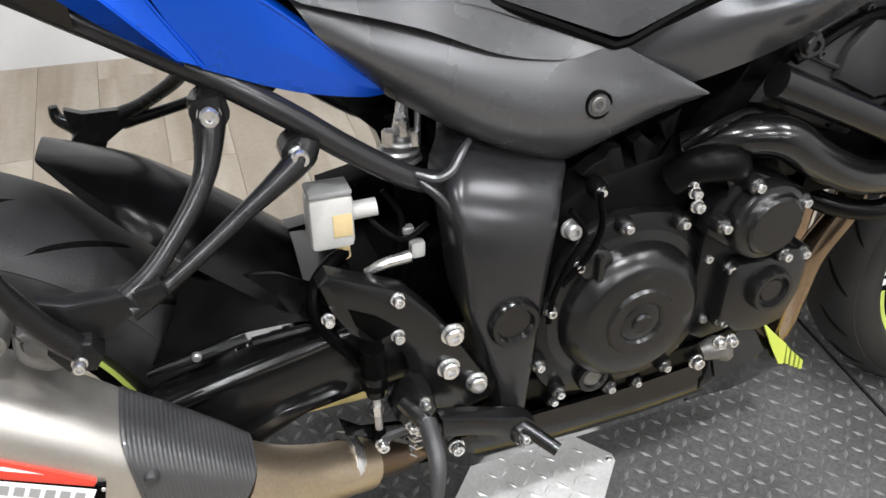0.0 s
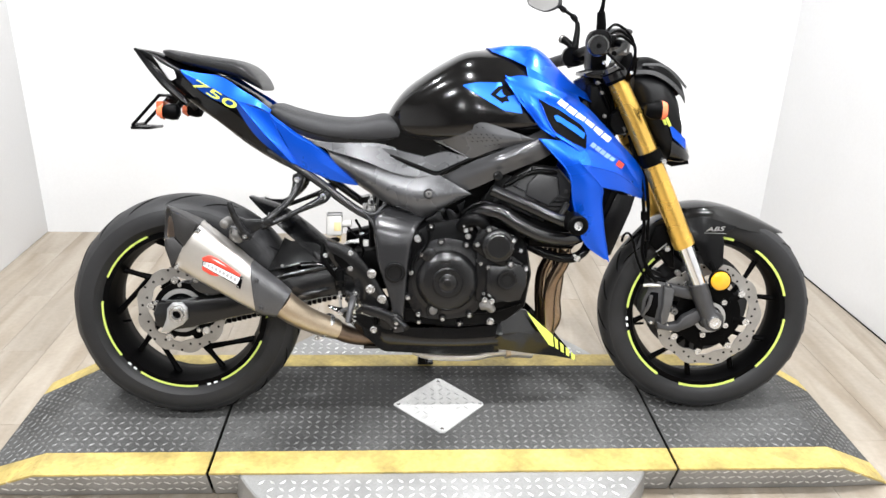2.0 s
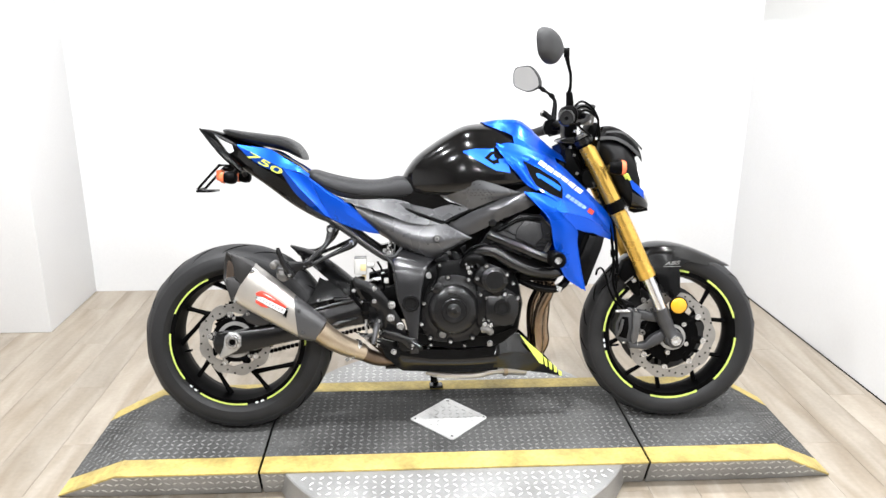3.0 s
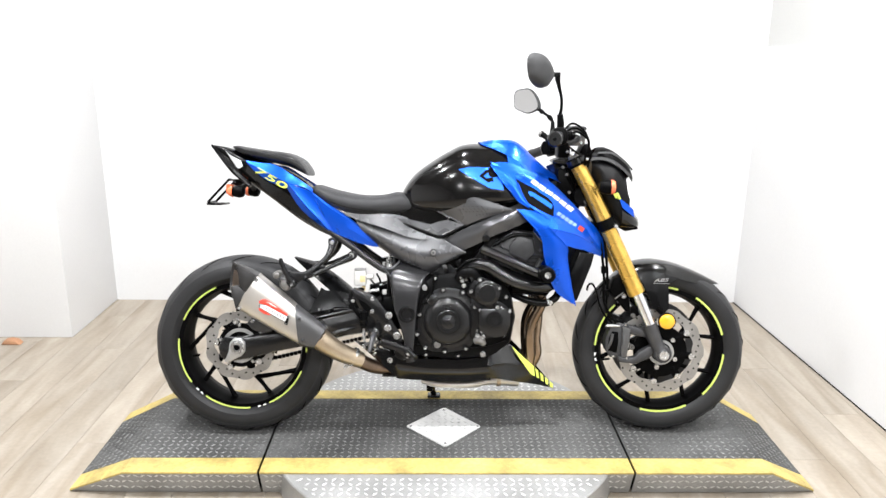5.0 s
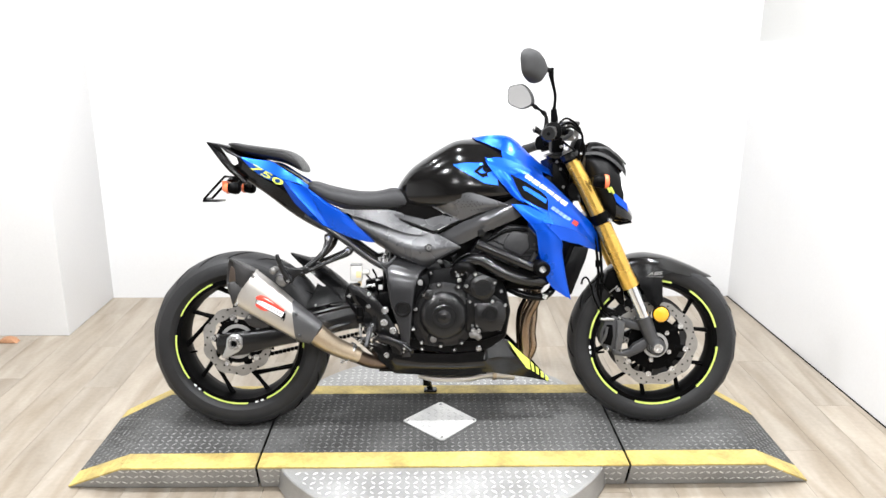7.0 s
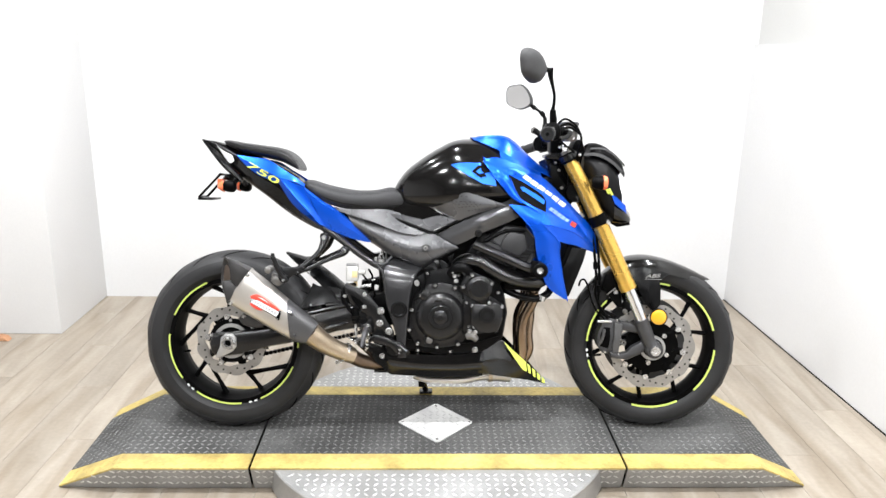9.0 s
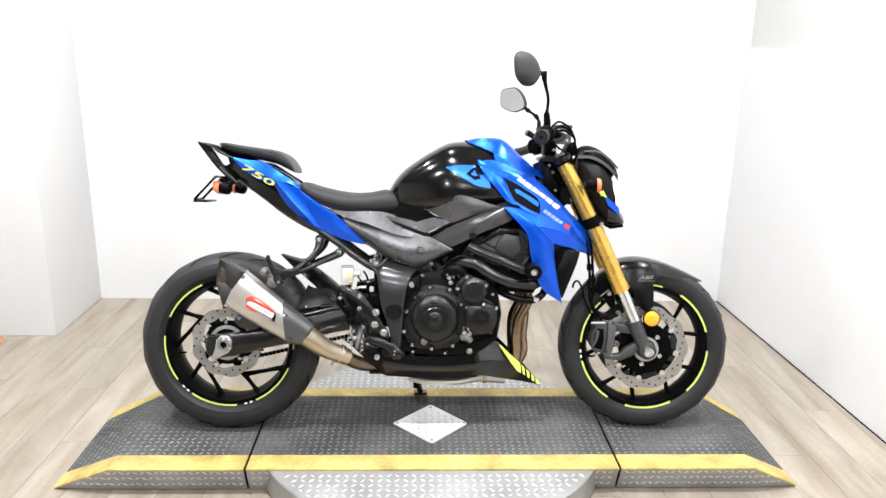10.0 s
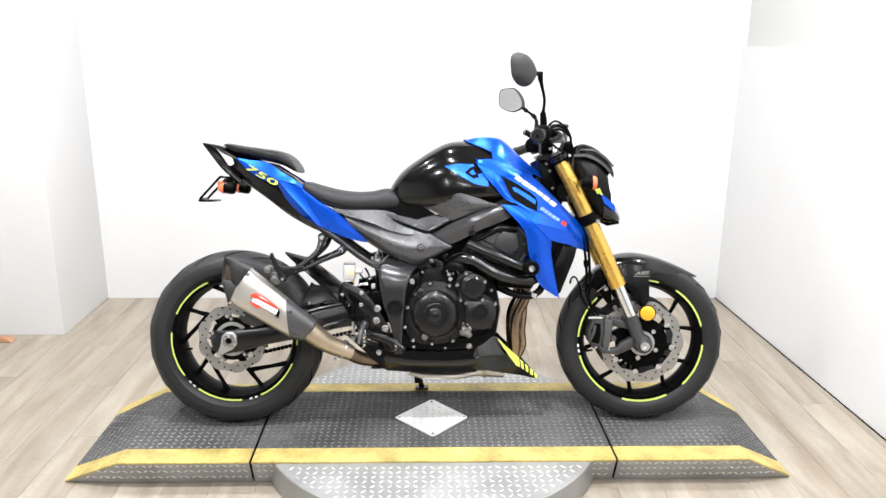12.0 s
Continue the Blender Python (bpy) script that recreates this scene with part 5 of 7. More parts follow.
# radiator across the front, with its plastic side
rad = part("radiator", prism([(0.372, 0.545), (0.425, 0.69), (0.470, 0.68), (0.415, 0.50)], 0.16, -0.14, 0.004), M_DARK, bike, "black radiator core")
part("radiator_side", prism([(0.380, 0.540), (0.424, 0.648), (0.474, 0.640), (0.464, 0.60), (0.418, 0.482), (0.405, 0.478)], -0.138, -0.152, 0.005), M_SATIN, rad, "flat dark grey radiator side panel")
for k in range(14):
    z = 0.52 + 0.011 * k
    part("fin", box(0.415 + (z - 0.50) * 0.35, 0.419 + (z - 0.50) * 0.35, -0.13, 0.14, z, z + 0.002), M_ENGINE, rad)

# exhaust: four headers, collector, link pipe, silencer
for k, y in enumerate((-0.105, -0.04, 0.04, 0.105)):
    d = 0.014 * (1 if k % 2 else -1)
    part("header_pipe", tube([(0.260, y, 0.555), (0.296, y, 0.520), (0.302, y, 0.460), (0.287 + d, y * 0.95, 0.395), (0.282 + d, y * 0.9, 0.330), (0.285 + d, y * 0.8, 0.268), (0.258, y * 0.6, 0.212), (0.18, y * 0.45, 0.192)], 0.0178, 16, 44), M_HEADER, bike, "heat-tinted curved header pipe")
coll = part("collector_pipe", tube([(0.20, -0.02, 0.218), (0.10, -0.03, 0.222), (0.0, -0.035, 0.224), (-0.11, -0.045, 0.226), (-0.20, -0.068, 0.230), (-0.275, -0.100, 0.244), (-0.340, -0.130, 0.284)], [0.023, 0.023, 0.023, 0.0235, 0.0235, 0.0240, 0.0255], 18, 36), M_PIPE_DARK, bike, "dark burnt exhaust link pipe")
under = part("balance_pipe", tube([(-0.105, -0.055, 0.182), (-0.05, -0.06, 0.172), (0.06, -0.062, 0.170), (0.13, -0.06, 0.184), (0.175, -0.055, 0.186), (0.235, -0.05, 0.178)], [0.009, 0.013, 0.013, 0.015, 0.020, 0.018], 12, 24), M_TITAN, bike, "bare steel exhaust pipe under the belly pan")
part("joint_band", tube([(0.155, -0.058, 0.185), (0.168, -0.056, 0.186)], 0.0225, 16), M_PIPE, under)
part("clamp_ring", lathe([(0.0265, -0.0065), (0.0335, -0.0065), (0.0345, 0.0), (0.0335, 0.0065), (0.0265, 0.0065)], 28, (0, 0, 0), "x", True), M_STEEL, coll, "bright pipe clamp", move=Matrix.Translation((-0.338, -0.134, 0.283)) @ Matrix.Rotation(radians(18), 4, "Z") @ Matrix.Rotation(radians(33), 4, "Y"))
bolt("clamp_bolt", -0.362, -0.146, 0.252, 0.0055, coll)
part("clamp_lug", box(-0.362, -0.346, -0.146, -0.136, 0.248, 0.266, 0.003), M_STEEL, coll)
MUF = Matrix.Translation((-0.585, -0.187, 0.460)) @ Matrix.Rotation(radians(31.5), 4, "Y") @ Matrix.Diagonal((1.12, 1, 1.02, 1))
# silencer's own frame: x along it (forwards positive), z across its face


def can_ring(x, half_z, half_y, cz=0.0, cy=0.0, n=40, p=3.2, shear=0.0, slash=0.0):
    out = []
    for k in range(n):
        q = 2 * math.pi * k / n
        c, s = math.cos(q), math.sin(q)
        y = cy + half_y * math.copysign(abs(c) ** (2 / p), c)
        z = cz + half_z * math.copysign(abs(s) ** (2 / p), s)
        out.append((x + shear * z - slash * y, y, z))
    return out


can = part("silencer", loft([can_ring(-0.094, 0.0655, 0.050, shear=0.03), can_ring(-0.03, 0.0615, 0.0495, -0.003, shear=-0.15), can_ring(0.035, 0.0560, 0.048, -0.007, shear=-0.42), can_ring(0.084, 0.0500, 0.0455, -0.010, shear=-0.68)], 16), M_TITAN, bike, "brushed titanium silencer can", move=MUF)
part("front_cup", loft([can_ring(0.078, 0.0525, 0.0478, -0.010, shear=-0.68), can_ring(0.108, 0.0475, 0.0445, -0.011, shear=-0.45), can_ring(0.135, 0.0425, 0.0400, -0.0115, shear=-0.2), can_ring(0.158, 0.037, 0.035, -0.012)], 14), M_CARBON, can, "carbon fibre front cup", move=MUF)
part("cup_edge", loft([can_ring(0.0765, 0.0528, 0.0481, -0.010, shear=-0.68), can_ring(0.0800, 0.0530, 0.0483, -0.010, shear=-0.68)]), M_CARBON, can, move=MUF)
# hollow slash-cut end cap with flat flanks
CAP = dict(n=40, p=4.5)
part("end_cap", loft([can_ring(-0.092, 0.0668, 0.0515, shear=0.03, **CAP), can_ring(-0.116, 0.0590, 0.048, 0.002, shear=-0.2, slash=0.25, **CAP), can_ring(-0.140, 0.046, 0.042, 0.005, shear=-0.42, slash=0.65, **CAP),
                      can_ring(-0.1405, 0.042, 0.038, 0.005, shear=-0.42, slash=0.65, **CAP), can_ring(-0.112, 0.040, 0.034, 0.003, shear=-0.3, slash=0.4, **CAP)]), M_CAP, can, "dark grey angular slash-cut end cap", move=MUF)
part("cap_flank", prism([(-0.160, 0.0660), (-0.120, 0.0672), (-0.092, 0.0665), (-0.092, 0.0030), (-0.121, 0.0120), (-0.134, 0.0340)], -0.034, -0.0536, 0.003), M_CAP, can, "dark grey upper flank of the end cap", move=MUF)
part("cap_flank", prism([(-0.1215, 0.0095), (-0.092, 0.0010), (-0.092, -0.0610), (-0.110, -0.0420), (-0.126, -0.0270), (-0.138, -0.0070), (-0.132, -0.0005)], -0.034, -0.0526, 0.006, lean=0.06), M_CAP, can, "dark grey lower flank of the end cap", move=MUF)
part("outlet", loft([can_ring(-0.138, 0.030, 0.027, 0.004, n=28, shear=-0.42, slash=0.65), can_ring(-0.139, 0.027, 0.024, 0.004, n=28, shear=-0.42, slash=0.65), can_ring(-0.105, 0.025, 0.021, 0.003, n=28, shear=-0.3)]), M_PIPE_DARK, can, "burnt brown outlet", move=MUF)
part("cap_seam", loft([can_ring(-0.0945, 0.0671, 0.0518, shear=0.03), can_ring(-0.0915, 0.0671, 0.0518, shear=0.03)]), M_TITAN, can, move=MUF)
part("neck", tube([(0.150, 0, -0.012), (0.19, 0.012, -0.020), (0.235, 0.032, -0.024), (0.297, 0.058, -0.018)], [0.036, 0.0335, 0.0305, 0.0275], 24, 16), M_PIPE, can, "golden heat-tinted pipe neck", move=MUF)
part("badge", prism([(-0.048, 0.0), (-0.040, 0.0125), (-0.033, 0.0165), (-0.015, 0.0180), (0.012, 0.0155), (0.043, 0.0115), (0.043, 0.0065), (-0.022, 0.0015), (-0.042, -0.0055)], -0.045, -0.0508, 0.0002), M_RED, can, "red badge wedge", move=MUF)
# white sliver painted on the red wedge as a glint
part("badge_glint", prism([(-0.030, 0.0110), (-0.014, 0.0140), (0.010, 0.0120), (-0.012, 0.0105)], -0.045, -0.0511, 0.0), M_WHITE, can, move=MUF)
part("badge_border", prism([(-0.0435, -0.0050), (-0.0235, 0.0020), (0.0475, 0.0062), (0.0530, -0.0035), (0.0475, -0.0150), (-0.0385, -0.0172)], -0.045, -0.0510, 0.0002), M_DARK, can, move=MUF)
part("badge_bar", prism([(-0.0410, -0.0062), (-0.0230, 0.0006), (0.0455, 0.0046), (0.0500, -0.0035), (0.0455, -0.0133), (-0.0370, -0.0158)], -0.045, -0.0512, 0.0003), M_WHITE, can, "white badge bar", move=MUF)
part("badge_foot", prism([(-0.0385, -0.0175), (0.004, -0.0180), (-0.003, -0.0225), (-0.016, -0.0265), (-0.035, -0.0245)], -0.045, -0.0508, 0.0002), M_RED, can, "red badge foot", move=MUF)
part("badge_tab", prism([(0.0475, -0.0195), (0.0450, 0.0080), (0.0500, 0.0095), (0.0580, -0.0195)], -0.045, -0.0514, 0.0003), M_DARK, can, move=MUF)
for zz in (-0.0165, 0.0060):
    part("badge_rivet", lathe([(0.0, -0.0530), (0.0014, -0.0528), (0.0018, -0.0514)], 10, (0.0500 - 0.1 * zz, 0, zz)), M_STEEL, can, move=MUF)
for k in range(9):
    x = -0.040 + 0.0092 * k
    z = -0.0040 + (x + 0.04) * 0.050
    part("badge_mark", prism([(x, z), (x + 0.0062, z + 0.0003), (x + 0.0072, z - 0.0082), (x + 0.001, z - 0.0080)], -0.045, -0.0516, 0.0), M_MARK, can, "plain grey badge lettering bar" if k == 0 else "", move=MUF)
for bx, bz in ((0.078, 0.018), (0.118, -0.036), (-0.085, 0.052), (-0.085, -0.052)):
    part("rivet", lathe([(0.0, -0.0535), (0.004, -0.053), (0.0055, -0.0495), (0.0055, -0.030)], 14, (bx, 0.003 if bx > 0 else 0.0, bz)), M_CALIPER if bx > 0 else M_STEEL, can, move=MUF)
strap = part("silencer_strap", prism([(-0.572, 0.556), (-0.552, 0.552), (-0.538, 0.536), (-0.540, 0.520), (-0.556, 0.515), (-0.574, 0.530)], -0.16, -0.190, 0.008, 24), M_BRACKET, bike, "aluminium silencer mounting strap")
part("strap_bolt", lathe([(0.0, -0.222), (0.007, -0.221), (0.0105, -0.219), (0.0122, -0.212), (0.0122, -0.17)], 24, (-0.578, 0, 0.570)), M_BRACKET, strap, "domed bright mounting bolt")

# belly pan with slatted lime tips
BELLY_Y = lambda px: float(np.interp(px, [-0.34, -0.25, 0.0, 0.13, 0.20, 0.27, 0.36], [-0.150, -0.138, -0.124, -0.122, -0.112, -0.090, -0.058]))


def belly_rows(up, low, out=0.0):
    return [[(px, BELLY_Y(px) - out, pz) for px, pz in up], [(0.5 * (a[0] + b[0]), BELLY_Y(0.5 * (a[0] + b[0])) - out - 0.005, 0.5 * (a[1] + b[1])) for a, b in zip(up, low)], [(px, BELLY_Y(px) - out + 0.020, pz) for px, pz in low]]


BU = [(-0.331, 0.343), (-0.275, 0.326), (-0.198, 0.300), (-0.120, 0.276), (0.016, 0.272), (0.120, 0.280)]
BL = [(-0.333, 0.338), (-0.263, 0.274), (-0.188, 0.203), (-0.05, 0.193), (0.060, 0.192), (0.134, 0.196)]
belly = part("belly_pan", patch(belly_rows(BU, BL), 34, 7, 0.006, True), M_BLACK, bike, "gloss black belly pan")
part("far_panel", flip(patch(belly_rows(BU, BL), 20, 5, 0.006)), M_BLACK, belly)
SU = [(0.120, 0.280), (0.126, 0.318), (0.165, 0.320), (0.203, 0.319), (0.245, 0.279), (0.305, 0.220), (0.360, 0.157)]
SL = [(0.118, 0.206), (0.134, 0.206), (0.165, 0.201), (0.20, 0.194), (0.245, 0.184), (0.30, 0.172), (0.360, 0.154)]
SM = [(0.120, 0.250), (0.135, 0.254), (0.166, 0.257), (0.203, 0.260), (0.241, 0.252), (0.303, 0.203), (0.360, 0.1555)]
scoop_rows = [[(px, BELLY_Y(px) + 0.010, pz) for px, pz in SU], [(px, BELLY_Y(px) - 0.008, pz) for px, pz in SM], [(px, BELLY_Y(px) + 0.012, pz) for px, pz in SL]]
scoop = part("scoop", patch(scoop_rows, 30, 9, 0.006, True), M_BLACK, belly, "gloss black belly scoop", sharp=0.3)
part("far_scoop", flip(patch(scoop_rows, 20, 5, 0.006, True)), M_BLACK, belly)
part("scoop_flank", patch([[(px, BELLY_Y(px) + 0.007, pz) for px, pz in ((0.130, 0.313), (0.165, 0.316), (0.198, 0.315))], [(px, BELLY_Y(px) - 0.0100, pz) for px, pz in ((0.138, 0.258), (0.175, 0.261), (0.226, 0.262))]], 10, 4, 0.003, True), M_HOSE, belly, "satin black scoop flank")
for tops, lows in (([(0.206, 0.317), (0.243, 0.281), (0.280, 0.247)], [(0.206, 0.314), (0.236, 0.268), (0.272, 0.218)]), ([(0.278, 0.248), (0.281, 0.246), (0.284, 0.243)], [(0.272, 0.217), (0.280, 0.213), (0.288, 0.209)]),
                   *[([(0.288 + 0.0185 * k, 0.238 - 0.0172 * k), (0.300 + 0.0185 * k, 0.226 - 0.0172 * k)], [(0.294 + 0.0165 * k, 0.205 - 0.0125 * k), (0.303 + 0.0170 * k, 0.199 - 0.0125 * k)]) for k in range(4)]):
    part("lime_slat", patch([[(px, BELLY_Y(px) - 0.0100, pz) for px, pz in tops], [(px, BELLY_Y(px) - 0.0120, pz) for px, pz in lows]], 6, 4, 0.0025, True), M_LIMEY, belly, "lime yellow decal slat")
bolt("belly_bolt", -0.211, -0.143, 0.273, 0.0075, belly)
bolt("belly_bolt", 0.104, -0.130, 0.292, 0.008, belly)
part("belly_floor", box(-0.24, 0.20, -0.10, 0.10, 0.206, 0.214), M_BLACK, belly)
stand = part("side_stand", tube([(-0.10, 0.11, 0.27), (-0.08, 0.16, 0.15), (-0.06, 0.235, 0.052)], [0.014, 0.012, 0.011], 10, 10), M_FRAME, bike, "black side stand folded out")
part("stand_foot", box(-0.085, -0.035, 0.215, 0.265, 0.044, 0.054, 0.003), M_FRAME, stand)
part("stand_lug", box(-0.088, -0.066, -0.012, 0.012, 0.13, 0.175, 0.004), M_DARK, stand)

# ------------------------------------------------ bodywork
TANK_MID = 0.828


def tank_p(x):
    """Squareness of the tank's section: fuller flanks towards the rider."""
    return float(np.interp(x, [-0.18, -0.05, 0.04, 0.12], [2.7, 3.3, 2.9, 2.0]))



def tank_ring(x, top, low, half, n=32):
    """The tank's section: widest near its lower edge, flanks drawing in towards the crest."""
    mid = min(TANK_MID, (top + low) / 2)
    out = []
    for k in range(n):
        q = 2 * math.pi * k / n
        c, s = math.cos(q), math.sin(q)
        y = half * math.copysign(abs(c) ** (2 / tank_p(x)), c)
        z = mid + ((top - mid) if s > 0 else (mid - low)) * math.copysign(abs(s) ** (2 / tank_p(x)), s)
        out.append((x, y, z))
    return out


TANK_X = [-0.178, -0.158, -0.128, -0.079, -0.029, 0.03, 0.10, 0.17, 0.24, 0.30, 0.36]
TANK_TOP = [0.838, 0.872, 0.908, 0.945, 0.977, 1.006, 1.014, 1.010, 0.985, 0.932, 0.895]
TANK_LOW = [0.790, 0.780, 0.770, 0.765, 0.765, 0.765, 0.770, 0.780, 0.790, 0.800, 0.820]
TANK_HALF = [0.045, 0.085, 0.112, 0.133, 0.149, 0.160, 0.166, 0.166, 0.154, 0.13, 0.09]
tank = part("fuel_tank", loft([tank_ring(*v) for v in zip(TANK_X, TANK_TOP, TANK_LOW, TANK_HALF)], 40), M_BLACK, bike, "gloss black fuel tank with blue panels")


def tank_y(x, z, grow=0.002):
    """How far out the tank's skin lies at x and z."""
    top, half = float(np.interp(x, TANK_X, TANK_TOP)), float(np.interp(x, TANK_X, TANK_HALF))
    s = min(0.999, max(0.0, (z - TANK_MID) / (top - TANK_MID)))
    return half * (1 - s ** tank_p(x)) ** (1 / tank_p(x)) + grow


def decal_on_tank(name, top, low, material, lab, nu=16, nv=7, grow=0.002):
    rows = []
    tp, lw = linear(top, nu), linear(low, nu)
    for f in np.linspace(0, 1, nv):
        rows.append([((1 - f) * a[0] + f * b[0], -tank_y((1 - f) * a[0] + f * b[0], (1 - f) * a[1] + f * b[1], grow), (1 - f) * a[1] + f * b[1]) for a, b in zip(tp, lw)])
    return part(name, patch(rows, nu, nv, 0.001, True), material, tank, lab)


decal_on_tank("tank_graphic", [(0.015, 0.919), (0.050, 0.926), (0.120, 0.926), (0.150, 0.926)], [(0.016, 0.916), (0.081, 0.878), (0.119, 0.857), (0.165, 0.85)], M_BLUE_LIGHT, "light blue angular tank graphic")
for top, low in (([(0.104, 0.917), (0.131, 0.921)], [(0.107, 0.908), (0.135, 0.912)]), ([(0.083, 0.897), (0.104, 0.917)], [(0.096, 0.895), (0.113, 0.910)]),
                 ([(0.083, 0.8965), (0.097, 0.8965)], [(0.114, 0.875), (0.123, 0.881)]), ([(0.109, 0.889), (0.127, 0.894)], [(0.114, 0.880), (0.131, 0.879)])):
    decal_on_tank("graphic_stroke", top, low, M_DARK, "", 6, 4, 0.0032)
# blue cover over the tank's nose
nose_r = [[(0.085, 0.0, 1.018), (0.13, 0.0, 1.022), (0.20, 0.0, 1.021), (0.235, 0.0, 1.004), (0.27, 0.0, 0.972), (0.32, 0.0, 0.930), (0.365, 0.0, 0.905)],
          [(0.090, -0.045, 1.014), (0.13, -0.060, 1.020), (0.198, -0.066, 1.018), (0.235, -0.066, 0.999), (0.27, -0.064, 0.966), (0.32, -0.056, 0.925), (0.372, -0.04, 0.893)],
          [(0.093, -0.068, 1.006), (0.13, -0.092, 0.992), (0.178, -0.120, 0.968), (0.225, -0.126, 0.944), (0.270, -0.118, 0.920), (0.32, -0.10, 0.897), (0.372, -0.075, 0.876)]]
nose = part("tank_cover", patch(nose_r, 24, 12, 0.004), M_BLUE, bike, "blue painted tank nose cover")
part("far_cover", flip(patch(nose_r, 24, 12, 0.004)), M_BLUE, nose)
skirt = [nose_r[2][2:6], [(0.182, -0.134, 0.938), (0.228, -0.139, 0.922), (0.272, -0.140, 0.899), (0.322, -0.138, 0.872)]]
part("cover_skirt", patch(skirt, 20, 5, 0.003), M_BLUE, nose)
part("cover_skirt", flip(patch(skirt, 20, 5, 0.003)), M_BLUE, nose)
part("cover_facet", patch([[(0.095, -0.052, 1.0135), (0.14, -0.064, 1.0215), (0.198, -0.068, 1.0195)], [(0.096, -0.068, 1.007), (0.135, -0.094, 0.994), (0.172, -0.118, 0.973)]], 12, 5, 0.003), M_BLUE_LIGHT, nose)

# blue radiator shrouds, one each side
def shroud(s):
    Y = lambda v: s * v
    upper = [[(0.120, Y(0.148), 0.934), (0.150, Y(0.140), 0.944), (0.190, Y(0.136), 0.940), (0.250, Y(0.140), 0.914), (0.325, Y(0.140), 0.877), (0.385, Y(0.136), 0.823), (0.436, Y(0.128), 0.773), (0.492, Y(0.108), 0.718), (0.522, Y(0.090), 0.668), (0.531, Y(0.080), 0.622)],
             [(0.122, Y(0.158), 0.930), (0.165, Y(0.166), 0.910), (0.205, Y(0.170), 0.895), (0.262, Y(0.173), 0.872), (0.322, Y(0.172), 0.838), (0.375, Y(0.166), 0.792), (0.424, Y(0.152), 0.745), (0.472, Y(0.128), 0.698), (0.506, Y(0.104), 0.656), (0.530, Y(0.083), 0.620)],
             [(0.126, Y(0.164), 0.924), (0.163, Y(0.176), 0.872), (0.201, Y(0.182), 0.830), (0.245, Y(0.190), 0.800), (0.305, Y(0.194), 0.762), (0.352, Y(0.190), 0.712), (0.382, Y(0.176), 0.668), (0.445, Y(0.134), 0.650), (0.490, Y(0.106), 0.636), (0.528, Y(0.083), 0.617)]]
    root = part("radiator_shroud", patch(upper, 34, 14, 0.005), M_BLUE, bike, "blue painted radiator shroud")
    fin = [[(0.208, Y(0.178), 0.789), (0.238, Y(0.182), 0.787), (0.268, Y(0.184), 0.784)],
           [(0.248, Y(0.191), 0.747), (0.283, Y(0.199), 0.742), (0.317, Y(0.204), 0.726)],
           [(0.287, Y(0.198), 0.699), (0.324, Y(0.204), 0.687), (0.371, Y(0.198), 0.668)],
           [(0.302, Y(0.192), 0.623), (0.339, Y(0.196), 0.627), (0.376, Y(0.185), 0.626)],
           [(0.337, Y(0.176), 0.524), (0.363, Y(0.180), 0.529), (0.394, Y(0.166), 0.536)],
           [(0.401, Y(0.154), 0.473), (0.408, Y(0.152), 0.470), (0.413, Y(0.150), 0.465)]]
    part("shroud_fin", merge(patch(fin, 12, 26, 0.005), tube([r[0] for r in fin], 0.0018, 8, 30), tube([r[2] for r in fin[1:]], 0.0018, 8, 30)), M_BLUE, root)
    wing = [[(0.262, Y(0.185), 0.786), (0.325, Y(0.184), 0.781), (0.405, Y(0.166), 0.750), (0.480, Y(0.118), 0.691), (0.531, Y(0.083), 0.627)],
            [(0.316, Y(0.2045), 0.726), (0.362, Y(0.199), 0.718), (0.425, Y(0.172), 0.698), (0.487, Y(0.124), 0.657), (0.531, Y(0.0835), 0.624)],
            [(0.370, Y(0.199), 0.669), (0.404, Y(0.180), 0.664), (0.449, Y(0.150), 0.649), (0.496, Y(0.112), 0.631), (0.531, Y(0.082), 0.620)]]
    part("shroud_wing", merge(patch(wing, 24, 9, 0.005, creased=True), tube(wing[1], 0.0013, 8, 24), tube(wing[0], 0.0016, 8, 24)), M_BLUE, root, sharp=0.12)
    lead = [[(0.122, Y(0.146), 0.944), (0.163, Y(0.174), 0.883), (0.206, Y(0.186), 0.821), (0.246, Y(0.192), 0.794)],
            [(0.152, Y(0.152), 0.932), (0.186, Y(0.180), 0.880), (0.215, Y(0.189), 0.828), (0.247, Y(0.1925), 0.796)],
            [(0.182, Y(0.156), 0.913), (0.208, Y(0.176), 0.876), (0.226, Y(0.186), 0.834), (0.249, Y(0.191), 0.798)]]
    part("leading_edge", merge(patch(lead, 16, 9, 0.004), tube(lead[2], 0.0022, 8, 18), tube(lead[0], 0.0018, 8, 18)), M_BLUE, root)
    if s < 0:
        sheet = lambda pts_t, pts_l, mtl, nm, lab, nu=14, nv=6: part(nm, patch([pts_t, pts_l], nu, nv, 0.0012, True), mtl, root, lab)
        O = -0.004
        sheet([(0.203, -0.1715 + O, 0.888), (0.255, -0.1755 + O, 0.862), (0.312, -0.1755 + O, 0.826), (0.330, -0.1745 + O, 0.806)], [(0.217, -0.182 + O, 0.832), (0.245, -0.188 + O, 0.808), (0.290, -0.190 + O, 0.782), (0.327, -0.187 + O, 0.766)], M_DARK, "shroud_graphic", "black shroud graphic")
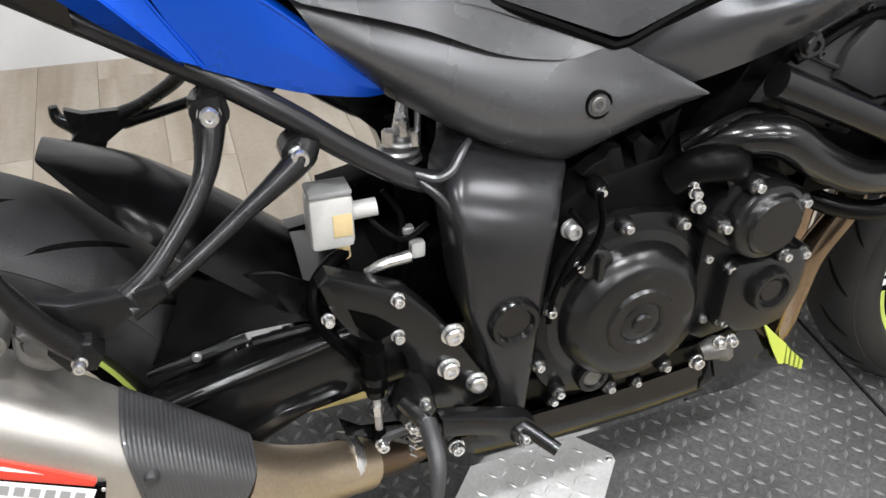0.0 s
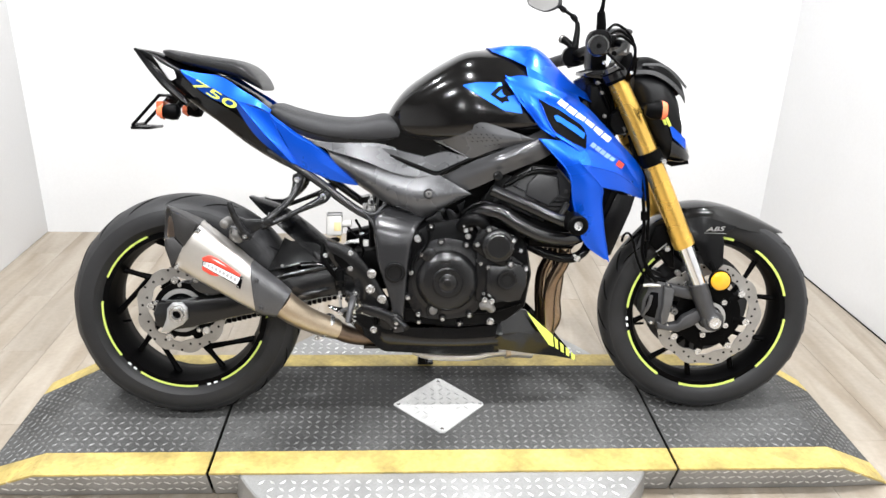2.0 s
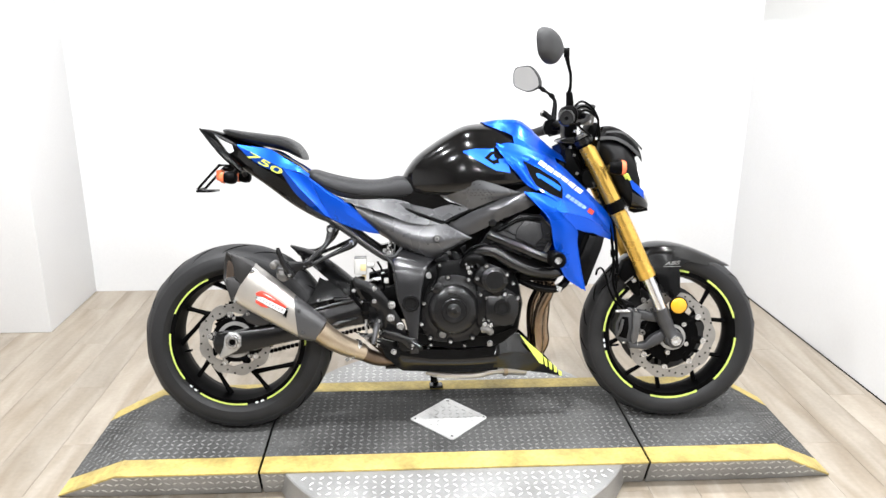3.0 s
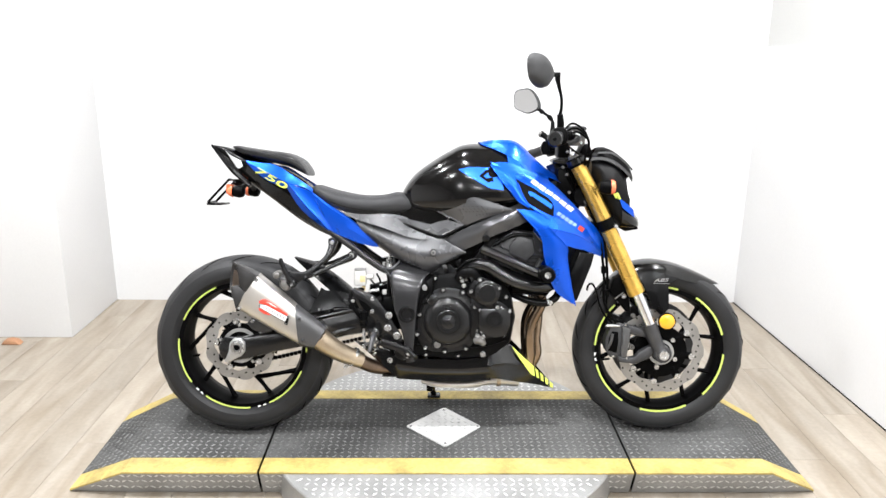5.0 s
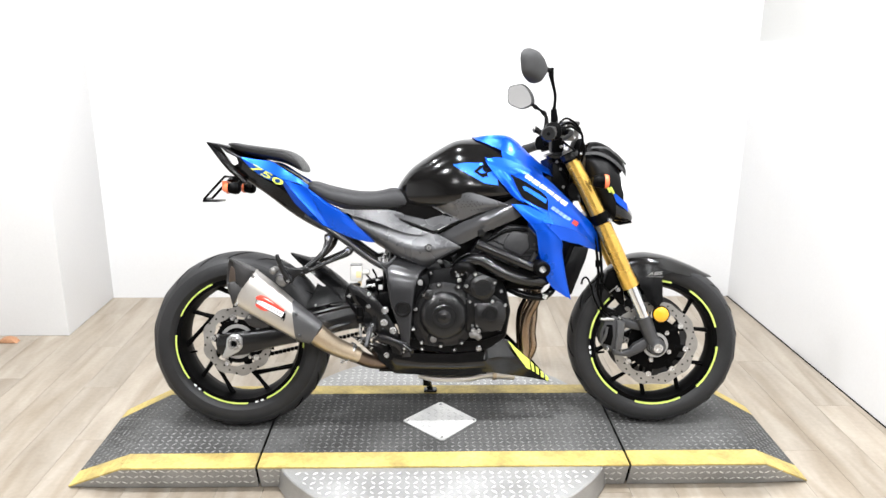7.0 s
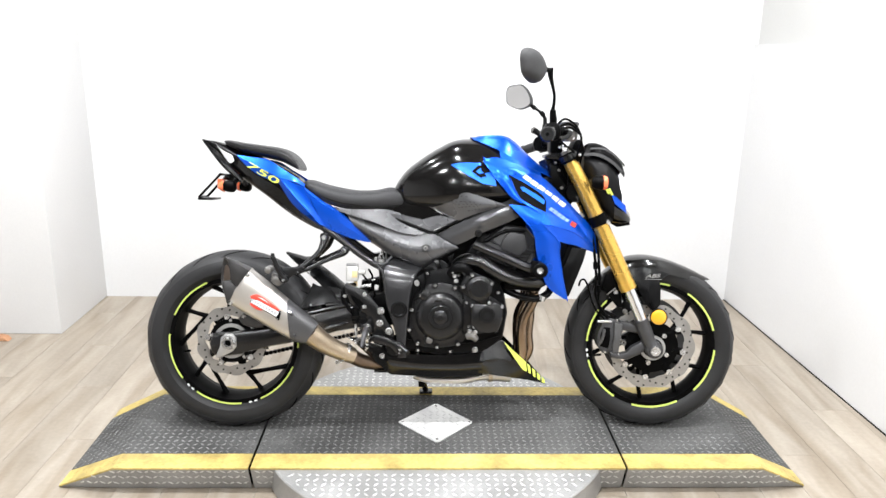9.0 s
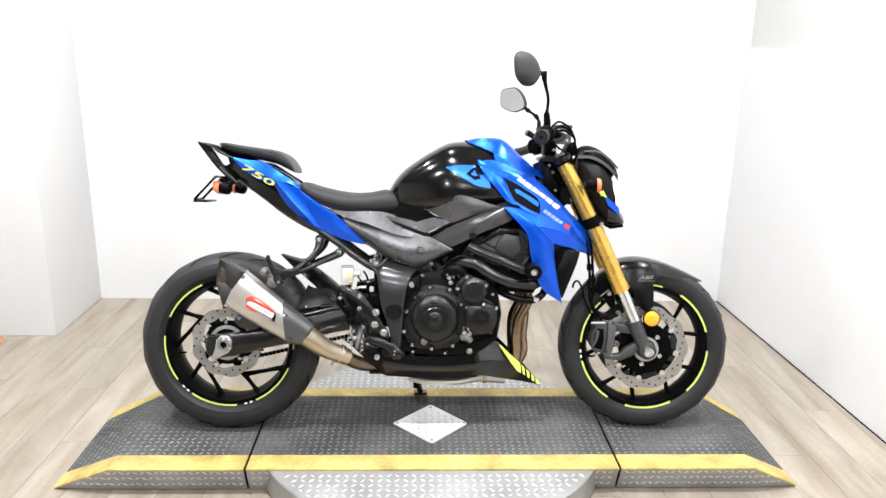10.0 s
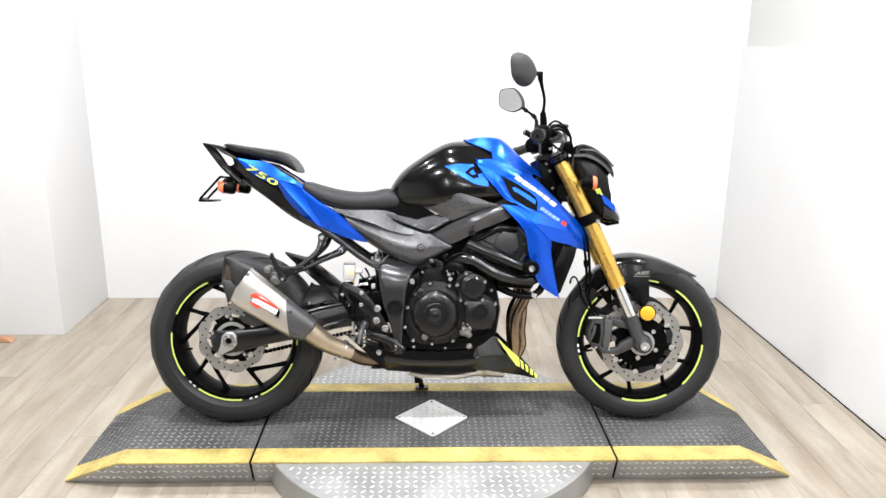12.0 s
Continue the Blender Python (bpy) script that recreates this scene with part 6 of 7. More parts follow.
        sheet([(0.242, -0.1825 + O, 0.846), (0.250, -0.1825 + O, 0.849), (0.300, -0.1825 + O, 0.8205), (0.324, -0.181 + O, 0.8035)], [(0.250, -0.1855 + O, 0.832), (0.255, -0.1855 + O, 0.8325), (0.296, -0.1860 + O, 0.806), (0.320, -0.1845 + O, 0.7905)], M_DECAL_BLUE, "graphic_bar", "blue bar across the black graphic")
        # white plain bars in place of the maker's lettering
        for k in range(6):
            f0, f1 = k / 6, (k + 0.86) / 6
            p = lambda f, d: (0.250 + 0.142 * f + 0.010 * d, -0.176 - 0.001 + 0.012 * f * f, 0.888 - 0.100 * f - 0.0095 + 0.0105 * d)
            sheet([p(f0, 1), p(f1, 1)], [p(f0, 0), p(f1, 0)], M_WHITE, "lettering_bar", "white lettering bar", 3, 3)
        for k in range(5):
            f0, f1 = k / 6, (k + 0.84) / 6
            p = lambda f, d: (0.335 + 0.082 * f + 0.008 * d, -0.196 + 0.028 * f, 0.780 - 0.054 * f - 0.006 + 0.0088 * d)
            sheet([p(f0, 1), p(f1, 1)], [p(f0, 0), p(f1, 0)], M_PALE, "model_bar", "pale model lettering bar", 3, 3)
        p = lambda f, d: (0.335 + 0.082 * f + 0.008 * d, -0.197 + 0.028 * f, 0.780 - 0.054 * f - 0.006 + 0.0125 * d)
        sheet([p(0.92, 1), p(1.13, 1)], [p(0.92, 0), p(1.13, 0)], M_RED, "red_mark", "red lettering bar", 3, 3)
    return root


shroud(-1)
shroud(1)

# tank side panels, seat side cover, both sides
def side_panels(s):
    Y = lambda v: s * v
    tex_rows = [[(-0.129, Y(0.105), 0.817), (-0.050, Y(0.139), 0.840), (0.011, Y(0.156), 0.837), (0.086, Y(0.165), 0.823), (0.195, Y(0.167), 0.788)],
                [(-0.052, Y(0.113), 0.778), (-0.002, Y(0.141), 0.784), (0.049, Y(0.156), 0.783), (0.105, Y(0.167), 0.785), (0.196, Y(0.167), 0.785)],
                [(0.034, Y(0.125), 0.734), (0.048, Y(0.132), 0.735), (0.068, Y(0.140), 0.744), (0.112, Y(0.153), 0.761), (0.197, Y(0.164), 0.782)]]
    tp = part("tank_side_panel", patch(tex_rows, 26, 10, 0.006), M_GREYP, bike, "dark grey dimpled tank side panel")
    if s < 0:
        for i in range(9):
            for j in range(5):
                u, v = 0.34 + i * 0.048, 0.28 + j * 0.13
                if abs(i - 4) + abs(j - 2) > 4:
                    continue
                cols = [catmull(r, 20) for r in tex_rows]
                k = min(19, int(u * 19))
                pnt = catmull([c[k] for c in cols], 11)[int(v * 10)]
                bm = tube([(pnt[0] - 0.0026, pnt[1] + 0.0001, pnt[2] + 0.001), (pnt[0] + 0.0026, pnt[1] + 0.0001, pnt[2] - 0.001)], [0.0006, 0.0009], 6)
                part("dimple", bm, M_DARK, tp)
    part("panel_edge", tube([(-0.129, Y(0.107), 0.817), (-0.090, Y(0.111), 0.797), (-0.052, Y(0.115), 0.778), (-0.010, Y(0.121), 0.757), (0.034, Y(0.127), 0.735)], 0.0022, 8, 20), M_GREYP, tp)
    gl = part("tank_gloss_insert", patch([[(-0.135, Y(0.094), 0.818), (-0.065, Y(0.104), 0.778), (-0.012, Y(0.109), 0.748)], [(-0.190, Y(0.090), 0.752), (-0.11, Y(0.097), 0.737), (-0.060, Y(0.102), 0.729)]], 12, 5, 0.01, True), M_BLACK, bike, "gloss black panel insert")
    part("tank_trim", patch([[(-0.204, Y(0.098), 0.757), (-0.155, Y(0.104), 0.751), (-0.078, Y(0.108), 0.733), (-0.046, Y(0.111), 0.744), (-0.019, Y(0.116), 0.749), (0.034, Y(0.126), 0.736)],
                             [(-0.204, Y(0.099), 0.752), (-0.129, Y(0.107), 0.725), (-0.052, Y(0.114), 0.697), (-0.039, Y(0.117), 0.699), (-0.001, Y(0.122), 0.717), (0.034, Y(0.127), 0.733)]], 40, 6, 0.010, True), M_GREYP, bike, "dark grey tank trim piece under the gloss insert")
    # added black strip that paints the dark gap below panel and trim
    part("panel_gap_strip", tube([(-0.204, Y(0.094), 0.748), (-0.127, Y(0.102), 0.719), (-0.060, Y(0.109), 0.692), (-0.046, Y(0.111), 0.688), (-0.030, Y(0.113), 0.695), (0.034, Y(0.122), 0.727), (0.112, Y(0.148), 0.753), (0.195, Y(0.158), 0.776)], 0.0052, 8, 30), M_DARK, bike)
    cov = [[(-0.358, Y(0.076), 0.764), (-0.276, Y(0.074), 0.756), (-0.203, Y(0.074), 0.755), (-0.125, Y(0.086), 0.722), (-0.066, Y(0.106), 0.700), (-0.018, Y(0.122), 0.675), (0.012, Y(0.129), 0.659), (0.042, Y(0.1365), 0.642)],
           [(-0.335, Y(0.089), 0.747), (-0.265, Y(0.095), 0.722), (-0.195, Y(0.100), 0.704), (-0.128, Y(0.107), 0.681), (-0.066, Y(0.114), 0.667), (-0.018, Y(0.125), 0.656), (0.012, Y(0.1315), 0.650), (0.042, Y(0.137), 0.641)],
           [(-0.315, Y(0.093), 0.717), (-0.258, Y(0.104), 0.690), (-0.185, Y(0.114), 0.655), (-0.125, Y(0.120), 0.632), (-0.071, Y(0.122), 0.630), (-0.020, Y(0.127), 0.634), (0.012, Y(0.132), 0.638), (0.042, Y(0.1365), 0.640)],
           [(-0.290, Y(0.076), 0.688), (-0.250, Y(0.088), 0.662), (-0.172, Y(0.100), 0.615), (-0.120, Y(0.104), 0.596), (-0.076, Y(0.106), 0.590), (-0.022, Y(0.117), 0.612), (0.012, Y(0.126), 0.628), (0.042, Y(0.135), 0.639)],
           [(-0.278, Y(0.058), 0.674), (-0.247, Y(0.064), 0.647), (-0.163, Y(0.074), 0.596), (-0.118, Y(0.078), 0.575), (-0.078, Y(0.082), 0.567), (-0.024, Y(0.104), 0.600), (0.012, Y(0.118), 0.621), (0.042, Y(0.133), 0.638)]]
    sc = part("side_cover", patch(cov, 34, 22, 0.006), M_GREYP, bike, "dark silver-grey side cover below the seat")
    part("seat_flank", patch([[(-0.445, Y(0.104), 0.812), (-0.372, Y(0.102), 0.776), (-0.28, Y(0.103), 0.768), (-0.205, Y(0.098), 0.767), (-0.150, Y(0.092), 0.754)],
                              [(-0.420, Y(0.102), 0.785), (-0.345, Y(0.105), 0.755), (-0.26, Y(0.109), 0.744), (-0.195, Y(0.106), 0.737), (-0.125, Y(0.102), 0.712)]], 20, 4, 0.004), M_GREYP, sc)
    part("cover_step", patch([[(-0.345, Y(0.103), 0.757), (-0.26, Y(0.107), 0.745), (-0.195, Y(0.104), 0.738), (-0.13, Y(0.102), 0.713), (-0.056, Y(0.109), 0.694)],
                              [(-0.328, Y(0.107), 0.748), (-0.237, Y(0.113), 0.722), (-0.163, Y(0.114), 0.693), (-0.100, Y(0.114), 0.682), (-0.056, Y(0.112), 0.690)]], 22, 6, 0.004), M_GREYP, sc)
    if s < 0:
        part("bolt_cup", lathe([(0.0, -0.168), (0.010, -0.168), (0.0115, -0.173), (0.0135, -0.173), (0.0145, -0.165)], 28, (-0.067, 0.050, 0.638)), M_DARK, sc)
        bolt("cover_bolt", -0.067, -0.119, 0.638, 0.0080, sc, M_BRACKET, 0.004)


side_panels(-1)
side_panels(1)

# seats
seat = part("rider_seat", loft([body_ring(-0.492, 0.850, 0.838, 0.073, 3), body_ring(-0.468, 0.865, 0.815, 0.101, 3), body_ring(-0.42, 0.852, 0.785, 0.116, 3), body_ring(-0.36, 0.838, 0.763, 0.122, 3), body_ring(-0.30, 0.830, 0.757, 0.122, 3),
                                body_ring(-0.24, 0.832, 0.757, 0.115, 3), body_ring(-0.19, 0.842, 0.757, 0.105, 3), body_ring(-0.15, 0.832, 0.762, 0.096, 3), body_ring(-0.122, 0.810, 0.772, 0.086, 3), body_ring(-0.112, 0.795, 0.782, 0.073, 3)], 40), M_SEAT, bike, "black vinyl rider seat")
part("seat_seam", tube([(-0.47, -0.098, 0.832), (-0.42, -0.114, 0.810), (-0.36, -0.121, 0.790), (-0.28, -0.121, 0.779), (-0.20, -0.107, 0.777), (-0.13, -0.089, 0.785)], 0.0014, 6, 26), M_DARK, seat)
part("pillion_seat", loft([body_ring(-0.755, 0.996, 0.987, 0.05, 3), body_ring(-0.735, 0.997, 0.974, 0.085, 3), body_ring(-0.69, 0.990, 0.955, 0.105, 3), body_ring(-0.615, 0.980, 0.937, 0.118, 3), body_ring(-0.56, 0.972, 0.924, 0.12, 3),
                                  body_ring(-0.525, 0.955, 0.908, 0.118, 3), body_ring(-0.503, 0.928, 0.897, 0.108, 3), body_ring(-0.496, 0.910, 0.896, 0.095, 3)], 30), M_SEAT_REAR, bike, "black vinyl pillion seat")

# tail unit
tail = part("tail_unit", loft([body_ring(-0.832, 1.000, 0.990, 0.022, 3), body_ring(-0.785, 0.993, 0.955, 0.045, 3), body_ring(-0.735, 0.978, 0.900, 0.062, 3), body_ring(-0.69, 0.960, 0.860, 0.074, 3), body_ring(-0.62, 0.935, 0.810, 0.084, 3),
                               body_ring(-0.55, 0.90, 0.756, 0.090, 3), body_ring(-0.49, 0.86, 0.718, 0.092, 3), body_ring(-0.43, 0.80, 0.690, 0.09, 3), body_ring(-0.38, 0.775, 0.69, 0.085, 3), body_ring(-0.32, 0.765, 0.69, 0.076, 3), body_ring(-0.25, 0.755, 0.685, 0.056, 3)], 36), M_SATIN, bike, "satin black tail unit")


def tail_sides(s):
    Y = lambda v: s * v
    top = [(-0.702, Y(0.086), 0.945), (-0.655, Y(0.094), 0.938), (-0.596, Y(0.102), 0.929), (-0.545, Y(0.107), 0.897), (-0.510, Y(0.110), 0.876), (-0.472, Y(0.114), 0.849)]
    ridge = [(-0.700, Y(0.088), 0.941), (-0.627, Y(0.108), 0.906), (-0.555, Y(0.122), 0.870), (-0.530, Y(0.124), 0.864), (-0.500, Y(0.125), 0.855), (-0.474, Y(0.125), 0.841)]
    fold = [(-0.555, Y(0.122), 0.870), (-0.524, Y(0.1255), 0.832), (-0.499, Y(0.127), 0.801), (-0.462, Y(0.1235), 0.760), (-0.424, Y(0.113), 0.716)]
    seam = [(-0.474, Y(0.125), 0.841), (-0.461, Y(0.121), 0.808), (-0.447, Y(0.117), 0.778), (-0.427, Y(0.112), 0.742), (-0.407, Y(0.106), 0.707)]
    edge_a = [(-0.698, Y(0.088), 0.936), (-0.668, Y(0.093), 0.906), (-0.621, Y(0.099), 0.874), (-0.562, Y(0.106), 0.855)]
    edge_b = [(-0.562, Y(0.106), 0.855), (-0.528, Y(0.107), 0.800), (-0.502, Y(0.107), 0.770), (-0.465, Y(0.106), 0.739), (-0.420, Y(0.104), 0.708)]
    skin = merge(patch([top, ridge], 26, 4, 0.004), patch([ridge[:3], edge_a], 16, 4, 0.004), patch([fold, edge_b], 18, 4, 0.004), patch([seam, fold], 18, 6, 0.004),
                 tube(ridge, 0.0016, 8, 24), tube(fold, 0.0014, 8, 18), tube([ridge[2], ridge[4], ridge[5]], 0.0014, 8, 10))
    panel = part("tail_panel", skin, M_BLUE, bike, "blue painted tail side panel", sharp=0.2)
    low = [[(-0.474, Y(0.121), 0.840), (-0.415, Y(0.110), 0.795), (-0.363, Y(0.102), 0.763), (-0.318, Y(0.087), 0.724), (-0.280, Y(0.074), 0.687), (-0.246, Y(0.062), 0.658)],
           [(-0.470, Y(0.126), 0.832), (-0.413, Y(0.116), 0.787), (-0.361, Y(0.107), 0.755), (-0.317, Y(0.092), 0.717), (-0.280, Y(0.078), 0.681), (-0.246, Y(0.064), 0.655)],
           [(-0.438, Y(0.118), 0.768), (-0.398, Y(0.112), 0.741), (-0.352, Y(0.103), 0.716), (-0.314, Y(0.090), 0.692), (-0.280, Y(0.077), 0.668), (-0.246, Y(0.064), 0.654)],
           [(-0.408, Y(0.103), 0.705), (-0.367, Y(0.096), 0.686), (-0.333, Y(0.086), 0.671), (-0.300, Y(0.078), 0.661), (-0.272, Y(0.070), 0.654), (-0.246, Y(0.062), 0.652)]]
    part("lower_tail_panel", merge(patch(low, 26, 4, 0.004, creased=True), tube(low[1], 0.0018, 8, 24), tube([seam[0], seam[2], seam[4]], 0.0016, 8, 16)), M_BLUE, panel, "blue facet running under the seat", sharp=0.25)
    part("tail_insert", patch([[(-0.700, Y(0.080), 0.928), (-0.640, Y(0.090), 0.880), (-0.572, Y(0.100), 0.842), (-0.53, Y(0.102), 0.806), (-0.490, Y(0.103), 0.758)],
                               [(-0.706, Y(0.074), 0.908), (-0.645, Y(0.084), 0.850), (-0.590, Y(0.090), 0.810), (-0.55, Y(0.094), 0.782), (-0.49, Y(0.098), 0.740)]], 18, 6, 0.004), M_BLACK, panel, "gloss black tail insert")
    part("tail_lens", patch([[(-0.782, Y(0.048), 0.980), (-0.758, Y(0.062), 0.962), (-0.722, Y(0.078), 0.945)], [(-0.742, Y(0.060), 0.923), (-0.730, Y(0.068), 0.918), (-0.715, Y(0.080), 0.925)]], 8, 5, 0.004), M_LENS, panel, "clear tail lamp lens")
    part("tail_blade", tube([(-0.835, Y(0.018), 0.998), (-0.79, Y(0.05), 0.955), (-0.745, Y(0.064), 0.908), (-0.69, Y(0.076), 0.858)], [0.004, 0.009, 0.012, 0.008], 8, 14), M_SATIN, panel)
    return panel


tp_right = tail_sides(-1)
tail_sides(1)


def words(text, size, m, material, parent, lab, shear=0.0):
    """Flat lettering in the built-in font, as a mesh."""
    cu = bpy.data.curves.new("lettering", "FONT")
    cu.body, cu.size, cu.extrude, cu.shear = text, size, 0.0008, shear
    cu.align_x, cu.offset = "CENTER", size * 0.008
    tmp = bpy.data.objects.new("lettering", cu)
    scene.collection.objects.link(tmp)
    me = bpy.data.meshes.new_from_object(tmp)
    bpy.data.objects.remove(tmp)
    me.materials.clear()
    bm = bmesh.new()
    bm.from_mesh(me)
    return part("lettering", bm, material, parent, lab, move=m)


# lettering stands on the near side: its x runs forwards, its y up
T = Matrix.Translation((-0.620, -0.1115, 0.8785)) @ Matrix.Rotation(radians(-9), 4, "Z") @ Matrix.Rotation(radians(29), 4, "Y") @ Matrix.Rotation(radians(90), 4, "X") @ Matrix.Diagonal((2.85, 0.95, 1, 1))
words("750", 0.030, T, M_LIMEY, tp_right, "lime model number", 0.12)

# number plate bracket with rear indicators
holder = part("plate_holder", tube([(-0.705, 0.0, 0.875), (-0.735, 0.0, 0.868), (-0.765, 0.0, 0.872)], [0.014, 0.016, 0.010], 8, 8), M_SATIN, bike, "black number plate bracket")
part("plate_frame", tube([(-0.770, -0.05, 0.880), (-0.842, -0.05, 0.803), (-0.842, 0.05, 0.803), (-0.770, 0.05, 0.880), (-0.770, -0.05, 0.880)], 0.0045, 8), M_SATIN, holder)
part("plate_lip", box(-0.846, -0.795, -0.06, 0.06, 0.792, 0.800, 0.003), M_SATIN, holder)
part("reflector", box(-0.785, -0.765, -0.035, 0.035, 0.83, 0.865, 0.004), M_ORANGE, holder, "orange rear reflector", move=ID)
for s in (-1, 1):
    ind = part("rear_indicator", lathe([(0.0, -0.024), (0.013, -0.022), (0.018, -0.012), (0.021, 0.004), (0.019, 0.016), (0.010, 0.022), (0.0, 0.023)], 20, (0, 0, 0), "x"), M_DARK, bike, "black rear indicator pod", move=Matrix.Translation((-0.722, s * 0.115, 0.840)) @ Matrix.Rotation(0.0, 4, "Z"))
    part("indicator_lens", lathe([(0.0, -0.024), (0.011, -0.022), (0.0175, -0.013), (0.0195, -0.006)], 20, (-0.734, s * 0.115, 0.840), "x"), M_ORANGE, ind, "orange lens")
    part("indicator_stem", tube([(-0.72, s * 0.03, 0.862), (-0.715, s * 0.07, 0.855), (-0.718, s * 0.10, 0.845)], 0.009, 8, 6), M_DARK, ind)

# ------------------------------------------------ front end, turned a little to the right with the bars
def front(name, bm, material, parent, lab=""):
    return part(name, bm, material, parent, lab, move=STEER)


FX = 0.009
for s in (-1, 1):
    y = s * 0.105
    leg = front("fork_leg", tube([(0.427, y, 0.938), (0.413, y, 0.965)], [0.0285, 0.0275], 24), M_DARK, bike, "black fork top cap")
    front("cap_nut", tube([(0.413, y, 0.964), (0.409, y, 0.973)], [0.019, 0.017], 6), M_BRACKET, leg)
    front("outer_tube", tube([(0.426, y, 0.940), (0.4745, y, 0.850), (0.525, y, 0.748), (0.569, y, 0.655), (0.631, y, 0.522)], [0.0250, 0.026, 0.0265, 0.0275, 0.0275], 24), M_GOLD, leg, "gold anodised fork outer tube")
    front("seal_collar", tube([(0.619 + FX, y, 0.528), (0.630 + FX, y, 0.506)], [0.0295, 0.0285], 24), M_GOLD, leg, "gold seal collar")
    front("inner_tube", tube([(0.626 + FX, y, 0.515), (0.695 + FX * 0.5, y, 0.372)], 0.0205, 20), M_CHROME, leg, "chrome fork inner tube")
    front("fork_bottom", tube([(0.680 + FX * 0.5, y, 0.400), (0.700, y, 0.360), (0.715, y, 0.325), (FRONTX, y, FR)], [0.0255, 0.025, 0.023, 0.026], 18, 10), M_CALIPER, leg, "black fork bottom casting")
    front("axle_clamp", lathe([(0.0, -0.018), (0.026, -0.018), (0.030, -0.013), (0.030, 0.015), (0.0, 0.015)], 28, (FRONTX, y, FR)), M_CALIPER, leg)
    front("axle_end", lathe([(0.0, -0.030), (0.006, -0.030), (0.008, -0.034), (0.016, -0.034), (0.0175, -0.030), (0.0175, -0.015)], 24, (FRONTX, y, FR)), M_STEEL, leg, "bright axle end")
    cal = front("brake_caliper", prism([(0.550, 0.372), (0.554, 0.396), (0.585, 0.403), (0.622, 0.386), (0.622, 0.346), (0.614, 0.291), (0.590, 0.271), (0.558, 0.277), (0.538, 0.303), (0.538, 0.345)], s * 0.045, s * 0.096, 0.008), M_CALIPER, bike, "dark grey four-piston brake caliper")
    front("caliper_face", prism([(0.594, 0.391), (0.623, 0.383), (0.620, 0.336), (0.611, 0.285), (0.594, 0.277), (0.590, 0.306), (0.596, 0.335)], s * 0.092, s * 0.108, 0.004), M_CALIPER_BODY, cal, "lighter grey caliper half")
    front("caliper_arm", prism([(0.612, 0.394), (0.650, 0.386), (0.684, 0.377), (0.700, 0.362), (0.690, 0.348), (0.650, 0.354), (0.618, 0.362)], s * 0.080, s * 0.100, 0.006), M_CALIPER, cal)
    front("caliper_arm", prism([(0.580, 0.287), (0.611, 0.277), (0.640, 0.283), (0.655, 0.302), (0.697, 0.326), (0.722, 0.310), (0.689, 0.278), (0.643, 0.256), (0.586, 0.263)], s * 0.082, s * 0.106, 0.006), M_CALIPER, cal)
    if s < 0:
        front("pad_window", prism([(0.548, 0.302), (0.578, 0.294), (0.584, 0.330), (0.582, 0.368), (0.562, 0.370), (0.550, 0.345)], -0.094, -0.0975, 0.001), M_DARK, cal)
        front("bridge_rib", tube([(0.544, -0.096, 0.302), (0.556, -0.101, 0.330), (0.562, -0.101, 0.362)], [0.004, 0.0055, 0.005], 8, 10), M_CALIPER_BODY, cal)
        front("pad_pin", tube([(0.538, -0.098, 0.389), (0.560, -0.099, 0.390), (0.586, -0.099, 0.389)], [0.0040, 0.0052, 0.0035], 10), M_ALU, cal, "bright pad pin")
        for bx, bz, br in ((0.566, 0.284, 0.0050), (0.604, 0.394, 0.0042), (0.611, 0.279, 0.0040)):
            front("caliper_bolt", lathe([(0.0, -0.012), (br * 0.65, -0.012), (br, -0.010), (br, 0.004)], 14, (bx, -0.098, bz)), M_STEEL, cal)
        front("bolt_eye", lathe([(0.0045, -0.008), (0.0085, -0.008), (0.0095, -0.004), (0.0095, 0.006), (0.0045, 0.006)], 18, (0.629, -0.098, 0.316), close=True), M_BRACKET, cal)
        front("banjo_bolt", lathe([(0.0, -0.012), (0.006, -0.012), (0.0085, -0.009), (0.0085, 0.004)], 12, (0.633, -0.085, 0.424)), M_BRACKET, cal)
        front("sensor_ring", lathe([(0.034, -0.010), (0.044, -0.010), (0.044, -0.006), (0.034, -0.006)], 36, (FRONTX, -0.078, FR), close=True), M_ALU, leg, "toothed speed sensor ring")
        refl = front("fork_reflector", lathe([(0.0, -0.014), (0.021, -0.013), (0.0255, -0.010), (0.027, -0.004), (0.027, 0.004), (0.0, 0.004)], 36, (0.742, -0.110, 0.412)), M_AMBER, bike, "round amber side reflector")
        front("reflector_rim", lathe([(0.0268, -0.008), (0.0295, -0.008), (0.0295, 0.004), (0.0268, 0.004)], 36, (0.742, -0.110, 0.412), close=True), M_DARK, refl)
        front("reflector_stay", tube([(0.715, -0.095, 0.46), (0.735, -0.1, 0.425)], 0.008, 8), M_DARK, refl)
        front("brake_line", tube([(0.47, -0.095, 0.80), (0.505, -0.10, 0.70), (0.520, -0.102, 0.62), (0.527, -0.102, 0.55), (0.527, -0.102, 0.484), (0.545, -0.102, 0.439), (0.573, -0.10, 0.400)], 0.0048, 8, 30), M_DARK, leg, "black front brake hose")
        front("brake_line", tube([(0.485, -0.085, 0.80), (0.520, -0.09, 0.70), (0.534, -0.095, 0.62), (0.540, -0.097, 0.52), (0.538, -0.097, 0.455), (0.556, -0.095, 0.415), (0.600, -0.09, 0.402)], 0.0048, 8, 30), M_DARK, leg)
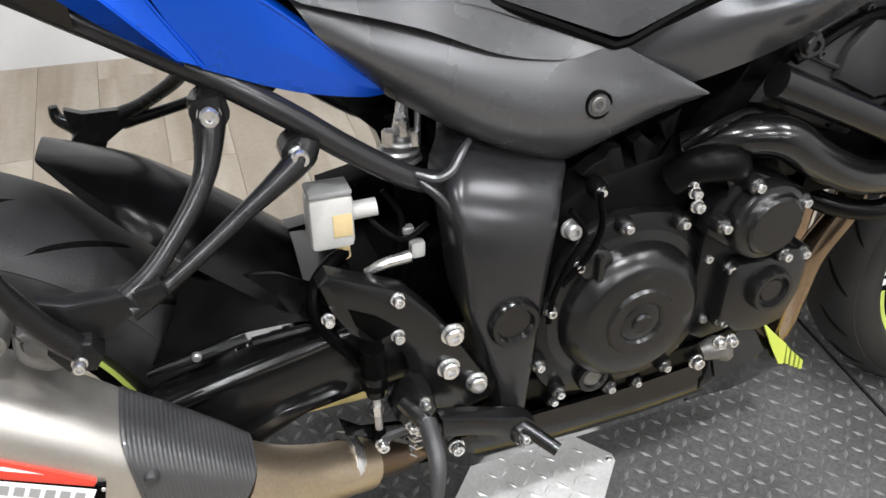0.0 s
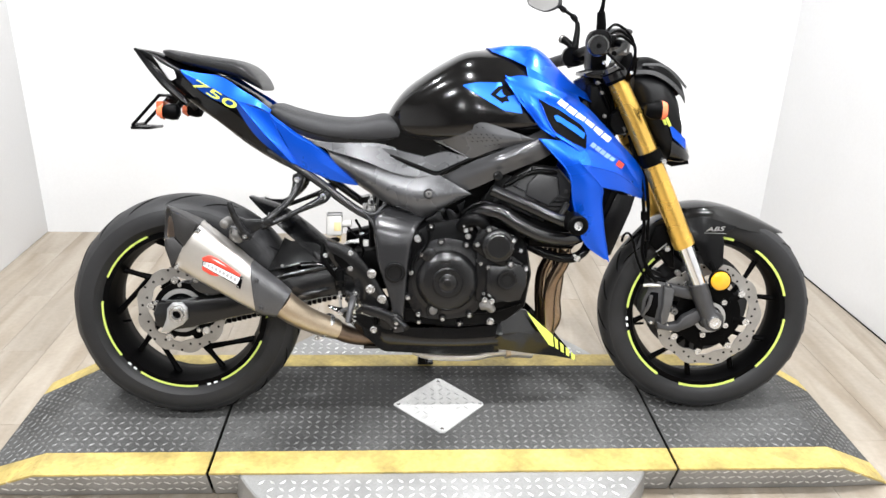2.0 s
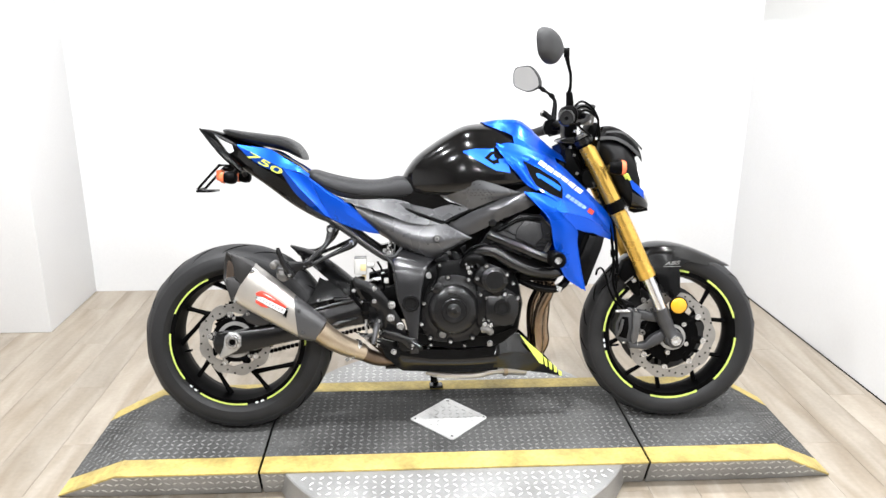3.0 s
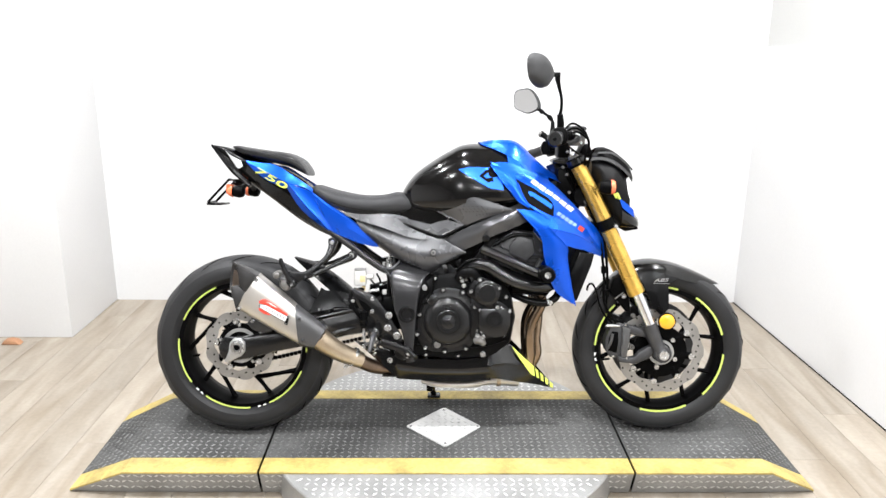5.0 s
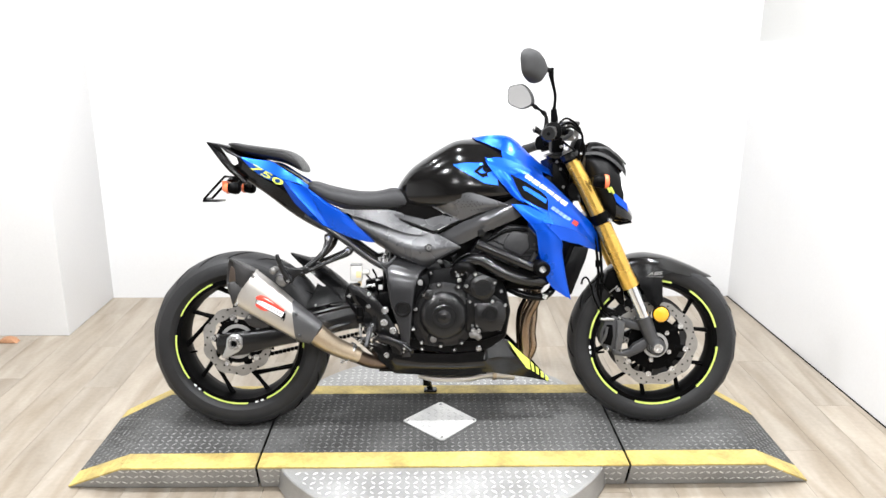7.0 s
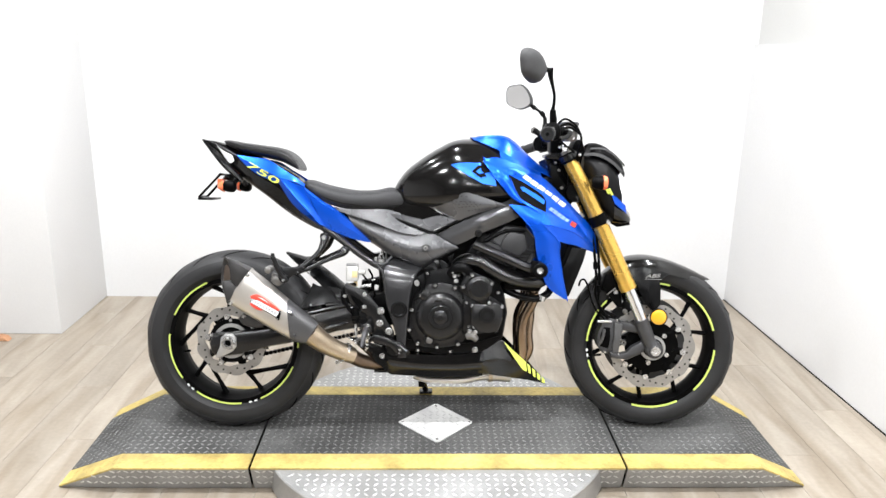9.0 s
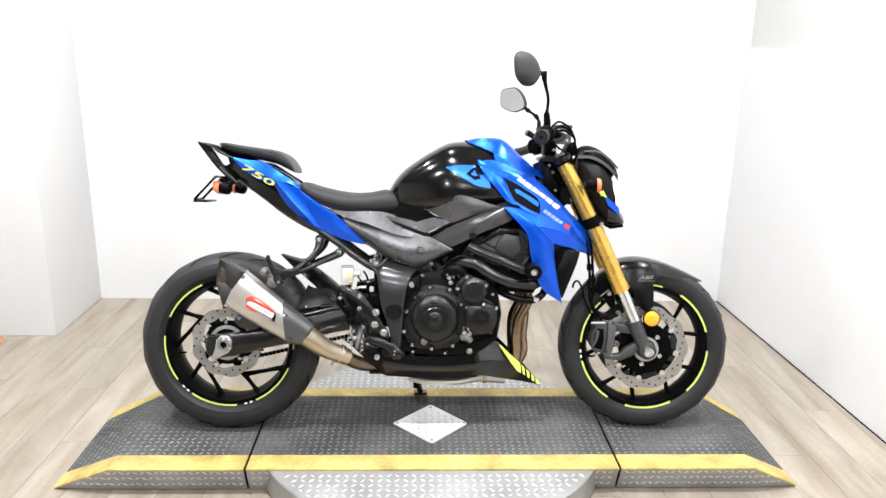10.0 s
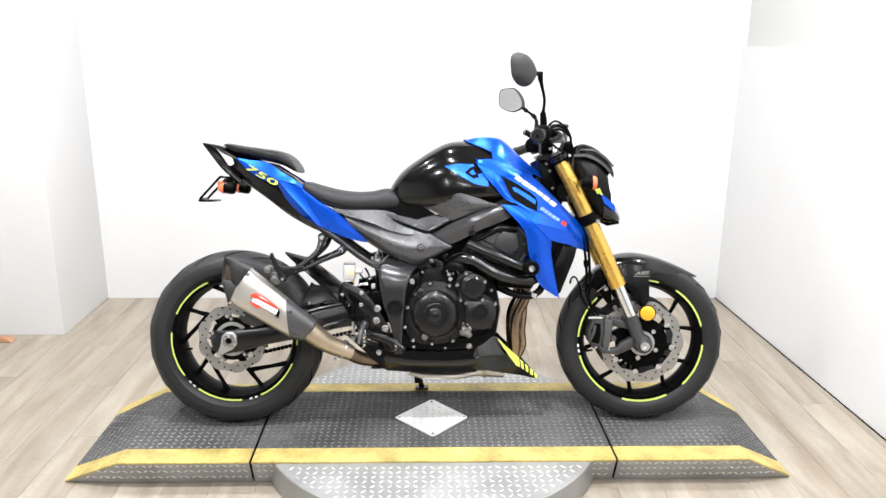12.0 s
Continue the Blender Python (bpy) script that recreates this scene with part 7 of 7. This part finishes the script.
        for hx, hz in ((0.524, 0.585), (0.538, 0.505)):
            front("hose_grommet", tube([(hx - 0.001, -0.100, hz + 0.012), (hx + 0.001, -0.100, hz - 0.012)], 0.0085, 10), M_DARK, leg)
        front("line_bracket", prism([(0.548, 0.505), (0.562, 0.552), (0.606, 0.572), (0.618, 0.500), (0.626, 0.432), (0.606, 0.438), (0.578, 0.474)], -0.04, -0.082, 0.008), M_DARK, leg)
        front("bracket_edge", tube([(0.568, -0.086, 0.481), (0.582, -0.087, 0.493), (0.597, -0.086, 0.506)], 0.0024, 8), M_BRACKET, leg)
        front("speed_lead", tube([(0.470, -0.10, 0.512), (0.474, -0.10, 0.530), (0.487, -0.10, 0.536), (0.500, -0.10, 0.514), (0.514, -0.10, 0.465), (0.534, -0.10, 0.425), (0.560, -0.098, 0.400)], 0.0036, 8, 30), M_DARK, leg)
        bolt_b = lathe([(0.0, -0.094), (0.006, -0.094), (0.009, -0.090), (0.009, -0.08)], 14, (0.598, 0, 0.492))
        front("bracket_bolt", bolt_b, M_STEEL, leg)
low_yoke = front("lower_yoke", prism([(0.478, 0.745), (0.52, 0.768), (0.548, 0.752), (0.540, 0.726), (0.505, 0.715)], 0.080, -0.080, 0.006, 30), M_FRAME, bike, "black lower fork yoke")
top_yoke = front("upper_yoke", prism([(0.345, 0.958), (0.380, 0.968), (0.428, 0.962), (0.436, 0.950), (0.40, 0.944), (0.350, 0.948)], 0.085, -0.085, 0.005, 30), M_FRAME, bike, "black upper fork yoke")
for s in (-1, 1):
    front("yoke_ring", tube([(0.512 + FX, s * 0.105, 0.760), (0.528 + FX, s * 0.105, 0.727)], 0.0315, 24), M_DARK, low_yoke)
    front("yoke_ring", tube([(0.416, s * 0.105, 0.962), (0.424, s * 0.105, 0.946)], 0.0325, 24), M_FRAME, top_yoke)
front("yoke_bolt", lathe([(0.0, -0.142), (0.006, -0.142), (0.008, -0.138), (0.008, -0.126)], 14, (0.556, 0, 0.738)), M_STEEL, low_yoke)
# front mudguard
FEN_X = [0.556, 0.616, 0.690, 0.772, 0.855, 0.934]
FEN = [((0.060, 0.068, 0.072, 0.074, 0.060, 0.022), (0.496, 0.556, 0.578, 0.556, 0.537, 0.529)),
       ((0.045, 0.052, 0.056, 0.056, 0.044, 0.014), (0.528, 0.582, 0.601, 0.590, 0.563, 0.531)),
       ((0.0, 0.0, 0.0, 0.0, 0.0, 0.0), (0.540, 0.594, 0.613, 0.602, 0.572, 0.533))]
fen = [[(x, sgn * y, z) for x, y, z in zip(FEN_X, ys, zs)] for sgn, (ys, zs) in ((-1, FEN[0]), (-1, FEN[1]), (1, FEN[2]), (1, FEN[1]), (1, FEN[0]))]
fender = front("front_mudguard", patch(fen, 30, 17, 0.003), M_BLACK, bike, "gloss black front mudguard")
for s in (-1, 1):
    leg_rows = [[(0.615, s * 0.072, 0.560), (0.690, s * 0.076, 0.580), (0.785, s * 0.078, 0.556)], [(0.655, s * 0.084, 0.545), (0.710, s * 0.088, 0.540), (0.750, s * 0.086, 0.536)], [(0.670, s * 0.092, 0.515), (0.710, s * 0.096, 0.505), (0.750, s * 0.092, 0.512)], [(0.700, s * 0.098, 0.452), (0.726, s * 0.102, 0.432), (0.750, s * 0.098, 0.452)]]
    front("mudguard_leg", patch(leg_rows, 14, 14, 0.004), M_SATIN, fender)
rear_flap = [[(0.470, -0.05, 0.395), (0.500, -0.055, 0.455), (0.560, -0.06, 0.510)], [(0.462, 0.0, 0.41), (0.495, 0.0, 0.478), (0.552, 0.0, 0.548)], [(0.470, 0.05, 0.395), (0.500, 0.055, 0.455), (0.560, 0.06, 0.510)]]
front("rear_flap", patch(rear_flap, 10, 9, 0.004), M_SATIN, fender)
A = STEER @ Matrix.Translation((0.722, -0.0905, 0.545)) @ Matrix.Rotation(radians(-4), 4, "Y") @ Matrix.Rotation(radians(90), 4, "X") @ Matrix.Diagonal((1.7, 1, 1, 1))
words("ABS", 0.0165, A, M_ALU, fender, "white lettering", 0.3)
front("lettering_line", box(0.694, 0.752, -0.0912, -0.0895, 0.5385, 0.5395), M_ALU, fender)

# handlebar, grips, levers, switchgear, mirrors
bar = front("handlebar", tube([(0.328, -0.378, 1.021), (0.345, -0.27, 1.030), (0.374, -0.13, 1.034), (0.384, 0.0, 1.018), (0.374, 0.13, 1.020), (0.350, 0.27, 1.000), (0.300, 0.372, 0.980)], 0.0125, 12, 40), M_DARK, bike, "black tapered handlebar")
front("bar_clamp", box(0.362, 0.405, -0.06, 0.06, 0.965, 1.036, 0.008), M_DARK, bar)
for s in (-1, 1):
    if s < 0:
        grip = front("grip", tube([(0.343, -0.272, 1.030), (0.328, -0.372, 1.021)], [0.0180, 0.0185], 18), M_RUBBER, bike, "black rubber grip")
        front("bar_weight", tube([(0.328, -0.372, 1.021), (0.327, -0.380, 1.0205), (0.325, -0.396, 1.020), (0.3245, -0.402, 1.020)], [0.0205, 0.0240, 0.0235, 0.0195], 20), M_HOSE, grip, "black bar end weight")
        front("end_screw", lathe([(0.0, -0.404), (0.004, -0.404), (0.0055, -0.402)], 12, (0.3245, 0, 1.020)), M_DARK, grip)
    else:
        grip = front("grip", tube([(0.348, 0.272, 0.999), (0.296, 0.380, 0.979)], [0.0180, 0.0180], 18), M_RUBBER, bike, "black rubber grip")
        front("bar_weight", tube([(0.296, 0.380, 0.979), (0.286, 0.400, 0.975)], [0.0205, 0.0170], 18), M_SHELL, grip, "black bar end weight")
    drop = 0.0 if s < 0 else -0.030
    sw = front("switch_housing", prism([(0.330, 1.006 + drop), (0.368, 1.006 + drop), (0.378, 1.032 + drop), (0.368, 1.058 + drop), (0.334, 1.058 + drop), (0.322, 1.032 + drop)], s * 0.215, s * 0.265, 0.008, 24), M_DARK, bike, "black switch housing")
    front("switch_button", lathe([(0.0, -0.004), (0.006, -0.004), (0.007, 0.002)], 12, (0.352, s * 0.266, 1.040 + drop)), M_BRACKET, sw)
    front("lever", tube([(0.385, s * 0.215, 1.032 + drop), (0.408, s * 0.26, 1.028 + drop), (0.390, s * 0.32, 1.014 + drop), (0.362, s * 0.385, 1.004 + drop)], [0.009, 0.009, 0.007, 0.006], 8, 16), M_DARK, bar, "black control lever")
    front("lever_perch", box(0.352, 0.395, s * 0.215 - 0.02, s * 0.215 + 0.02, 1.020 + drop, 1.050 + drop, 0.006), M_DARK, bar)
    if s > 0:
        front("cable_adjuster", tube([(0.362, 0.262, 1.015), (0.350, 0.280, 1.040), (0.335, 0.292, 1.052), (0.322, 0.300, 1.058)], [0.010, 0.011, 0.012, 0.010], 12), M_DARK, bar, "black cable adjuster barrel")
        front("adjuster_ring", tube([(0.330, 0.295, 1.0545), (0.325, 0.298, 1.0568)], 0.0135, 14), M_BRACKET, bar)
    if s < 0:
        mir = front("mirror", tube([(0.356, -0.230, 1.045), (0.355, -0.236, 1.075), (0.352, -0.240, 1.102)], [0.0125, 0.0115, 0.0095], 14), M_DARK, bike, "black mirror on a kinked stalk")
        front("stalk", tube([(0.352, -0.240, 1.100), (0.355, -0.245, 1.120), (0.355, -0.248, 1.150), (0.348, -0.251, 1.179), (0.341, -0.254, 1.208)], [0.0062, 0.0050, 0.0050, 0.0056, 0.0078], 10, 20), M_DARK, mir)
        front("elbow", tube([(0.341, -0.254, 1.205), (0.341, -0.254, 1.231)], 0.0088, 12), M_DARK, mir)
        front("stub", tube([(0.341, -0.254, 1.223), (0.318, -0.285, 1.223), (0.300, -0.315, 1.222)], [0.0080, 0.0074, 0.0074], 10), M_DARK, mir)
        shell_pts = [(0.058, 0.021), (0.054, 0.041), (0.036, 0.054), (0.008, 0.056), (-0.030, 0.046), (-0.059, 0.017), (-0.067, -0.006), (-0.048, -0.030), (-0.020, -0.0445), (0.016, -0.0405), (0.048, -0.018)]
    else:
        mir = front("mirror", tube([(0.360, 0.245, 1.020), (0.368, 0.262, 1.080), (0.368, 0.272, 1.102)], [0.0115, 0.0085, 0.0070], 14), M_DARK, bike, "black mirror on a kinked stalk")
        front("stalk", tube([(0.368, 0.272, 1.100), (0.359, 0.281, 1.118), (0.340, 0.291, 1.133), (0.327, 0.300, 1.143), (0.305, 0.316, 1.162)], [0.0060, 0.0060, 0.0052, 0.0060, 0.0095], 10, 20), M_DARK, mir)
        front("elbow", tube([(0.363, 0.277, 1.112), (0.354, 0.284, 1.123)], 0.0092, 10), M_DARK, mir)
        front("elbow", tube([(0.331, 0.297, 1.139), (0.323, 0.303, 1.146)], 0.0088, 10), M_DARK, mir)
        shell_pts = [(0.0606, 0.020), (0.050, 0.041), (0.016, 0.047), (-0.018, 0.0435), (-0.050, 0.009), (-0.060, -0.024), (-0.047, -0.039), (-0.007, -0.049), (0.041, -0.034), (0.058, -0.019)]
    ring_out = catmull(shell_pts + [shell_pts[0]], 57)[:-1]
    bm = bmesh.new()
    levels = [(1.0, 0.000), (1.02, 0.006), (0.96, 0.018), (0.75, 0.030), (0.4, 0.036)]
    # the mirror's face looks back, a little inwards; its width runs across the machine
    turn = Matrix.Rotation(radians(52 if s > 0 else -36), 4, "Z")
    rings = [[bm.verts.new(turn @ Vector((dx, s * p[0] * k, p[1] * k))) for p in ring_out] for k, dx in levels]
    for a, b in zip(rings, rings[1:]):
        for k in range(len(a)):
            bm.faces.new((a[k], a[(k + 1) % len(a)], b[(k + 1) % len(a)], b[k]))
    bm.faces.new(rings[0])
    bm.faces.new(rings[-1])
    bm.transform(Matrix.Translation((0.268 if s > 0 else 0.272, s * 0.335, 1.186 if s > 0 else 1.222)))
    front("mirror_shell", bm, M_SHELL, mir, "black mirror housing")
    bm = bmesh.new()
    g0 = [bm.verts.new(turn @ Vector((-0.0015, s * p[0] * 0.93, p[1] * 0.93))) for p in ring_out]
    g1 = [bm.verts.new(turn @ Vector((0.0005, s * p[0] * 0.93, p[1] * 0.93))) for p in ring_out]
    bm.faces.new(g0)
    bm.faces.new(g1[::-1])
    for k in range(len(g0)):
        bm.faces.new((g0[k], g0[(k + 1) % len(g0)], g1[(k + 1) % len(g0)], g1[k]))
    bm.transform(Matrix.Translation((0.268 if s > 0 else 0.272, s * 0.335, 1.186 if s > 0 else 1.222)))
    front("mirror_glass", bm, M_MIRROR, mir, "silvered mirror glass")
for by in (-0.045, 0.045):
    for bx in (0.371, 0.396):
        front("clamp_bolt", lathe([(0.0, 0.006), (0.0045, 0.006), (0.006, 0.004), (0.006, -0.002)], 12, (bx, by, 1.037), "z"), M_STEEL, bar)
# front brake fluid cup: a rounded grey pot with a lid, level window and side screws
resv2 = front("brake_fluid_cup", lathe([(0.0, 1.004), (0.022, 1.004), (0.028, 1.012), (0.030, 1.030), (0.0300, 1.058), (0.0, 1.058)], 28, (0.415, -0.150, 0), "z"), M_BRACKET, bike, "grey front brake fluid pot")
front("cup_lid", lathe([(0.0, 1.068), (0.026, 1.068), (0.0325, 1.064), (0.0325, 1.057), (0.0, 1.057)], 28, (0.415, -0.150, 0), "z"), M_SHELL, resv2, "black pot lid")
front("cup_window", lathe([(0.0, -0.0035), (0.008, -0.0035), (0.010, 0.0)], 18, (0.415, -0.1795, 1.036)), M_LENS, resv2)
for cx, cz in ((0.398, 1.050), (0.433, 1.046), (0.428, 1.014), (0.400, 1.012)):
    front("cup_screw", lathe([(0.0, -0.005), (0.004, -0.005), (0.005, 0.0)], 10, (cx, -0.176, cz)), M_STEEL, resv2)
front("cup_stay", tube([(0.392, -0.170, 1.010), (0.384, -0.180, 1.022), (0.372, -0.200, 1.030)], 0.006, 8, 8), M_BRACKET, resv2)
for k, (top_z, end_x) in enumerate(((1.076, 0.4535), (1.062, 0.446), (1.049, 0.462))):
    front("cable", tube([(0.362, -0.22, 1.040), (0.378, -0.205, top_z - 0.012), (0.402 + 0.006 * k, -0.185, top_z), (0.438 + 0.006 * k, -0.178, top_z - 0.024), (0.4545, -0.170, 1.008), (end_x, -0.15, 0.965), (0.446, -0.105, 0.930), (0.44, -0.09, 0.88)], 0.0036, 8, 34), M_DARK, bike, "black control cable")
front("instrument", prism([(0.425, 0.960), (0.448, 1.012), (0.466, 1.014), (0.480, 0.985), (0.458, 0.950)], 0.075, -0.075, 0.008), M_DARK, bike, "black instrument panel")
for bx, by, bz in ((0.405, -0.128, 0.990), (0.418, -0.118, 0.978), (0.452, -0.15, 0.962), (0.392, -0.10, 0.985)):
    front("cable_clip", lathe([(0.0, -0.006), (0.0045, -0.006), (0.006, 0.0)], 10, (bx, by, bz)), M_STEEL, bar)
for k in range(5):
    front("wiring", tube([(0.37 + 0.012 * k, -0.06 + 0.03 * k, 0.96), (0.40 + 0.01 * k, -0.085 + 0.02 * k, 0.90 - 0.012 * k), (0.42 - 0.01 * k, -0.07, 0.85), (0.41, -0.04, 0.79)], 0.006, 8, 14), M_DARK, bike)
part("wiring_box", box(0.355, 0.42, -0.08, 0.08, 0.82, 0.93, 0.01), M_DARK, bike)
part("horn", lathe([(0.0, -0.03), (0.03, -0.03), (0.034, -0.024), (0.034, 0.0), (0.0, 0.0)], 24, (0.44, -0.07, 0.83)), M_DARK, bike, "black horn")
for k, (bx, bz) in enumerate(((0.385, 0.905), (0.395, 0.845), (0.372, 0.93))):
    bolt("clip", bx, -0.090, bz, 0.0042, bike, M_BRACKET)

front("cable_guide", tube([(0.452, -0.085, 0.885), (0.470, -0.095, 0.870), (0.470, -0.090, 0.845)], 0.004, 8, 10), M_STEEL, bike, "bright cable guide")
front("connector", box(0.455, 0.485, -0.100, -0.080, 0.838, 0.862, 0.004), M_CALIPER, bike, "grey wiring connector")
front("connector", box(0.440, 0.462, -0.098, -0.082, 0.800, 0.824, 0.004), M_CALIPER, bike, "grey wiring connector")
front("cable", tube([(0.365, -0.24, 1.015), (0.400, -0.20, 0.990), (0.440, -0.12, 0.965), (0.462, -0.09, 0.900), (0.450, -0.075, 0.830), (0.430, -0.06, 0.780)], 0.0036, 8, 26), M_DARK, bike, "black control cable")
front("cable", tube([(0.365, 0.24, 1.010), (0.420, 0.18, 1.030), (0.462, 0.08, 1.015), (0.478, -0.02, 0.990), (0.462, -0.06, 0.920), (0.440, -0.05, 0.860)], 0.0040, 8, 28), M_DARK, bike, "black control cable")

# headlight cowl with small screen
head_l = front("headlight_cowl", loft([body_ring(0.478, 0.965, 0.890, 0.075, 3), body_ring(0.510, 0.962, 0.815, 0.105, 3), body_ring(0.550, 0.952, 0.755, 0.115, 3), body_ring(0.578, 0.930, 0.728, 0.108, 3), body_ring(0.594, 0.905, 0.725, 0.102, 3), body_ring(0.607, 0.868, 0.726, 0.096, 3)], 26), M_COWL, bike, "satin black headlight cowl")
front("headlight_lens", loft([body_ring(0.584, 0.896, 0.780, 0.101, 3), body_ring(0.612, 0.880, 0.768, 0.090, 3), body_ring(0.634, 0.852, 0.752, 0.068, 3), body_ring(0.648, 0.825, 0.742, 0.042, 3)], 14), M_LENS, head_l, "clear headlight lens")
front("cowl_lower", loft([body_ring(0.580, 0.830, 0.726, 0.108, 3), body_ring(0.612, 0.792, 0.722, 0.094, 3), body_ring(0.636, 0.762, 0.724, 0.070, 3), body_ring(0.646, 0.748, 0.730, 0.05, 3)], 14), M_BLACK, head_l, "gloss black lower cowl")
scr = [[(0.462, -0.078, 0.954), (0.505, -0.087, 0.960), (0.556, -0.089, 0.938), (0.596, -0.083, 0.908), (0.616, -0.070, 0.884)], [(0.490, -0.048, 0.992), (0.520, -0.053, 0.994), (0.562, -0.053, 0.976), (0.604, -0.050, 0.938), (0.622, -0.042, 0.900)], [(0.500, 0.0, 1.002), (0.525, 0.0, 1.003), (0.565, 0.0, 0.985), (0.607, 0.0, 0.946), (0.626, 0.0, 0.906)],
       [(0.490, 0.048, 0.992), (0.520, 0.053, 0.994), (0.562, 0.053, 0.976), (0.604, 0.050, 0.938), (0.622, 0.042, 0.900)], [(0.462, 0.078, 0.954), (0.505, 0.087, 0.960), (0.556, 0.089, 0.938), (0.596, 0.083, 0.908), (0.616, 0.070, 0.884)]]
front("fly_screen", patch(scr, 16, 15, 0.003), M_DARK, head_l, "smoked black fly screen")
for d, h in ((0.0, 0.010), (0.022, 0.006)):
    front("screen_rib", patch([[(0.474 + d, -0.086 + d * 0.5, 0.958 + d), (0.520 + d, -0.0925 + d * 0.5, 0.957 + d), (0.565 + d * 0.6, -0.0925 + d * 0.5, 0.935 + d), (0.605 + d * 0.4, -0.086 + d * 0.5, 0.900 + d)],
                               [(0.478 + d, -0.084 + d * 0.5, 0.958 + d + h), (0.524 + d, -0.0895 + d * 0.5, 0.957 + d + h), (0.569 + d * 0.6, -0.0895 + d * 0.5, 0.935 + d + h), (0.608 + d * 0.4, -0.083 + d * 0.5, 0.900 + d + h)]], 14, 3, 0.003), M_SHELL, head_l, "grey ridge along the fly screen")
front("cowl_blue", patch([[(0.566, -0.1165, 0.834), (0.595, -0.1085, 0.812), (0.620, -0.0910, 0.792)], [(0.580, -0.1135, 0.798), (0.604, -0.1030, 0.780), (0.626, -0.0820, 0.764)]], 10, 5, 0.003), M_BLUE, head_l, "blue cowl stripe")
for k in range(2):
    front("cowl_slash", prism([(0.543 + 0.012 * k, 0.852 - 0.004 * k), (0.550 + 0.012 * k, 0.854 - 0.004 * k), (0.562 + 0.012 * k, 0.832 - 0.004 * k), (0.555 + 0.012 * k, 0.830 - 0.004 * k)], -0.112, -0.1185, 0.0004), M_LIMEY, head_l)
front("cowl_chin", prism([(0.560, 0.748), (0.600, 0.752), (0.640, 0.742), (0.645, 0.722), (0.600, 0.714), (0.575, 0.728)], 0.06, -0.06, 0.006), M_DARK, head_l)
for s in (-1, 1):
    ind = front("front_indicator", lathe([(0.0, -0.032), (0.014, -0.030), (0.021, -0.018), (0.025, 0.0), (0.024, 0.012), (0.0, 0.014)], 20, (0.522, s * 0.165, 0.870), "x"), M_DARK, bike, "black front indicator pod")
    front("indicator_lens", lathe([(0.0245, 0.008), (0.024, 0.014), (0.020, 0.022), (0.0, 0.026)], 20, (0.522, s * 0.165, 0.870), "x"), M_ORANGE, ind, "orange lens")
    front("indicator_stem", tube([(0.505, s * 0.09, 0.878), (0.512, s * 0.13, 0.874), (0.515, s * 0.15, 0.872)], [0.011, 0.009, 0.010], 8), M_DARK, ind)

# ---------------------------------------------------------------- floor planks, last
PW, PL = 0.152, 1.22
plank_meshes = {}


def plank(px, py, length):
    """One plank from py on; planks of one length share a mesh."""
    key = round(length, 2)
    if key not in plank_meshes:
        bm = box(0, PW - 0.0012, 0, key - 0.0012, -0.004, 0.0)
        me = bpy.data.meshes.new("plank")
        bm.to_mesh(me)
        bm.free()
        me.materials.append(M_WOOD)
        plank_meshes[key] = me
    ob = new("plank", plank_meshes[key])
    ob.location = (px, py, 0)
    ob.parent = floor


FIRST, LAST = -3.30, WALL_BACK + 0.02
column = 0
x = -3.2
while x < right_x(FIRST) + 0.05:
    y = FIRST - (column * 0.437) % PL
    while y < LAST:
        y0, y1 = max(y, FIRST), min(y + PL, LAST)
        if y1 - y0 > 0.02 and x < right_x(y0) + 0.1:
            plank(x, y0, y1 - y0)
        y += PL
    x += PW
    column += 1
part("plank_field", box(-3.99, right_x(-SHOWROOM), -SHOWROOM + 0.01, FIRST - 0.002, -0.004, -0.0005), M_WOOD, floor)
part("plank_field", box(-3.99, -3.202, FIRST, 1.0, -0.004, -0.0005), M_WOOD, floor)
